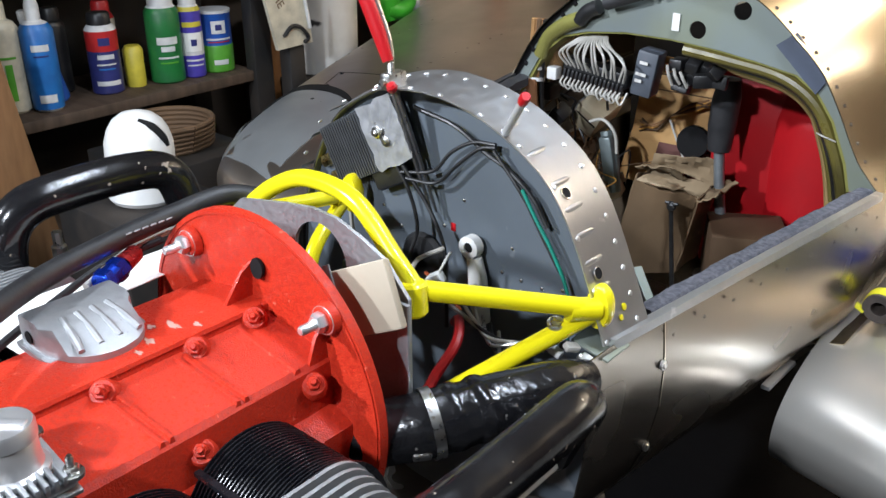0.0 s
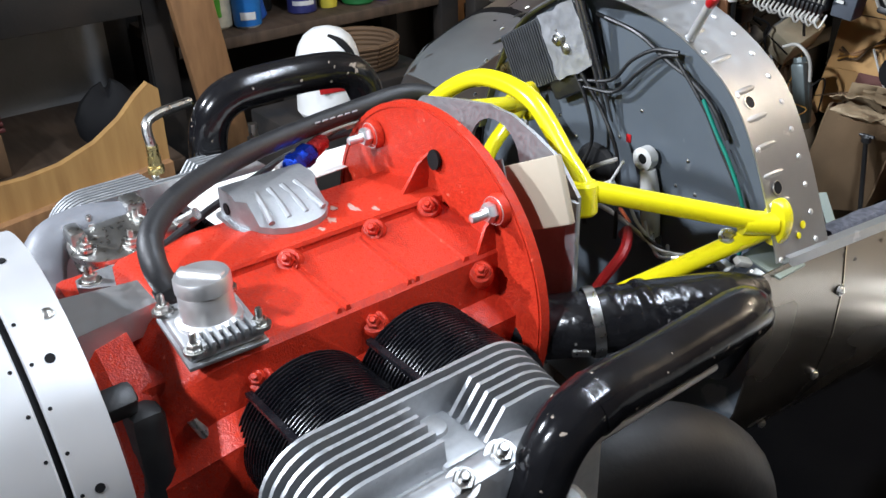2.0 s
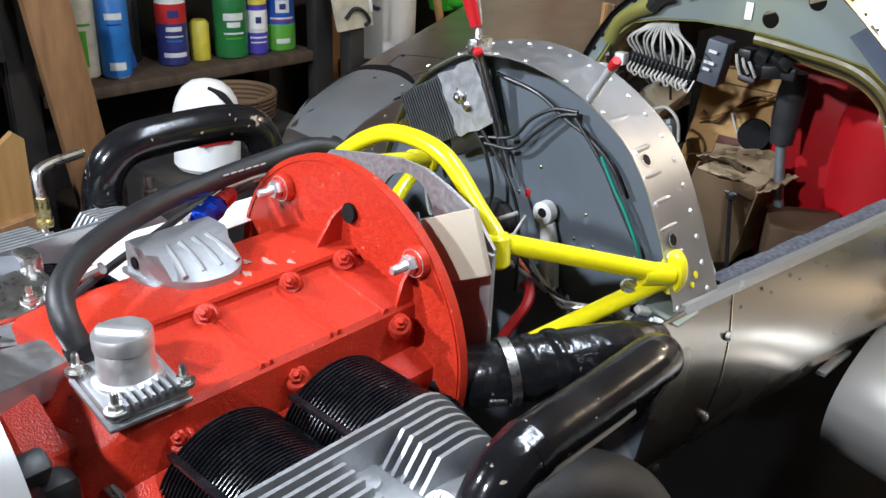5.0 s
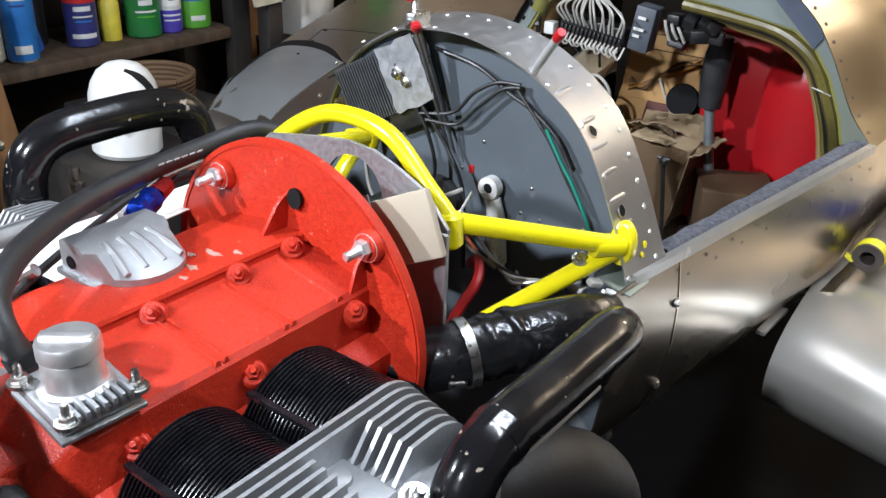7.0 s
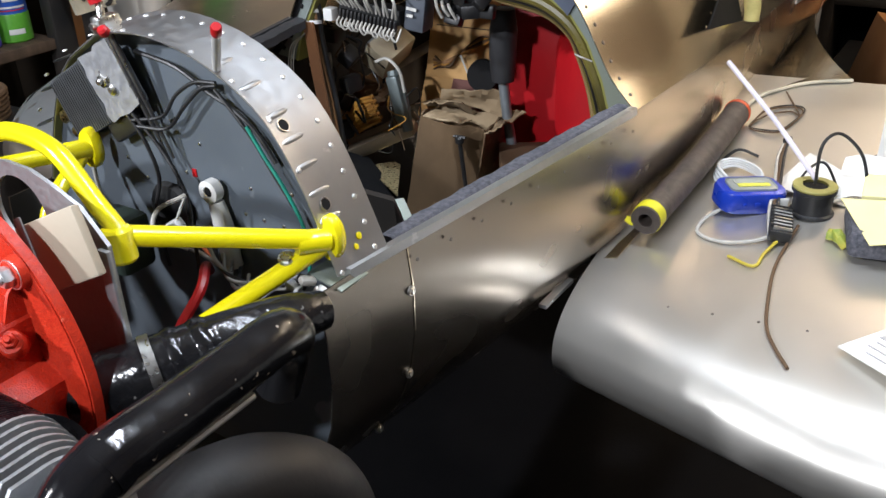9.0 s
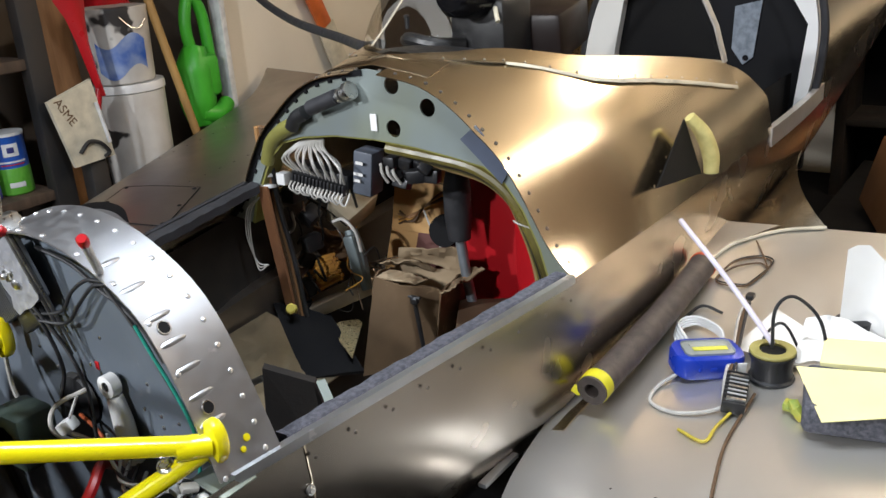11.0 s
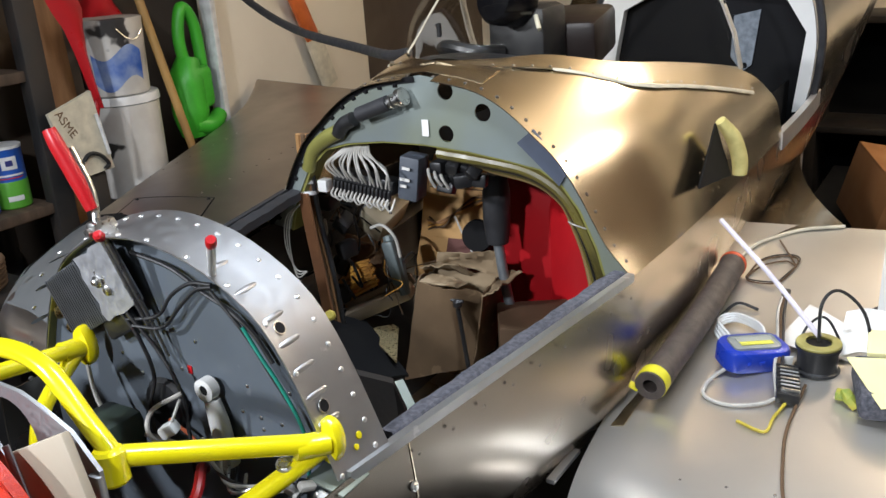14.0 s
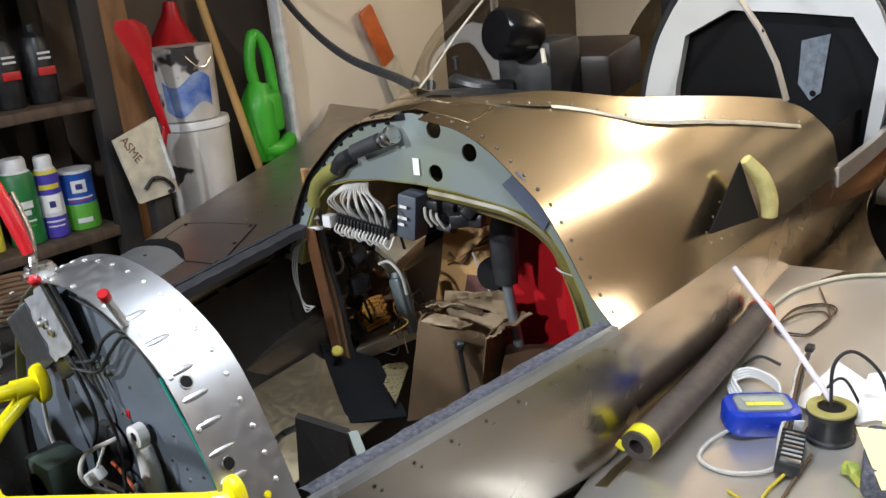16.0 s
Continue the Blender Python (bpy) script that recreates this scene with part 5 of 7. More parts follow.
# left post: tan conduit with cable ties
cond = thing("cable_conduit", "tan and brown cable bundle standing at the bulkhead edge", "cable bundle")
for i in range(5):
    part("strand", tube([(-.262 + .006 * i, .57 + .004 * (i % 2), 1.035), (-.272 + .006 * i, .58, .96), (-.280 + .007 * i, .59, .88), (-.275 + .008 * i, .60, .78), (-.262 + .008 * i, .60, .66)], .0048, 8), (CARD, WOOD, CARD_DARK, WOOD, BLACK)[i], cond)
part("flat_strap", rings([[V(x - .010, y, z), V(x + .012, y, z), V(x + .012, y + .005, z), V(x - .010, y + .005, z)] for x, y, z in ((-.262, .562, .93), (-.256, .566, .84), (-.250, .572, .75), (-.247, .575, .70))]), material("rust_strap", (.20, .085, .035), .6, 0, (.14, .06, .025), 12, 160, .15), cond, "flat rust brown strap")
for z in (.945, .925):
    part("tie", lathe([(.018, 0), (.018, .006)], (-.264, .582, z), (0, .1, 1), 16), WHITE, cond, "white cable tie")
for i in range(3):
    cable("white_loop_wire", [(-.264, .556, .912), (-.288 - .005 * i, .554, .885), (-.296 - .005 * i, .552, .835), (-.288, .552, .775 + .007 * i), (-.266, .556, .785)], .0012, WIRE_WHITE, "white wire hanging in a loop from the bulkhead", "cable", "white loops in the bay")
# black pump with a chrome end on the bulkhead
pump = thing("vent_valve", "black rubber sleeved valve with a chrome end on the bulkhead", "valve")
part("sleeve", tube([(-.108, .546, 1.081), (-.048, .543, 1.103)], .0122, 18, 1), RUBBER, pump)
part("chrome_end", join(*[lathe([(r, 0), (r, .004)], tuple(V(-.047, .544, 1.102) + V(.92, 0, .4) * d), (.92, 0, .4), 20) for r, d in ((.009, .0), (.012, .006), (.009, .012), (.009, .016), (.0145, .022), (.0145, .027))]), STEEL, pump, "chromed stepped end")
part("elbow", tube([(-.122, .548, 1.073), (-.145, .550, 1.062), (-.16, .552, 1.045)], .012, 14), BLACK, pump)
part("olive_hose", tube([(-.155, .553, 1.05), (-.19, .558, 1.035), (-.225, .565, 1.01), (-.245, .57, .975)], .013, 14), OLIVE, pump, "olive hose")
# terminal strip with a fan of white wires
strip = thing("terminal_strip", "black terminal strip wired with a fan of white wires", "terminal strip")
part("block", box((-.145, .60, .955), (.125, .03, .026), .003, pose(0, 0, 0, 0, 6, 0)), BLACK, strip)
for i in range(15):
    x = -.198 + .0079 * i
    part("white_wire", tube([(x, .583, .962 - .001 * i), (x - .006 + .0012 * i + .003 * math.sin(5 * i), .565 + .006 * math.sin(3 * i), .985 + .006 * math.sin(7 * i)), (-.178 + .0048 * i, .570, 1.008), (-.160 + .0025 * i, .585, 1.020)], .0020, 7), WIRE_WHITE, strip)
for i in range(15):
    part("terminal", box((-.200 + .0080 * i, .580, .948 - .0008 * i), (.005, .008, .018), .001, pose(0, 0, 0, 0, 10, 0)), BLACK, strip)
    part("lower_wire", tube([(-.200 + .0080 * i, .576, .944 - .0008 * i), (-.202 + .0080 * i, .570, .934 - .0008 * i), (-.197 + .0080 * i, .576, .926 - .0008 * i + .004 * math.sin(4 * i)), (-.192 + .0080 * i, .586, .932)], .0017, 6), WIRE_WHITE, strip)
part("plug", box((-.222, .58, .945), (.02, .02, .022), .003), WHITE, strip, "white plug")
unit = thing("grey_relay_box", "grey electronic box with white lettering bars under the bulkhead", "relay box")
part("case", box((-.060, .615, .965), (.036, .04, .075), .003, pose(0, 0, 0, 0, 8, 6)), material("slate_grey", (.10, .115, .14), .5, 0, None, 20, 200, .05), unit)
for i, (w, z) in enumerate(((.014, .985), (.018, .966), (.012, .955))):
    part("lettering_bar", box((-.056 - .004 * i, .5885, z), (w, .001, .005), 0, pose(0, 0, 0, 0, 8, 6)), PAPER, unit)
clus = thing("wiring_cluster", "tangle of black and white connectors behind the bulkhead", "wiring")
for i in range(9):
    part("black_block", box((-.01 + .022 * (i % 4), .62 + .01 * (i % 3), .985 - .02 * (i // 4)), (.022, .03, .02), .003, pose(0, 0, 0, 20 * i, 14 * i, 9 * i)), BLACK, clus)
part("white_bits", join(*[tube([(-.02 + .012 * i, .60, .985 - .004 * i), (-.012 + .012 * i, .592, .972), (-.008 + .013 * i, .60, .955 + .004 * (i % 2))], .0026, 6) for i in range(3)]), WIRE_WHITE, clus)
servo = thing("autopilot_servo", "beige metal servo box tilted among the cables", "servo")
SVM = Matrix.Translation((-.236, .762, .836)) @ pose(0, 0, 0, 26, 34, 6)
part("case", moved(box((0, 0, 0), (.055, .085, .060), .004), SVM), material("warm_grey_metal", (.58, .50, .35), .5, .1, (.48, .41, .28), 20, 200, .05), servo)
part("cover", moved(box((-.029, 0, 0), (.004, .075, .054), .001), SVM), ALU_CAST, servo, "dull end cover")
part("groove", moved(box((0, -.0430, .008), (.050, .002, .003), 0), SVM), DARK, servo, "dark groove")
random.seed(4)
tang = thing("cable_tangle", "tangle of thin black, white and brown cables in the bay", "cable")
for i in range(24):
    x, y, z = random.uniform(-.31, -.25), random.uniform(.62, .80), random.uniform(.66, .92)
    pts = [(x, y, z)]
    for k in range(4):
        q = pts[-1]
        pts.append((min(-.20, q[0] + random.uniform(-.035, .035)), q[1] + random.uniform(-.03, .03), q[2] + random.uniform(-.05, .035)))
    part("cable", tube(pts, random.choice((.0015, .002, .0028)), 6, 5), random.choice((BLACK, BLACK, BLACK, DARK, DARK, CARD_DARK, CARD_DARK, BLACK, WIRE_WHITE)), tang)
for i in range(5):
    part("dark_block", box((-.285 + .016 * (i % 3), .66 + .02 * (i % 2), .885 - .045 * i), (.032, .036, .028), .005, pose(0, 0, 0, 25 * i, 40 * i, 15 * i)), BLACK, tang, "black connector block")
coil = thing("amber_cable_coil", "coil of amber cable lying in the bay", "cable coil")
AMB = material("amber_cable", (.66, .34, .06), .4, 0, (.36, .16, .03), 30, 200, 0)
for i in range(13):
    o = V(.0050 * (i % 5) - .006, .004 * (i // 5), -.0075 * (i % 5) + .006 * (i // 5))
    a = .004 * math.sin(2.3 * i)
    part("turn", tube([V(-.290, .668, .700) + o, V(-.268, .660, .722 + a) + o, V(-.240, .660, .744 - a) + o, V(-.212, .672, .758) + o], .0034, 8), AMB, coil)
part("tie", tube([(-.262, .648, .737), (-.250, .646, .722), (-.238, .650, .700)], .0030, 8), BLACK, coil, "black cable tie")
beam = single("drilled_channel", join(box((-.19, .655, .694), (.16, .035, .024), .003, pose(0, 0, 0, 8, -27, 10)), box((-.195, .672, .710), (.16, .006, .02), .002, pose(0, 0, 0, 8, -27, 10))), material("tan_metal", (.34, .27, .19), .5, .4, (.28, .22, .15), 14, 200, .1), "drilled tan metal channel across the bay", "channel")
single("yellow_plug", lathe([(.009, 0), (.010, .004), (.010, .014), (.007, .017)], (-.238, .575, .695), (.3, -.6, .4), 8), material("yellow_plastic", (.75, .62, .12), .4, 0, None, 20, 200, 0), "small yellow plug on a cable end", "plug")
# pale plate standing in for the wedge of lamplight on the bay floor
single("rib_triangle", plate([(-.196, .618), (-.190, .645), (-.168, .668), (-.150, .660), (-.074, .540)], [circle(-.165, .640, .004, 10)], Matrix.Translation((0, 0, .648)), .003), material("lit_floor_gold", (.80, .66, .36), .32, .7, None, 10, 200, .03), "pale triangle for the lamplit patch of the bay floor", "bracket")
single("grey_lever", join(tube([(-.158, .665, .832), (-.142, .66, .785), (-.124, .655, .725)], [.012, .016, .010], 10), box((-.142, .655, .785), (.026, .022, .085), .006, pose(0, 0, 0, 0, -14, 0))), material("pale_blue_grey", (.15, .18, .18), .4, .4, None, 20, 200, .1), "pale grey metal lever in the bay", "lever")
cable("pale_cable_loop", [(-.185, .65, .848), (-.155, .645, .858), (-.130, .645, .838), (-.125, .65, .80)], .003, WIRE_WHITE, "white looped lead in the bay", group="loose cables in the bay")
# cardboard boxes
KRAFT = material("orange_kraft", (.62, .38, .15), .75, 0, (.46, .24, .08), 6, 160, .12)
MAROON = material("printed_maroon", (.16, .055, .04), .7, 0, (.12, .045, .035), 7, 160, .1)
cb = thing("cardboard_box", "orange brown cardboard box tilted inside the fuselage bay", "box")
CBM = Matrix.Translation((-.105, .945, .775)) @ pose(0, 0, 0, -14, 9, 12)
part("carton", moved(box((0, 0, 0), (.23, .17, .25), .004), CBM), KRAFT, cb)
part("printed_front", moved(box((.03, -.0855, -.075), (.17, .003, .10), .001), CBM), MAROON, cb, "faded maroon printed front")
part("top_band", moved(box((-.01, -.0865, .045), (.22, .004, .15), .001, pose(0, 0, 0, 0, -6, 0)), CBM), KRAFT, cb, "plain folded band")
for i in range(2):
    part("fold_line", moved(box((-.01, -.0895, .070 + .03 * i), (.20, .002, .0022), 0, pose(0, 0, 0, 0, -6, 0)), CBM), CARD_DARK, cb, "dark fold line")
part("faded_print", moved(join(*[box((.05 + .004 * i, -.0895, -.005 - .016 * i), (.034 - .008 * (i % 2), .001, .009), 0) for i in range(2)]), CBM), material("red_print", (.34, .07, .04), .8, 0, None, 20, 200, 0), cb, "faded red printed bars")
string = thing("knotted_string", "knotted brown string bundle hanging on the cardboard box", "string")
for i in range(7):
    part("strand", tube([(-.205 + .004 * i, .84, .775 + .006 * i), (-.165 + .003 * i, .835, .795 + .004 * (i % 3)), (-.125, .845, .822), (-.095 + .004 * i, .85, .842 + .005 * (i % 4)), (-.06 + .003 * i, .855, .855 + .006 * (i % 3))], .0022, 6), (CARD_DARK, AMB, WOOD)[i % 3], string)
part("white_tail", tube([(-.120, .838, .820), (-.10, .83, .79), (-.075, .825, .75), (-.06, .82, .725)], .0022, 6), WIRE_WHITE, string, "white loose end")
CARTON = material("worn_carton", (.20, .125, .064), .8, 0, (.13, .082, .042), 9, 160, .15, spots=(.26, .17, .09), spot_scale=25, spot_at=.64)
rag = material("kraft_edge", (.46, .345, .21), .8, 0, (.22, .15, .08), 9, 160, .1)
cb2 = thing("torn_carton", "open brown carton with torn pale flaps in the bay", "box")
CA, CB, CC, CD = V(-.061, .605, .780), V(.030, .664, .748), V(.022, .764, .745), V(-.085, .705, .770)
CA0, CB0, CC0, CD0 = V(-.083, .573, .60), V(.006, .662, .60), V(.0, .755, .60), V(-.105, .680, .60)


def creased(a, b, c, d, seed, amp=.004, rag=.008):
    """A creased card sheet between the top edge a-b and the bottom edge d-c, its top torn."""
    r = random.Random(seed)
    nrm = (b - a).cross(d - a).normalized()
    rows = []
    for i in range(13):
        u = i / 12
        top, low = a.lerp(b, u), d.lerp(c, u)
        top = top + (top - low).normalized() * rag * (math.sin(5.1 * u + seed) + .5 * r.uniform(-1, 1))
        rows.append([top.lerp(low, j / 7) + nrm * amp * (.5 * r.uniform(-1, 1) + math.sin(4 * u + 2.2 * j / 7 + seed) + .6 * math.sin(9 * u - 3 * j / 7)) for j in range(8)])
    return rings(rows, closed=False, caps=False)
def crumpled(w, h, seed, amp=.004, rag_top=.01, place=None):
    """A creased sheet of cardboard with a ragged top edge, upright in x and z."""
    r = random.Random(seed)
    nu, nv = 11, 8
    top = [h + .25 * r.uniform(-rag_top, rag_top) + .8 * rag_top * math.sin(4.2 * k / nu + 2.3 * seed) for k in range(nu + 1)]
    vs, fs = [], []
    for a in range(nu + 1):
        for b in range(nv + 1):
            y = amp * (r.uniform(-.6, .6) + math.sin(3.1 * a / nu + 4.7 * b / nv + seed) + .7 * math.sin(7.3 * a / nu - 5.1 * b / nv + 2 * seed))
            vs.append(V(w * (a / nu - .5), y, top[a] * b / nv))
    for a in range(nu):
        for b in range(nv):
            p = a * (nv + 1) + b
            fs.append((p, p + nv + 1, p + nv + 2, p + 1))
    return moved((vs, fs), place or Matrix.Identity(4))


for nm, p, q, q0, p0, sd, m, note in (("carton_front", CA, CB, CB0, CA0, 3, CARTON, "creased brown carton front"), ("carton_side", CB, CC, CC0, CB0, 5, CARTON, "brown carton side"), ("carton_side", CA, CD, CD0, CA0, 7, CARTON, "brown carton side"), ("carton_back", CC, CD, CD0, CC0, 9, rag, "brown carton back")):
    solid(part(nm, creased(p, q, q0, p0, sd, .0022, .004), m, cb2, note, 20), .003)
for p, q, d, sd, amp in ((CD, CC, V(.012, -.010, .040), 4, .005), (CA, CA.lerp(CB, .62), V(.012, .030, .004), 6, .003), (CB, CC, V(.034, .0, .012), 8, .004), (CD.lerp(CA, .1), CD.lerp(CC, .55), V(-.006, -.045, .020), 11, .005)):
    solid(part("torn_flap", creased(p + d, q + d, q, p, sd, amp, .006), rag, cb2, "torn pale flap", 20), .0025)
single("t_rod", join(lathe([(.004, 0), (.008, .004), (.008, .012), (.004, .016)], (.0, .632, .728), (0, 0, 1), 12), rod((-.012, .632, .742), (.012, .632, .742), .0030, 8), rod((.0, .632, .732), (.016, .636, .585), .0040, 8)), BLACK, "thin black rod with a knob in front of the carton", "rod")
for i, (w, h, at, m) in enumerate(((.09, .06, pose(-.255, .720, .735, -35, 12, 50), CARD_DARK), (.08, .05, pose(-.275, .76, .74, -40, 30, 65), WOOD))):
    solid(single("cardboard_scrap", crumpled(w, h, 20 + i, .006, .012, at), m, "creased scrap of brown cardboard lying in the bay", "scrap", "cardboard scraps in the bay", sharp=20), .002)
random.seed(9)
for i in range(4):
    x, y, z = random.uniform(-.24, -.10), random.uniform(.60, .66), random.uniform(.68, .74)
    cable("thin_bay_wire", [(x, y, z), (x + random.uniform(-.03, .03), y + .02, z + random.uniform(.0, .05)), (x + random.uniform(-.05, .05), y + .05, z + random.uniform(.02, .10)), (x + random.uniform(-.06, .06), y + .10, z + random.uniform(-.02, .10))], random.choice((.0011, .0015)), (BLACK, AMB, BLACK, CARD_DARK)[i % 4], "thin loose wire among the cardboard in the bay", "wire", "loose wires in the bay", 6)
single("cardboard_tray", box((.105, .72, .645), (.13, .12, .11), .004, pose(0, 0, 0, 0, 0, 30)), CARD_DARK, "dark brown cardboard tray in the bay", "box")
# disc in front of the carton, its black standing for a shaded hole
single("dark_port", lathe([(.028, 0), (.032, .01), (.030, .02), (.02, .02)], (-.060, .828, .792), (.2, -1, .2), 22), DARK, "near black disc for the shade in a carton hole", "opening")
# control stick with a black foam grip, and the red tank behind
stick = thing("control_stick", "grey steel control stick with a black foam grip", "control stick")
part("grip", tube([(.030, .74, .945), (.028, .74, .91), (.024, .745, .86), (.024, .745, .815)], [.018, .0245, .0245, .020], 18), RUBBER, stick, "black foam grip")
part("shaft", tube([(.024, .745, .82), (.035, .745, .74), (.05, .745, .66), (.062, .75, .56)], .0095, 12), material("grey_steel", (.30, .33, .35), .4, .6, None, 20, 200, .05), stick)
tank = thing("red_tank", "glossy red fuel tank standing behind the bulkhead", "tank")
part("shell", lathe([(.05, 0), (.10, .004), (.118, .02), (.120, .30), (.112, .345), (.085, .375), (.03, .39), (.001, .392)], (.165, .92, .56), (0, 0, 1), 48), RED_PLASTIC, tank)
part("flat_side", box((.095, .845, .75), (.24, .03, .38), .012, pose(0, 0, 0, 0, 0, 10)), RED_PLASTIC, tank)
cable("brass_line", [(.10, .70, .58), (.12, .66, .63), (.15, .65, .66), (.20, .66, .69), (.24, .66, .72)], .0042, bpy.data.materials["brass"], "bent brass line beside the sill", group="loose cables in the bay")
single("cloth_bundle", lathe([(.022, 0), (.024, .01), (.018, .03), (.006, .034)], (.215, .70, .64), (0, 0, 1), 16), material("pale_blue_cloth", (.35, .40, .52), .8, 0, None, 20, 200, .2), "pale cloth bundle beside the tank", "cloth")

# ---- things on the near wing ----


def on_wing(x, y, dz=0):
    return V(x, y, wing_z(x, y) + dz)


roll = thing("foam_tube", "dark grey foam pipe insulation tube with a yellow end band", "foam tube")
T0, T1 = V(.378, .535, .708), V(.386, .975, .745)
td = (T1 - T0).normalized()
rr = []
n = 26
a, b = frame_at(td)
LEN = (T1 - T0).length
prof = [(.0225 + .0004 * math.sin(9 * k), LEN * k / 12) for k in range(13)] + [(.011, LEN), (.011, 0)]
part("foam", rings([[T0 + td * h + V(.003, 0, -.004) * math.sin(math.pi * h / LEN) + (a * math.cos(t) + b * math.sin(t)) * r for t in (2 * math.pi * q / n for q in range(n))] for r, h in prof], loop=True), FOAM_GREY, roll)
part("yellow_band", lathe([(.0229, .004), (.0238, .005), (.0238, .024), (.0229, .025)], T0, td, 26, caps=False), material("yellow_tape", (.78, .72, .02), .45, 0, None, 20, 200, .05), roll, "bright yellow tape band")
part("red_band", lathe([(.0229, .0), (.0240, .001), (.0240, .008), (.0229, .009)], T1 - td * .012, td, 26, caps=False), material("orange_tape", (.70, .10, .03), .45, 0, None, 20, 200, .05), roll, "orange tape ring")
part("tape_tab", box(tuple(T0 + V(-.026, .006, -.008)), (.014, .016, .004), .001, pose(0, 0, 0, 0, 30, 10)), bpy.data.materials["yellow_tape"], roll, "yellow tape tab")
meter = thing("digital_meter", "blue handheld digital meter with a grey display lying on the wing", "meter")
MM = Matrix.Translation(on_wing(.482, .712, .020)) @ pose(0, 0, 0, 4, 3, 38)


def slab(w, d, h, r, z0):
    out = []
    for cx, cy, a0 in ((w - r, d - r, 0), (-w + r, d - r, 90), (-w + r, -d + r, 180), (w - r, -d + r, 270)):
        out += [(cx + r * math.cos(radians(a0 + 15 * i)), cy + r * math.sin(radians(a0 + 15 * i))) for i in range(7)]
    return rings([[V(x * k, y * k, z0 + hh) for x, y in out] for hh, k in ((0, .93), (.004, 1), (h - .006, 1), (h - .001, .95), (h, .90))])


part("body", moved(slab(.053, .034, .034, .024, -.017), MM), BLUE, meter, "blue plastic body")
part("bezel", moved(slab(.038, .021, .003, .010, .0165), MM), material("grey_bezel", (.30, .32, .30), .4, 0, None, 20, 200, .03), meter, "grey display bezel")
part("screen_bar", moved(box((.002, -.005, .0205), (.052, .010, .001), 0), MM), material("lcd_yellow", (.70, .68, .10), .3, 0, None, 20, 200, 0), meter, "yellow printed strip")
part("screen", moved(box((.002, .007, .0203), (.056, .012, .001), 0), MM), material("lcd_grey", (.40, .43, .38), .25, 0, None, 20, 200, 0), meter, "grey display")
part("side_label", moved(box((.034, -.0335, .0), (.030, .002, .020), .0005), MM), PAPER, meter, "white side label")
part("button", moved(join(box((.0, -.034, .0), (.010, .004, .008), .002), box((-.02, -.034, .0), (.006, .004, .006), .002)), MM), bpy.data.materials["blue_plastic"], meter)
spool = thing("solder_spool", "black spool with an olive rim standing on the wing", "spool")
SC = on_wing(.575, .722)
part("drum", lathe([(.033, 0), (.033, .004), (.029, .006), (.029, .036), (.033, .038), (.033, .042)], SC, (0, 0, 1), 32), BLACK, spool)
part("rim", lathe([(.018, .0425), (.0318, .0425), (.0328, .0455), (.0318, .0475), (.019, .0475)], SC, (0, 0, 1), 32, caps=False), material("olive_card", (.36, .32, .10), .5, 0, (.26, .23, .06), 20, 200, .1), spool, "olive printed rim")
part("bore", lathe([(.0185, .0), (.0185, .0440)], SC, (0, 0, 1), 24), DARK, spool, "dark centre hole")
single("plastic_stick", tube([tuple(SC + V(-.0, .0, .055)), (.49, .765, .815), (.400, .812, .879)], .0042, 10), material("pale_lilac_plastic", (.62, .58, .66), .4, 0, None, 20, 200, 0), "pale plastic stick leaning out of the spool", "stick")
cable("spool_wire", [tuple(SC + V(.0, -.005, .05)), tuple(SC + V(0, .0, .11)), tuple(SC + V(.02, .02, .125)), tuple(SC + V(.055, .03, .09)), tuple(SC + V(.07, .02, .03)), tuple(SC + V(.05, .04, .004))], .0026, BLACK, "black wire springing from the spool", group="loose cables on the wing")
cable("spool_wire", [tuple(SC + V(-.04, .06, .002)), tuple(SC + V(-.03, .09, .03)), tuple(SC + V(.0, .06, .06)), tuple(SC + V(.03, .06, .01))], .0022, BLACK, "black wire springing from the spool", group="loose cables on the wing")
LBAR = material("grey_print", (.36, .37, .36), .5, 0, None, 30, 200, .02)
mod = thing("data_module", "small electronic module with ribbon of terminals on the wing", "module")
DM = Matrix.Translation(on_wing(.547, .645, .012)) @ pose(0, 0, 0, 6, 0, 103)
part("board", moved(box((0, 0, 0), (.085, .032, .018), .002), DM), BLACK, mod)
for i in range(7):
    part("terminal", moved(box((-.034 + .0112 * i, -.002, .0110), (.0045, .026, .006), .001), DM), LBAR if i % 3 else STEEL, mod)
    part("ridge", moved(box((-.0285 + .0112 * i, .0, .010), (.003, .032, .010), .001), DM), BLACK, mod, "black ridge")
for i in range(3):
    part("lead", tube([tuple(on_wing(.552 - .005 * i, .605, .010)), tuple(on_wing(.536 - .006 * i, .67, .020)), tuple(on_wing(.520 - .004 * i, .745, .028)), tuple(on_wing(.506 - .005 * i, .82, .034)), tuple(on_wing(.500 - .003 * i, .862, .036))], .0026, 8), (RUBBER, CARD_DARK, WIRE_WHITE)[i], mod)
part("lead_tip", box(tuple(on_wing(.497, .875, .037)), (.013, .018, .010), .003), BLACK, mod, "black lead connector")
cable("meter_lead", [tuple(on_wing(.455, .675, .012)), tuple(on_wing(.435, .64, .004)), tuple(on_wing(.44, .60, .004)), tuple(on_wing(.48, .585, .004)), tuple(on_wing(.525, .60, .006)), tuple(on_wing(.55, .63, .01))], .0030, WIRE_WHITE, "white lead looping from the meter", group="loose cables on the wing")
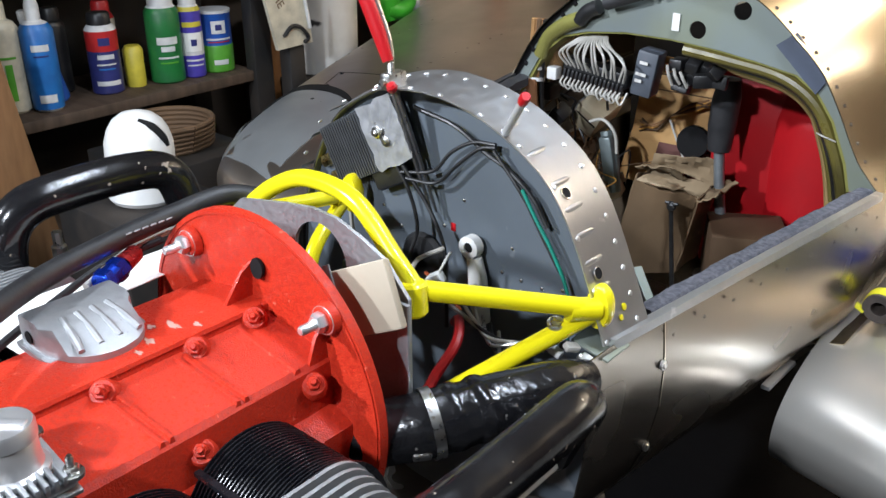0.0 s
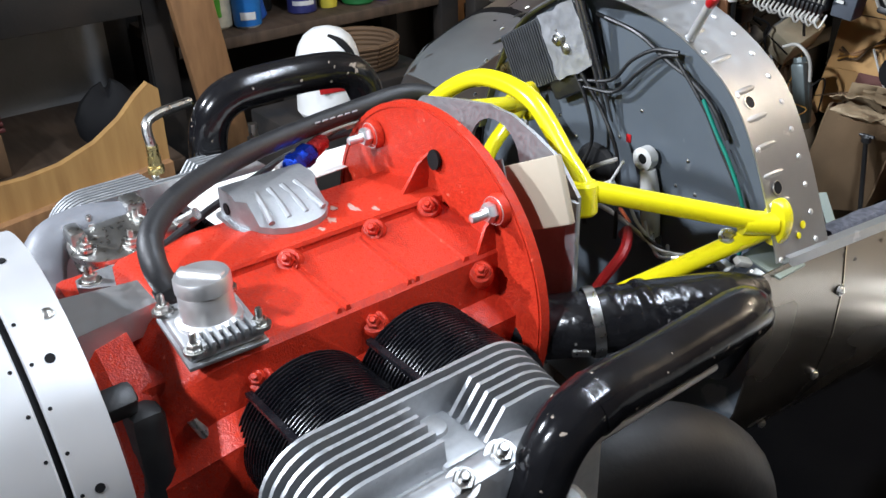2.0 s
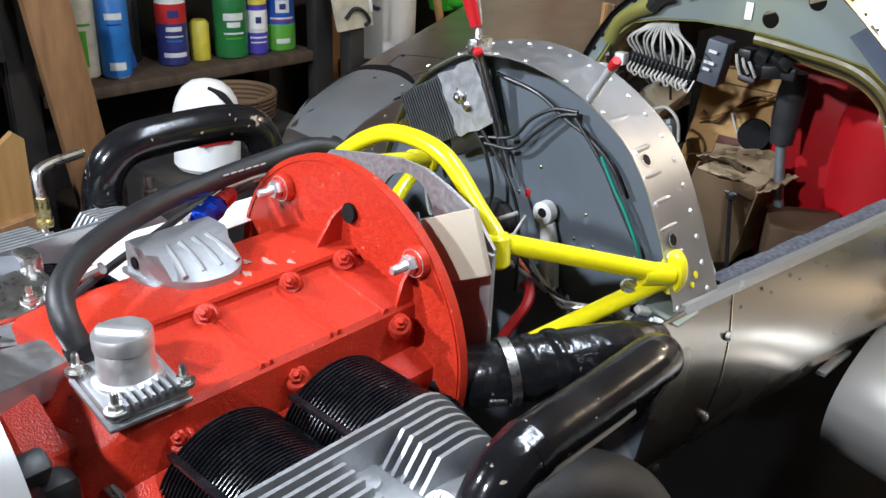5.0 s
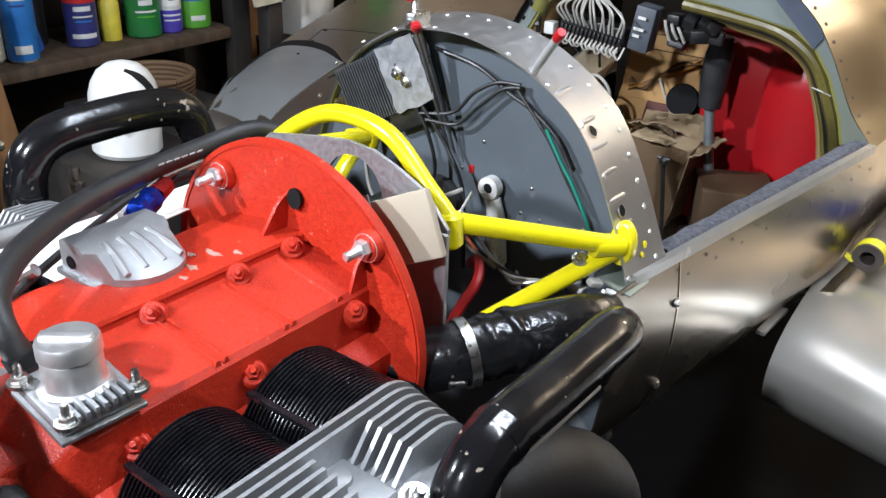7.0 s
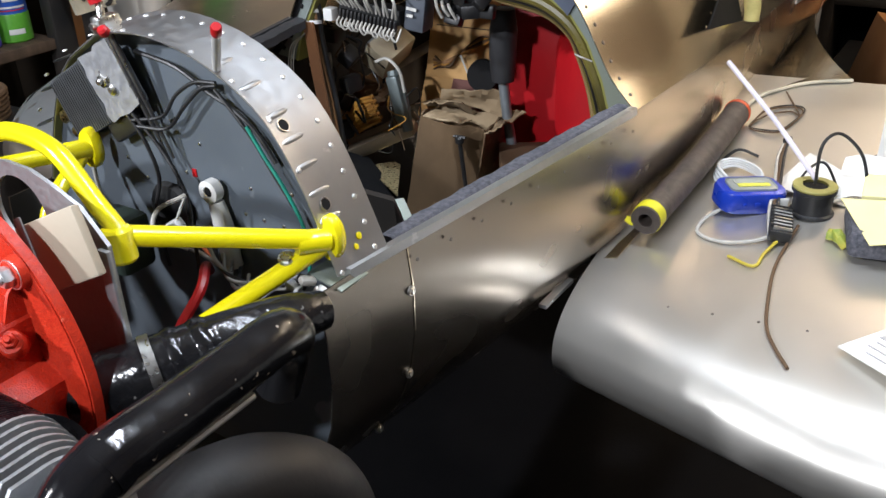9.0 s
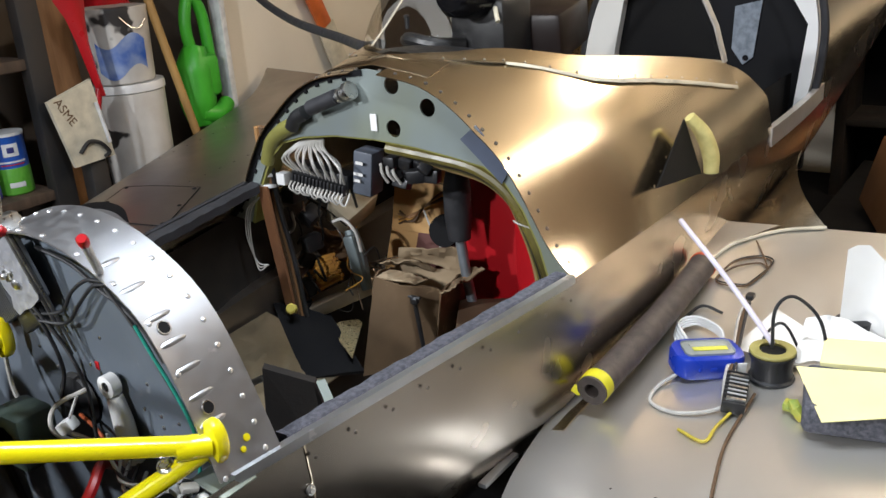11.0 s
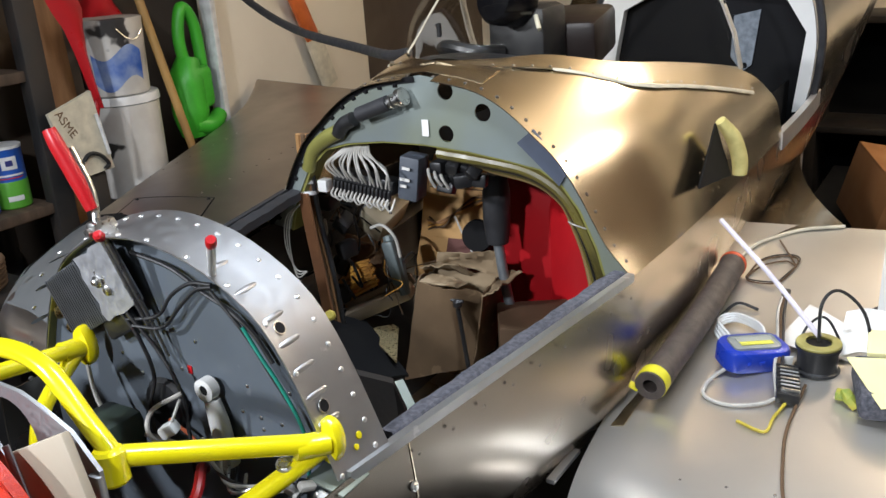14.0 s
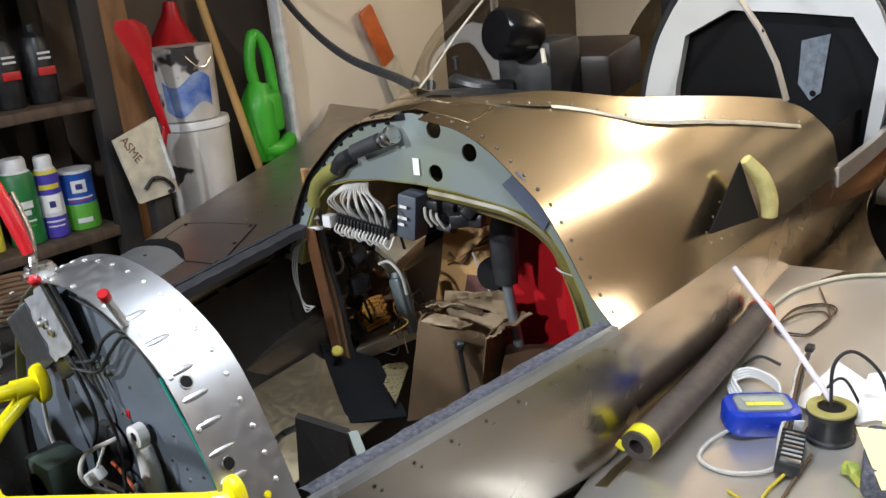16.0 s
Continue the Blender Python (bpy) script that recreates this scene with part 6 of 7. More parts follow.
cable("yellow_lead", [tuple(on_wing(.555, .61, .008)), tuple(on_wing(.545, .57, .005)), tuple(on_wing(.54, .535, .004)), tuple(on_wing(.50, .55, .004))], .0024, material("yellow_wire", (.60, .48, .05), .5, 0, None, 30, 200, 0), "yellow lead on the wing", group="loose cables on the wing")
cable("trailing_wire", [tuple(on_wing(.57, .66, .008)), tuple(on_wing(.567, .55, .004)), tuple(on_wing(.578, .47, .004)), tuple(on_wing(.592, .41, .004)), tuple(on_wing(.612, .375, .004)), tuple(on_wing(.635, .345, .004))], .0024, CARD_DARK, "dark brown wire trailing over the wing", group="loose cables on the wing")
for k, (m, note) in enumerate(((CARD_DARK, "looped thin brown wire on the wing"), (BLACK, "looped thin black wire on the wing"))):
    loop = [(.411, .966), (.425, 1.016), (.462, 1.047), (.488, 1.026), (.475, .970), (.458, .945), (.414, .958), (.430, 1.000), (.466, 1.030), (.486, 1.010), (.462, 1.062), (.440, 1.100)]
    cable("looped_wire", [tuple(on_wing(x + .004 * k * math.sin(3 * i), y + .006 * k, .003 + .004 * (i % 2))) for i, (x, y) in enumerate(loop[:12 - 4 * k])], .0015, m, note, group="loose cables on the wing")
cable("short_black_wire", [tuple(on_wing(.40, .84, .004)), tuple(on_wing(.42, .87, .012)), tuple(on_wing(.455, .87, .004))], .0026, BLACK, "short black wire beside the foam tube", group="loose cables on the wing")
for i in range(4):
    cable("white_coil_wire", [tuple(on_wing(.425 + .004 * i, .755, .006 + .005 * i)), tuple(on_wing(.405, .79 + .004 * i, .010 + .004 * i)), tuple(on_wing(.43, .82, .012 + .004 * i)), tuple(on_wing(.475, .80, .010 + .004 * i)), tuple(on_wing(.49, .765, .008))], .0026, WHITE, "coil of white wire behind the meter", group="loose cables on the wing")
single("flat_paper", plate([(-.06, -.075), (.075, -.07), (.07, .06), (-.055, .07)], [], Matrix.Translation(on_wing(.575, .83, .004)) @ pose(0, 0, 0, 5, 3, -8), .0012), PAPER, "white paper lying on the wing", "paper")
single("crumpled_paper", rings([[V(.64 + .13 * u, .83 + .05 * math.sin(3 * u) - .05 * u + .02 * v, wing_z(.66, .83) + .005 + v * (.145 - .05 * u + .015 * math.sin(9 * u))) for v in (0, .33, .66, 1)] for u in (0, .08, .2, .35, .5, .7, .85, 1)], closed=False, caps=False), PAPER, "crumpled white paper propped up on the wing", "paper")
solid(bpy.data.objects["crumpled_paper"], .001)
single("folded_paper", rings([[V(.60 + .14 * u, .80 - .07 * v + .01 * math.sin(5 * u), wing_z(.66, .78) + .060 - .045 * v * (1 - .3 * u) + .008 * math.sin(6 * u)) for v in (0, .3, .7, 1)] for u in (0, .2, .4, .6, .8, 1)], closed=False, caps=False), PAPER, "folded white paper resting on the clutter", "paper")
solid(bpy.data.objects["folded_paper"], .001)
single("note_sheet", plate([(-.075, .05), (-.03, -.062), (.085, -.03), (.09, .05)], [], Matrix.Translation(on_wing(.70, .63, .052)) @ pose(0, 0, 0, 10, -6, 6), .0012), YPAPER, "pale yellow note sheet on the wing clutter", "paper")
single("note_pad", box(tuple(on_wing(.705, .735, .050)), (.13, .05, .016), .002, pose(0, 0, 0, 20, -6, 4)), YPAPER, "yellow note pad on the wing clutter", "note pad")
single("dark_tool_bag", box(tuple(on_wing(.70, .66, .022)), (.13, .13, .04), .010, pose(0, 0, 0, 0, 0, 12)), FELT, "dark grey cloth bundle under the notes", "cloth")
single("connector_bunch", join(*[box(tuple(on_wing(.62 + .009 * i, .645 - .008 * (i % 3), .010 + .004 * (i % 2))), (.014, .018, .012), .002, pose(0, 0, 0, 20 * i, 0, 37 * i)) for i in range(6)]), material("green_yellow_plugs", (.20, .28, .05), .5, 0, (.45, .40, .05), 70, 200, .1), "bunch of green and yellow wire plugs", "plug")
single("dark_cup", lathe([(.024, 0), (.026, .03), (.020, .034)], on_wing(.655, .86), (0, 0, 1), 20), BLACK, "small black pot beside the papers", "pot")
leaf = thing("instruction_leaflet", "white printed leaflet with grey picture blocks on the wing", "leaflet")
LM = Matrix.Translation(on_wing(.775, .42, .004)) @ pose(0, 0, 0, 1, -2.5, -34)
part("sheet", moved(box((0, 0, 0), (.12, .16, .0015)), LM), PAPER, leaf)
for i in range(4):
    part("picture_block", moved(box((-.028 + .056 * (i % 2), .045 - .05 * (i // 2), .0014), (.042, .038, .0008)), LM), material("print_grey", (.30, .30, .31), .7, 0, (.4, .4, .4), 60, 200, 0) if i == 0 else bpy.data.materials["print_grey"], leaf)
for i in range(3):
    part("text_bar", moved(box((0, -.035 - .014 * i, .0014), (.085 - .02 * (i == 2), .0022, .0008)), LM), bpy.data.materials["print_grey"], leaf)
single("wing_edge_bar", rings([[V(.290 + .010 * t + dx, .325 + .13 * t, .618 + .012 * t + dz) for dx, dz in ((-.006, -.003), (.006, -.003), (.006, .003), (-.006, .003))] for t in (.35, .95)]), ALU_BRIGHT, "short bright aluminium strip at the wing root", "metal strip")

# ---- background: shelves along the far wall ----
shelf = thing("storage_shelf", "dark wooden storage shelf against the wall", "shelf")
for z in (.30, .672, 1.045, 1.40):
    part("board", box((-1.66, .50, z), (.34, .84, .030), .003), DARKWOOD, shelf)
for y in (.035, .935):
    part("post", box((-1.50, y, .9), (.045, .065, 1.8), .003), BLACKPOST, shelf, "dark stained post")
    part("post", box((-1.83, y, .9), (.045, .065, 1.8), .003), BLACKPOST, shelf, "dark stained post")
part("back_panel", box((-1.86, .48, .9), (.02, .96, 1.8), .002), BLACKPOST, shelf, "dark back panel")


def bottle(name, at, prof, mats, label, cat, lean=(0, 0, 1), flat=1.0, group="cans and bottles on the shelf"):
    """A vessel of stacked bands: prof rows are (radius, height), mats rows are (material, first row, last row, part name)."""
    t = thing(name, label, cat, group, at=at)
    for m, i, j, nm in mats:
        g = lathe(prof[i:j + 1], (0, 0, 0), lean, 24)
        if flat != 1.0:
            g = moved(g, Matrix.Diagonal((flat, 1, 1, 1)))
        g = moved(g, Matrix.Translation(V(*at)))
        part(nm, g, m, t)
    return t


CAN = [(.030, 0), (.033, .004), (.033, .06), (.033, .12), (.033, .175), (.028, .186), (.024, .190), (.024, .215), (.021, .222), (.001, .223)]
SZ = .688
LBLUE = material("label_blue", (.02, .10, .42), .4, 0, (.02, .07, .33), 30, 200, .02)
LCYAN = material("label_cyan", (.02, .16, .46), .4, 0, (.015, .12, .38), 30, 200, .02)
LWHITE = material("label_white", (.68, .68, .66), .4, 0, None, 30, 200, .02)
LGREEN = material("label_green", (.015, .16, .035), .4, 0, (.01, .12, .03), 30, 200, .02)
LLIME = material("label_lime", (.09, .33, .03), .4, 0, (.07, .27, .02), 30, 200, .02)
LRED = material("label_red", (.50, .02, .02), .4, 0, None, 30, 200, .02)
LNAVY = material("label_navy", (.03, .035, .16), .4, 0, None, 30, 200, .02)
LPURP = material("label_violet", (.07, .05, .38), .4, 0, None, 30, 200, .02)
LYEL = material("label_yellow", (.62, .52, .05), .4, 0, None, 30, 200, .02)
LCREAM = material("label_cream", (.60, .55, .42), .5, 0, None, 30, 200, .02)
TUBE_P = [(.020, 0), (.024, .006), (.026, .10), (.026, .19), (.020, .205), (.011, .212), (.011, .245), (.008, .262), (.001, .263)]
bottle("sealant_tube", (-1.60, .245, SZ), [(r * 1.5, h * 1.08) for r, h in TUBE_P], [(LCREAM, 0, 5, "tube"), (LCREAM, 5, 8, "nozzle")], "cream plastic sealant tube on the shelf", "tube")
bottle("glue_tube", (-1.56, .31, SZ), [(r * 1.55, h * 1.05) for r, h in TUBE_P], [(LWHITE, 0, 1, "foot"), (LCYAN, 1, 4, "tube"), (LWHITE, 4, 8, "cap")], "blue glue tube with a white cap", "tube")
bottle("leaning_tube", (-1.62, .37, SZ), [(r * 1.15, h * .95) for r, h in TUBE_P], [(LBLUE, 0, 2, "tube"), (LWHITE, 2, 8, "upper_tube")], "white and blue tube leaning on its neighbour", "tube", (.05, -.28, 1))
bottle("dark_bottle", (-1.70, .42, SZ), CAN, [(BLACK, 0, 5, "body"), (BLACK, 5, 9, "cap")], "black plastic bottle at the back of the shelf", "bottle")
bottle("spray_bottle", (-1.60, .50, SZ), [(r * 1.25, h * .95) for r, h in CAN], [(LNAVY, 0, 3, "lower_label"), (LRED, 3, 4, "upper_label"), (LWHITE, 4, 6, "shoulder"), (BLACK, 6, 9, "cap")], "navy and red labelled spray can with a black cap", "spray can")
bottle("red_top_can", (-1.70, .565, SZ), CAN, [(LCREAM, 0, 4, "body"), (LRED, 4, 9, "cap")], "cream can with a red cap", "spray can")
bottle("beige_box_bottle", (-1.60, .585, SZ), [(.026, 0), (.027, .01), (.027, .10), (.02, .11), (.001, .112)], [(LYEL, 0, 4, "body")], "small yellow pot on the shelf", "pot")
bottle("green_bottle", (-1.58, .675, SZ), [(r * 1.42, h * 1.1) for r, h in CAN], [(LGREEN, 0, 5, "body"), (LWHITE, 5, 9, "cap")], "green cleaner bottle with white lettering bars", "bottle")
bottle("violet_spray_can", (-1.57, .755, SZ), [(r * 1.02, h * 1.06) for r, h in CAN], [(LPURP, 0, 2, "lower_label"), (LWHITE, 2, 3, "label"), (LPURP, 3, 4, "upper_label"), (LYEL, 4, 5, "band"), (LWHITE, 5, 9, "cap")], "violet and white polish can with a white cap", "spray can")
bottle("oil_tub", (-1.58, .845, SZ), [(.045, 0), (.048, .004), (.048, .075), (.047, .078), (.047, .165), (.049, .168), (.049, .176), (.001, .178)], [(LLIME, 0, 3, "lower_half"), (LBLUE, 3, 5, "upper_half"), (LWHITE, 5, 7, "lid")], "blue and lime green oil tub with a pale lid", "tub")
def wrapped(b, r, z, h, w, m, turn=-22):
    """A label or lettering bar wrapped round a vessel: w is its width in degrees."""
    az = [radians(turn - w / 2 + w * k / 8) for k in range(9)]
    g = rings([[V(q * math.cos(a), q * math.sin(a), zz) for q, zz in ((r + .0002, z - h / 2), (r + .0012, z - h / 2), (r + .0012, z + h / 2), (r + .0002, z + h / 2))] for a in az])
    g = moved(g, Matrix.Translation(b.location))
    part("printed_label", g, m, b, "printed label")


shelf_of = {o.name: o for o in bpy.data.objects if o.parent is None}
for nm, r, z, h, w, m in (("green_bottle", .0469, .118, .020, 70, LWHITE), ("green_bottle", .0469, .096, .014, 46, LWHITE), ("green_bottle", .0469, .072, .005, 70, LWHITE), ("green_bottle", .0469, .058, .004, 60, LLIME),
                          ("violet_spray_can", .0337, .100, .050, 80, PAPER), ("violet_spray_can", .0349, .100, .018, 26, LNAVY), ("violet_spray_can", .0337, .050, .005, 90, LWHITE), ("violet_spray_can", .0337, .036, .004, 80, LWHITE), ("violet_spray_can", .0337, .150, .014, 100, LYEL),
                          ("oil_tub", .047, .130, .036, 50, LWHITE), ("oil_tub", .0482, .130, .016, 22, LNAVY), ("oil_tub", .047, .096, .005, 90, LWHITE), ("oil_tub", .047, .088, .003, 80, LRED), ("oil_tub", .048, .030, .014, 50, LWHITE),
                          ("glue_tube", .0403, .160, .016, 60, LWHITE), ("glue_tube", .0403, .140, .004, 50, LNAVY), ("glue_tube", .0390, .034, .020, 60, LWHITE),
                          ("spray_bottle", .0412, .100, .012, 60, LWHITE), ("spray_bottle", .0412, .080, .004, 70, LWHITE), ("spray_bottle", .0412, .068, .004, 60, LCYAN), ("spray_bottle", .0412, .030, .012, 90, LWHITE), ("spray_bottle", .0412, .140, .020, 40, LNAVY),
                          ("sealant_tube", .0389, .140, .006, 60, LLIME), ("sealant_tube", .0389, .080, .090, 24, LLIME)):
    wrapped(shelf_of[nm], r, z, h, w, m)
for i, (y, m) in enumerate(((.62, BLACK), (.72, BLACK), (.82, BLACK), (.52, LWHITE), (.42, BLACK))):
    b = bottle("oil_bottle", (-1.60, y, 1.061), [(.038, 0), (.042, .006), (.042, .15), (.03, .18), (.014, .195), (.014, .215), (.001, .216)], [(m, 0, 3, "body"), (m, 3, 6, "neck")], "black motor oil bottle on the upper shelf", "bottle")
    if i < 3:
        part("label_band", box((-1.556, y, 1.15), (.003, .05, .022), .0005), LRED, b, "red label band")
        part("label_bars", join(*[box((-1.5555, y, 1.185 + .014 * k), (.003, .036, .006), 0) for k in range(2)]), LWHITE, b, "pale lettering bars")
jug = thing("bleach_jug", "white plastic jug with a moulded handle and red label", "jug")
part("body", lathe([(.064, 0), (.072, .01), (.072, .11), (.071, .13), (.064, .155), (.052, .176), (.034, .190), (.012, .196), (.001, .197)], (-1.04, .235, .60), (0, .06, 1), 32), WHITE, jug)
part("handle_gap", tube([(-1.005, .228, .786), (-.985, .246, .772), (-.975, .262, .748), (-.973, .270, .728)], [.004, .008, .008, .004], 12), DARK, jug, "dark gap of the moulded handle")
part("label", box((-.972, .218, .690), (.006, .075, .040), .001, pose(0, 0, 0, 0, 0, -12)), LRED, jug, "red label")
part("label_top", box((-.972, .200, .720), (.006, .055, .022), .001, pose(0, 0, 0, 0, 0, -12)), LYEL, jug, "yellow label band")
single("jug_stand", box((-1.06, .24, .30), (.26, .26, .60), .006), BLACKPOST, "dark crate under the jug", "crate")
coilw = thing("rope_coil", "coil of pale rope beside the jug", "rope coil")
for i in range(6):
    part("turn", tube([(-1.30 + .09 * math.cos(a) * (1 + .04 * i), .48 + .11 * math.sin(a), .61 + .012 * i) for a in (2 * math.pi * k / 12 for k in range(13))], .007, 8, 2), CARD_DARK, coilw)
single("rope_stand", box((-1.30, .48, .30), (.30, .30, .60), .006), BLACKPOST, "dark crate under the rope coil", "crate")
single("leaning_board", box((-1.43, .125, .66), (.03, .105, .66), .003, pose(0, 0, 0, 9, 4, 0)), WOOD, "rough brown plank leaning by the shelf post", "plank")
single("angle_brace", rod((-1.50, -.10, 1.0), (-1.50, .02, .90), .010, 8), BLACKPOST, "dark metal brace on the post", "brace")
# workbench with a plywood panel left of the shelf
bench = thing("plywood_bench", "pale plywood bench panel with a curved cut-out", "bench")
BO = [(-1.3, .66), (-.80, .62), (-.60, .585), (-.495, .572), (-.40, .572), (-.327, .582), (-.25, .61), (-.19, .648), (-.145, .69), (-.115, .712), (-.095, .695), (-.098, .50), (-1.3, .36)]
PLY_M = Matrix(((0, 0, 1, -1.21), (1, 0, 0, 0), (0, 1, 0, 0), (0, 0, 0, 1)))
part("panel", plate(BO, [], PLY_M, .02), PLY, bench, "pale plywood panel")
part("front_rail", rings([[V(-1.185 + dx, y, z0 + dz) for dx, dz in ((-.02, -.03), (.02, -.03), (.02, .03), (-.02, .03))] for y, z0 in ((-1.3, .37), (-.10, .505))]), WOOD, bench, "brown timber rail")
part("shelf_top", box((-1.52, -.70, .50), (.60, 1.3, .03), .003), DARKWOOD, bench, "dark bench shelf")
for x, y in ((-1.24, -1.2), (-1.24, -.14), (-1.78, -1.2), (-1.78, -.14)):
    part("leg", box((x, y, .25), (.05, .05, .5), .004), DARKWOOD, bench)
ush = thing("bench_upper_shelf", "dark shelf board with a deep front above the bench", "shelf")
part("board", box((-1.62, -.69, .985), (.42, 1.34, .03), .003), DARKWOOD, ush)
part("fascia", box((-1.425, -.69, .885), (.022, 1.34, .17), .003), BLACKPOST, ush, "black front board")
single("concrete_block_wall", box((-1.84, -.75, 1.25), (.10, 1.5, 2.5), 0), BLOCK, "grey block wall behind the bench", "wall", kind="structure")
bx = thing("parts_carton", "brown carton of small parts with a red lid on the bench", "carton")
part("carton", box((-1.44, -.47, .565), (.14, .16, .10), .004), CARD_DARK, bx)
for k in range(3):
    part("lid", box((-1.44 + .006 * k, -.47 - .005 * k, .623 + .012 * k), (.15, .18, .010), .003, pose(0, 0, 0, 2 * k, 0, 3 * k)), material("dull_red", (.085, .018, .018), .6, 0, (.05, .012, .014), 20, 200, .1) if k == 0 else bpy.data.materials["dull_red"], bx, "dull red lid")
single("black_sack", rings([[V(-1.40 + r * .5 * math.cos(a), -.135 + r * math.sin(a) * .8, z + .015 * math.sin(3 * a)) for a in (2 * math.pi * k / 18 for k in range(18))] for r, z in ((.06, .515), (.11, .54), (.115, .58), (.09, .62), (.05, .65), (.02, .66))]), DARK, "slumped black sack on the bench", "sack")
single("parts_tray", box((-1.30, -.55, .55), (.14, .18, .07), .004), BLACK, "black parts tray on the bench", "tray")
angle = thing("slotted_post", "black slotted steel angle post beside the shelf", "post")
ANG = Matrix(((0, 0, 1, -1.488), (1, 0, 0, 0), (0, 1, 0, 0), (0, 0, 0, 1)))
part("front_flange", plate([(0, 0), (.045, 0), (.045, 2.0), (0, 2.0)], [[(.012 + .016 * (k % 2), .50 + .026 * k), (.019 + .016 * (k % 2), .50 + .026 * k), (.019 + .016 * (k % 2), .513 + .026 * k), (.012 + .016 * (k % 2), .513 + .026 * k)] for k in range(20)], ANG, .003), BLACKPOST, angle, "slotted flange")
part("side_flange", box((-1.508, .0435, 1.0), (.038, .003, 2.0), .0005), BLACKPOST, angle)
# leaning things between shelf and white board
single("stained_plank", box((-1.60, 1.03, .95), (.03, .06, 1.4), .003, pose(0, 0, 0, 3, 0, 0)), WOOD, "stained brown plank beside the shelf", "plank")
single("stained_plank", box((-1.66, 1.12, .95), (.03, .09, 1.5), .003, pose(0, 0, 0, 2, 0, 0)), WOOD, "dark brown plank beside the shelf", "plank")
sheet = thing("foam_board", "white foam board with bars of handwriting leaning on the wing", "foam board")
FBM = Matrix(((0, 0, 1, -1.42), (1, 0, 0, 0), (0, 1, 0, 0), (0, 0, 0, 1)))
part("board", plate([(.890, .946), (1.036, .986), (1.068, .757), (.935, .752)], [], FBM, .012), LCREAM, sheet)
INK = material("ink_brown", (.13, .07, .03), .7, 0, None, 30, 200, 0)
wd = bpy.data.curves.new("writing", "FONT")
wd.body, wd.size, wd.align_x, wd.extrude = "ASME", .036, "CENTER", .0004
wo = new("writing", wd)
wo.data.materials.append(INK)
wo.matrix_world = FBM @ pose(.928, .905, .0126, 0, 0, -62)
wo.parent = sheet
wo.matrix_parent_inverse = sheet.matrix_world.inverted()
part("black_frame", tube([(-1.402, .955, .790), (-1.400, .985, .815), (-1.400, 1.02, .806), (-1.400, 1.045, .775), (-1.402, 1.03, .762)], .006, 8), BLACK, sheet, "black wire frame")
part("white_handle", rod((-1.402, 1.035, .92), (-1.402, 1.055, .80), .0055, 10), LWHITE, sheet, "white tool handle")
single("board_stand", box((-1.45, 1.02, .3755), (.05, .06, .751), .006), BLACKPOST, "dark wooden block under the foam board", "block")
STAINED = material("stained_white", (.62, .60, .55), .45, 0, (.50, .47, .42), 9, 120, .05, spots=(.035, .032, .03), spot_scale=7, spot_at=.60)
bucket = thing("paint_bucket", "white and blue paint bucket stacked on another bucket", "bucket")
part("can", lathe([(.093, 0), (.097, .004), (.105, .215), (.107, .222), (.107, .229), (.100, .230)], (-1.60, 1.283, .928), (0, 0, 1), 36), STAINED, bucket)
LSPLASH = material("blue_splash", (.02, .10, .42), .4, 0, (.30, .38, .55), 14, 200, .02)
part("label", rings([[V(-1.60 + (r + .0006) * math.cos(a), 1.283 + (r + .0006) * math.sin(a), z + .022 * math.sin(4 * a + 2 * z)) for a in (radians(-75 + 6 * i) for i in range(16))] for r, z in ((.0985, .965), (.1005, 1.01), (.1025, 1.06))], closed=False, caps=False), LSPLASH, bucket, "blue splash label")
# black disc painted as the shade below the bucket rim
part("lid_shadow", lathe([(.099, 0), (.099, .002)], (-1.60, 1.283, 1.150), (0, 0, 1), 32), DARK, bucket, "near black disc for the shade inside the bucket")
part("bail_wire", tube([(-1.50, 1.235, 1.13), (-1.488, 1.26, 1.10), (-1.485, 1.29, 1.095), (-1.49, 1.32, 1.12)], .002, 6), STEEL, bucket, "thin wire bail")
b2 = thing("lower_bucket", "white bucket under the paint bucket", "bucket")
part("body", lathe([(.10, 0), (.105, .005), (.111, .29), (.111, .296)], (-1.61, 1.30, .60), (0, 0, 1), 36), STAINED, b2)
part("rim", lathe([(.1115, 0), (.116, .003), (.1155, .020), (.113, .028), (.10, .029)], (-1.61, 1.30, .897), (0, 0, 1), 36), WHITE, b2)
single("bucket_stand", box((-1.64, 1.28, .30), (.34, .36, .60), .006), BLACKPOST, "dark crate under the buckets", "crate")
sh = thing("red_shovel", "red plastic shovel leaning beside the buckets", "shovel")
part("blade", rings([[V(-1.48 + .02 * (1 - k * k), y + w * k, z) for k in (-1, -.5, 0, .5, 1)] for z, y, w in ((.92, 1.110, .010), (1.0, 1.095, .014), (1.08, 1.083, .020), (1.15, 1.075, .032), (1.20, 1.066, .050), (1.24, 1.052, .052), (1.262, 1.040, .030))], closed=False, caps=False), RED_PLASTIC, sh)
solid(sh.children[0], .006)
part("shaft", rod((-1.475, 1.04, .752), (-1.478, 1.108, .95), .010, 12), RED_PLASTIC, sh)
single("red_funnel", lathe([(.10, 0), (.06, .06), (.03, .12), (.02, .16)], (-1.74, 1.36, 1.13), (0, .1, 1), 28), RED_PLASTIC, "red plastic cone behind the bucket", "cone")
single("broom_handle", tube([(-1.47, 1.46, .60), (-1.52, 1.38, 1.10), (-1.56, 1.32, 1.50)], .014, 14), material("varnished_pole", (.42, .25, .08), .45, 0, (.34, .19, .06), 8, 120, .1), "varnished wooden broom handle leaning on the wall", "broom handle")
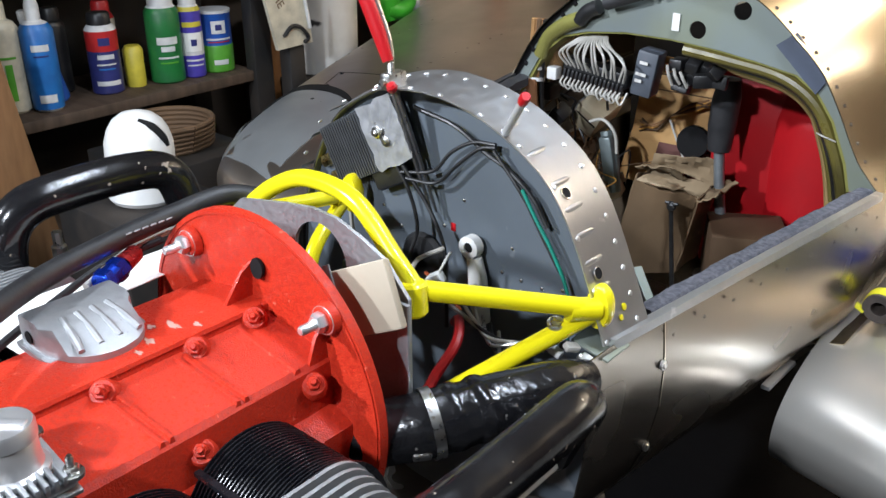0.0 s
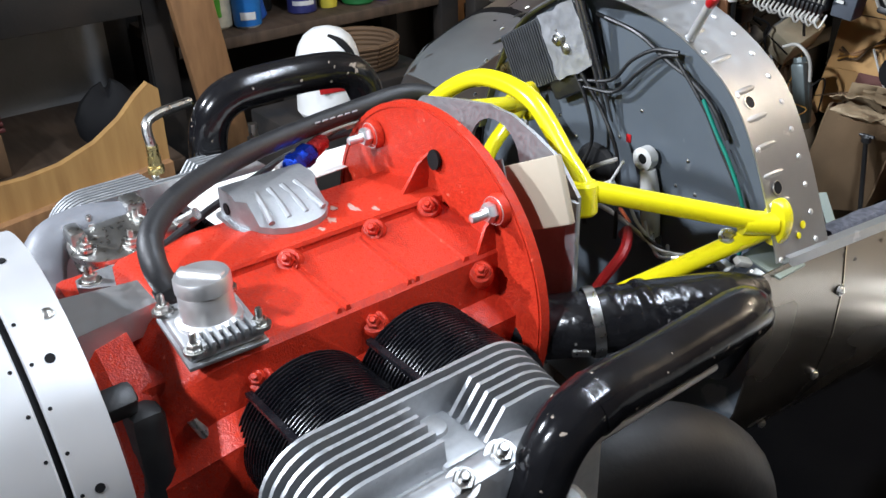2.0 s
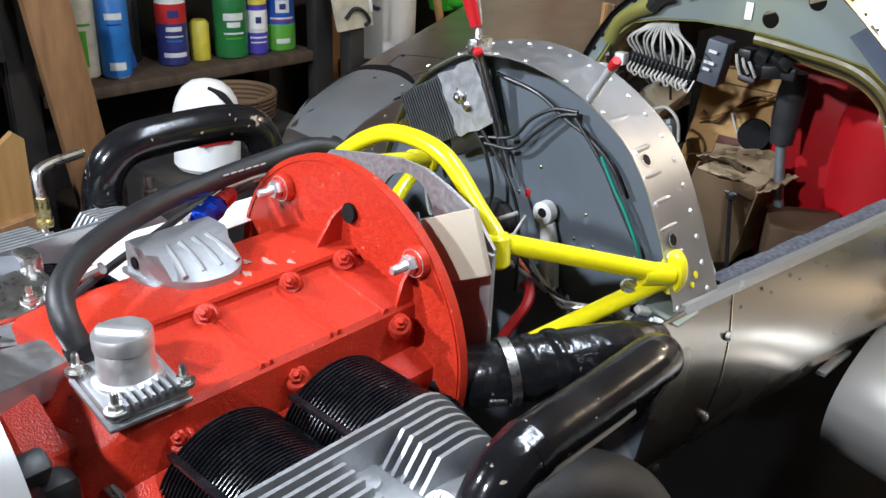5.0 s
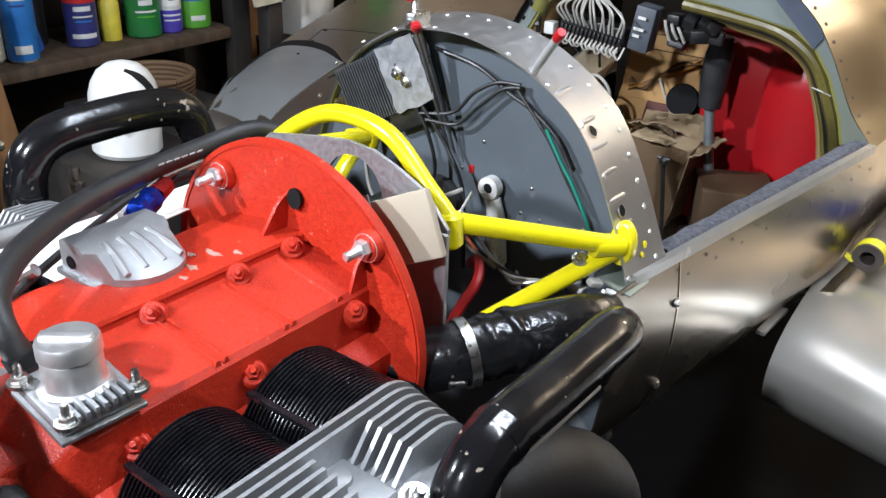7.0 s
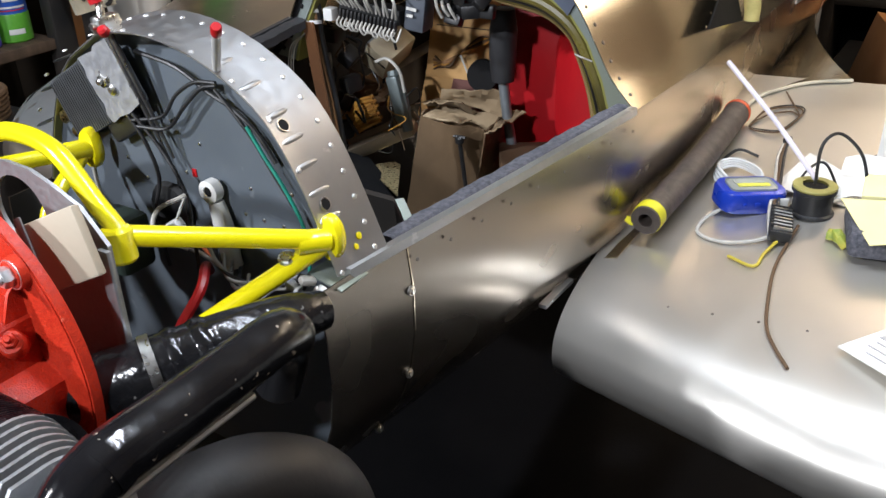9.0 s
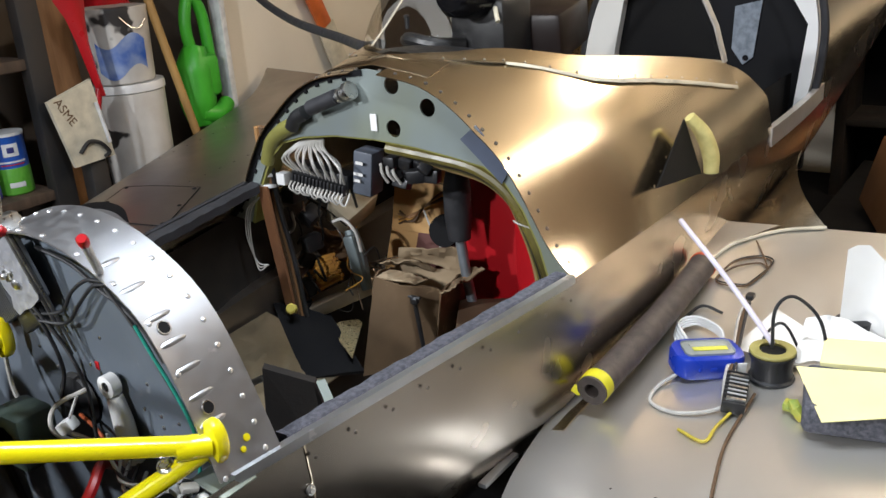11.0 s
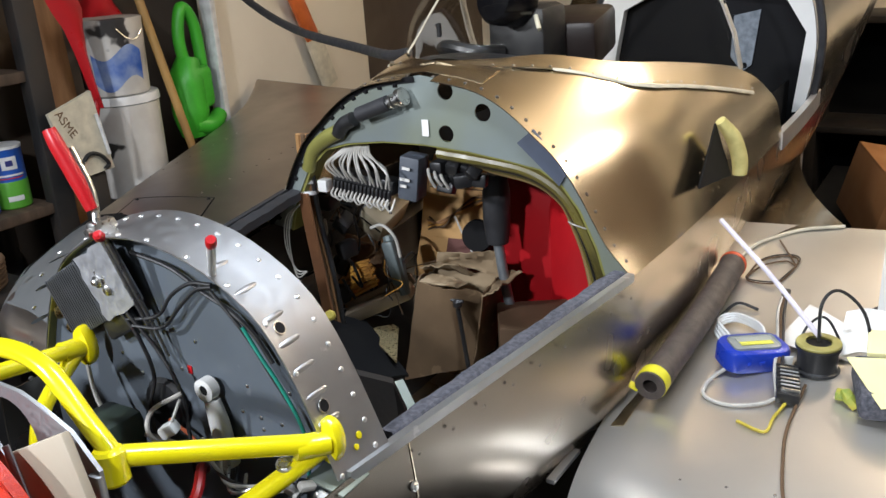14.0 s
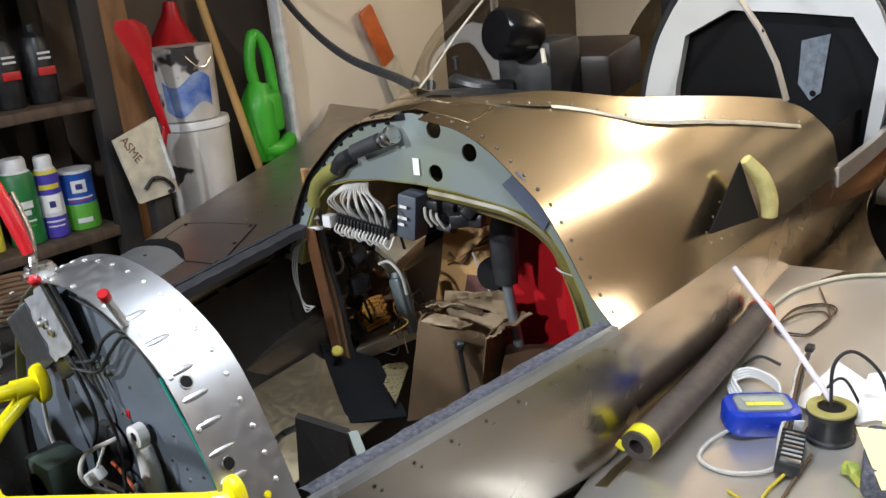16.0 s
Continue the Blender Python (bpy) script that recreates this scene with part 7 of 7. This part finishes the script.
blow = thing("leaf_blower", "green plastic leaf blower hanging by the wall", "leaf blower")
part("body", join(tube([(-1.555, 1.530, .74), (-1.555, 1.525, .82), (-1.555, 1.530, .93), (-1.555, 1.545, 1.0)], [.045, .062, .060, .035], 18), box((-1.525, 1.555, .90), (.05, .09, .14), .02)), GREEN, blow)
part("handle", tube([(-1.555, 1.535, .96), (-1.555, 1.520, 1.05), (-1.555, 1.530, 1.12), (-1.555, 1.555, 1.16), (-1.555, 1.595, 1.10), (-1.555, 1.605, .95)], .020, 14), GREEN, blow)
part("spout", tube([(-1.535, 1.515, .78), (-1.515, 1.575, .77), (-1.54, 1.635, .79)], [.035, .03, .028], 14), GREEN, blow)
part("badge", box((-1.543, 1.555, .90), (.003, .022, .04), .002), BLACK, blow, "black badge")
single("white_board", box((-1.60, 2.14, 1.05), (.03, .92, 1.5), .004), material("cream_board", (.74, .67, .54), .6, 0, (.69, .62, .50), 3, 120, .05), "cream painted board leaning on the wall", "board")
single("board_edge_strip", box((-1.545, 1.660, 1.05), (.05, .024, 1.5), .003), LWHITE, "white edge strip of the board", "strip")
saw = thing("orange_scraper", "orange handled white scraper hanging on the board", "scraper")
part("handle", box((-1.545, 2.14, 1.085), (.02, .075, .24), .01, pose(0, 0, 0, 26, 0, 0)), material("orange_plastic", (.62, .14, .03), .4, 0, None, 20, 200, .05), saw)
part("blade", box((-1.550, 2.24, .88), (.006, .10, .22), .004, pose(0, 0, 0, 22, 0, 0)), LCREAM, saw)
single("black_hose", tube([(-1.56, 1.67, 1.36), (-1.425, 1.60, 1.264), (-1.136, 1.45, 1.169), (-.855, 1.30, 1.117), (-.513, 1.10, 1.104), (-.324, .95, 1.112), (-.24, .90, 1.125)], .011, 14), RUBBER, "thick black hose sagging across to the cockpit", "hose")
# inside the canopy: an instrument ball and panels
BLACK_POD = material("black_gloss_plastic", (.004, .004, .005), .18, 0, None, 20, 200, .02, .03)
ball = thing("panel_compass", "black round instrument pod with bright front on the glare shield", "instrument pod")
part("pod", lathe([(.001, 0), (.025, .002), (.038, .012), (.042, .03), (.042, .075), (.035, .085), (.001, .088)], (.052, .830, 1.222), (-.22, -.9, .18), 32), BLACK_POD, ball)
part("stalk", rod((.085, .80, 1.205), (.098, .785, 1.185), .004, 8), LCREAM, ball, "cream stalk")
part("post", box((.045, .85, 1.165), (.11, .10, .11), .015), BLACK, ball, "black mount")
single("instrument_cover", box((.055, .97, 1.150), (.17, .16, .085), .012, pose(0, 0, 0, 6, 0, 8)), material("maroon_box", (.014, .008, .007), .4, 0, None, 12, 200, .1), "dark maroon instrument cover behind the windshield", "instrument panel")
single("cover_cable", tube([(-.10, .80, 1.150), (-.06, .76, 1.158), (-.01, .76, 1.150), (.02, .80, 1.145)], .012, 10), BLACK, "thick black cable lying on the glare shield", "cable")
single("glass_clip", join(rod((-.150, .872, 1.160), (-.150, .872, 1.182), .005, 10), dome(V(-.150, .870, 1.182), V(0, -.3, 1), .006)), BLACK, "small black clip at the windshield foot", "clip")

# ---- behind the tail: dark corner with cartons ----
carton = thing("floor_carton", "orange brown carton on a dark stack", "carton")
FCM = Matrix.Translation((.52, 2.95, .30)) @ pose(0, 0, 0, 8, 12, 26)
part("body", moved(box((0, 0, 0), (.30, .40, .26), .006), FCM), material("orange_carton", (.33, .15, .05), .8, 0, (.27, .12, .04), 6, 120, .1), carton)
for sx in (-1, 1):
    part("flap", moved(box((sx * .076, 0, .1325), (.146, .396, .004), .001), FCM), bpy.data.materials["orange_carton"], carton, "closed top flap")
part("tape_strip", moved(box((0, 0, .1355), (.05, .402, .0015), .0005), FCM), material("brown_tape", (.30, .19, .09), .35, 0, None, 20, 200, .03), carton, "brown packing tape")
single("dark_plinth", box((.75, 3.3, .09), (1.2, 1.1, .18), .01), DARK, "low dark plinth on the garage floor", "plinth")
rack = thing("dark_rack", "dark storage rack against the rear wall", "rack")
for x in (.04, 1.96):
    part("upright", box((x, 4.0, 1.1), (.05, .35, 2.2), .004), BLACKPOST, rack)
for z in (.35, .85, 1.35, 1.85):
    part("shelf_board", box((1.0, 4.0, z), (1.87, .35, .03), .003), BLACKPOST, rack)
part("back_panel", box((1.0, 4.165, .42), (1.87, .015, .84), .002), DARK, rack, "dark back panel")
single("red_tool_case", box((.62, 3.75, .281), (.18, .14, .20), .02), LRED, "dark red tool case on the dark stack", "case")
single("glass_jar", lathe([(.05, 0), (.055, .01), (.055, .10), (.04, .115), (.042, .13), (.001, .131)], (.86, 3.0, .56), (0, 0, 1), 24), LCREAM, "pale jar with a white lid on the carton", "jar")
single("jar_stand", box((.92, 3.02, .44), (.24, .24, .24), .006), DARK, "dark box under the jar", "box")
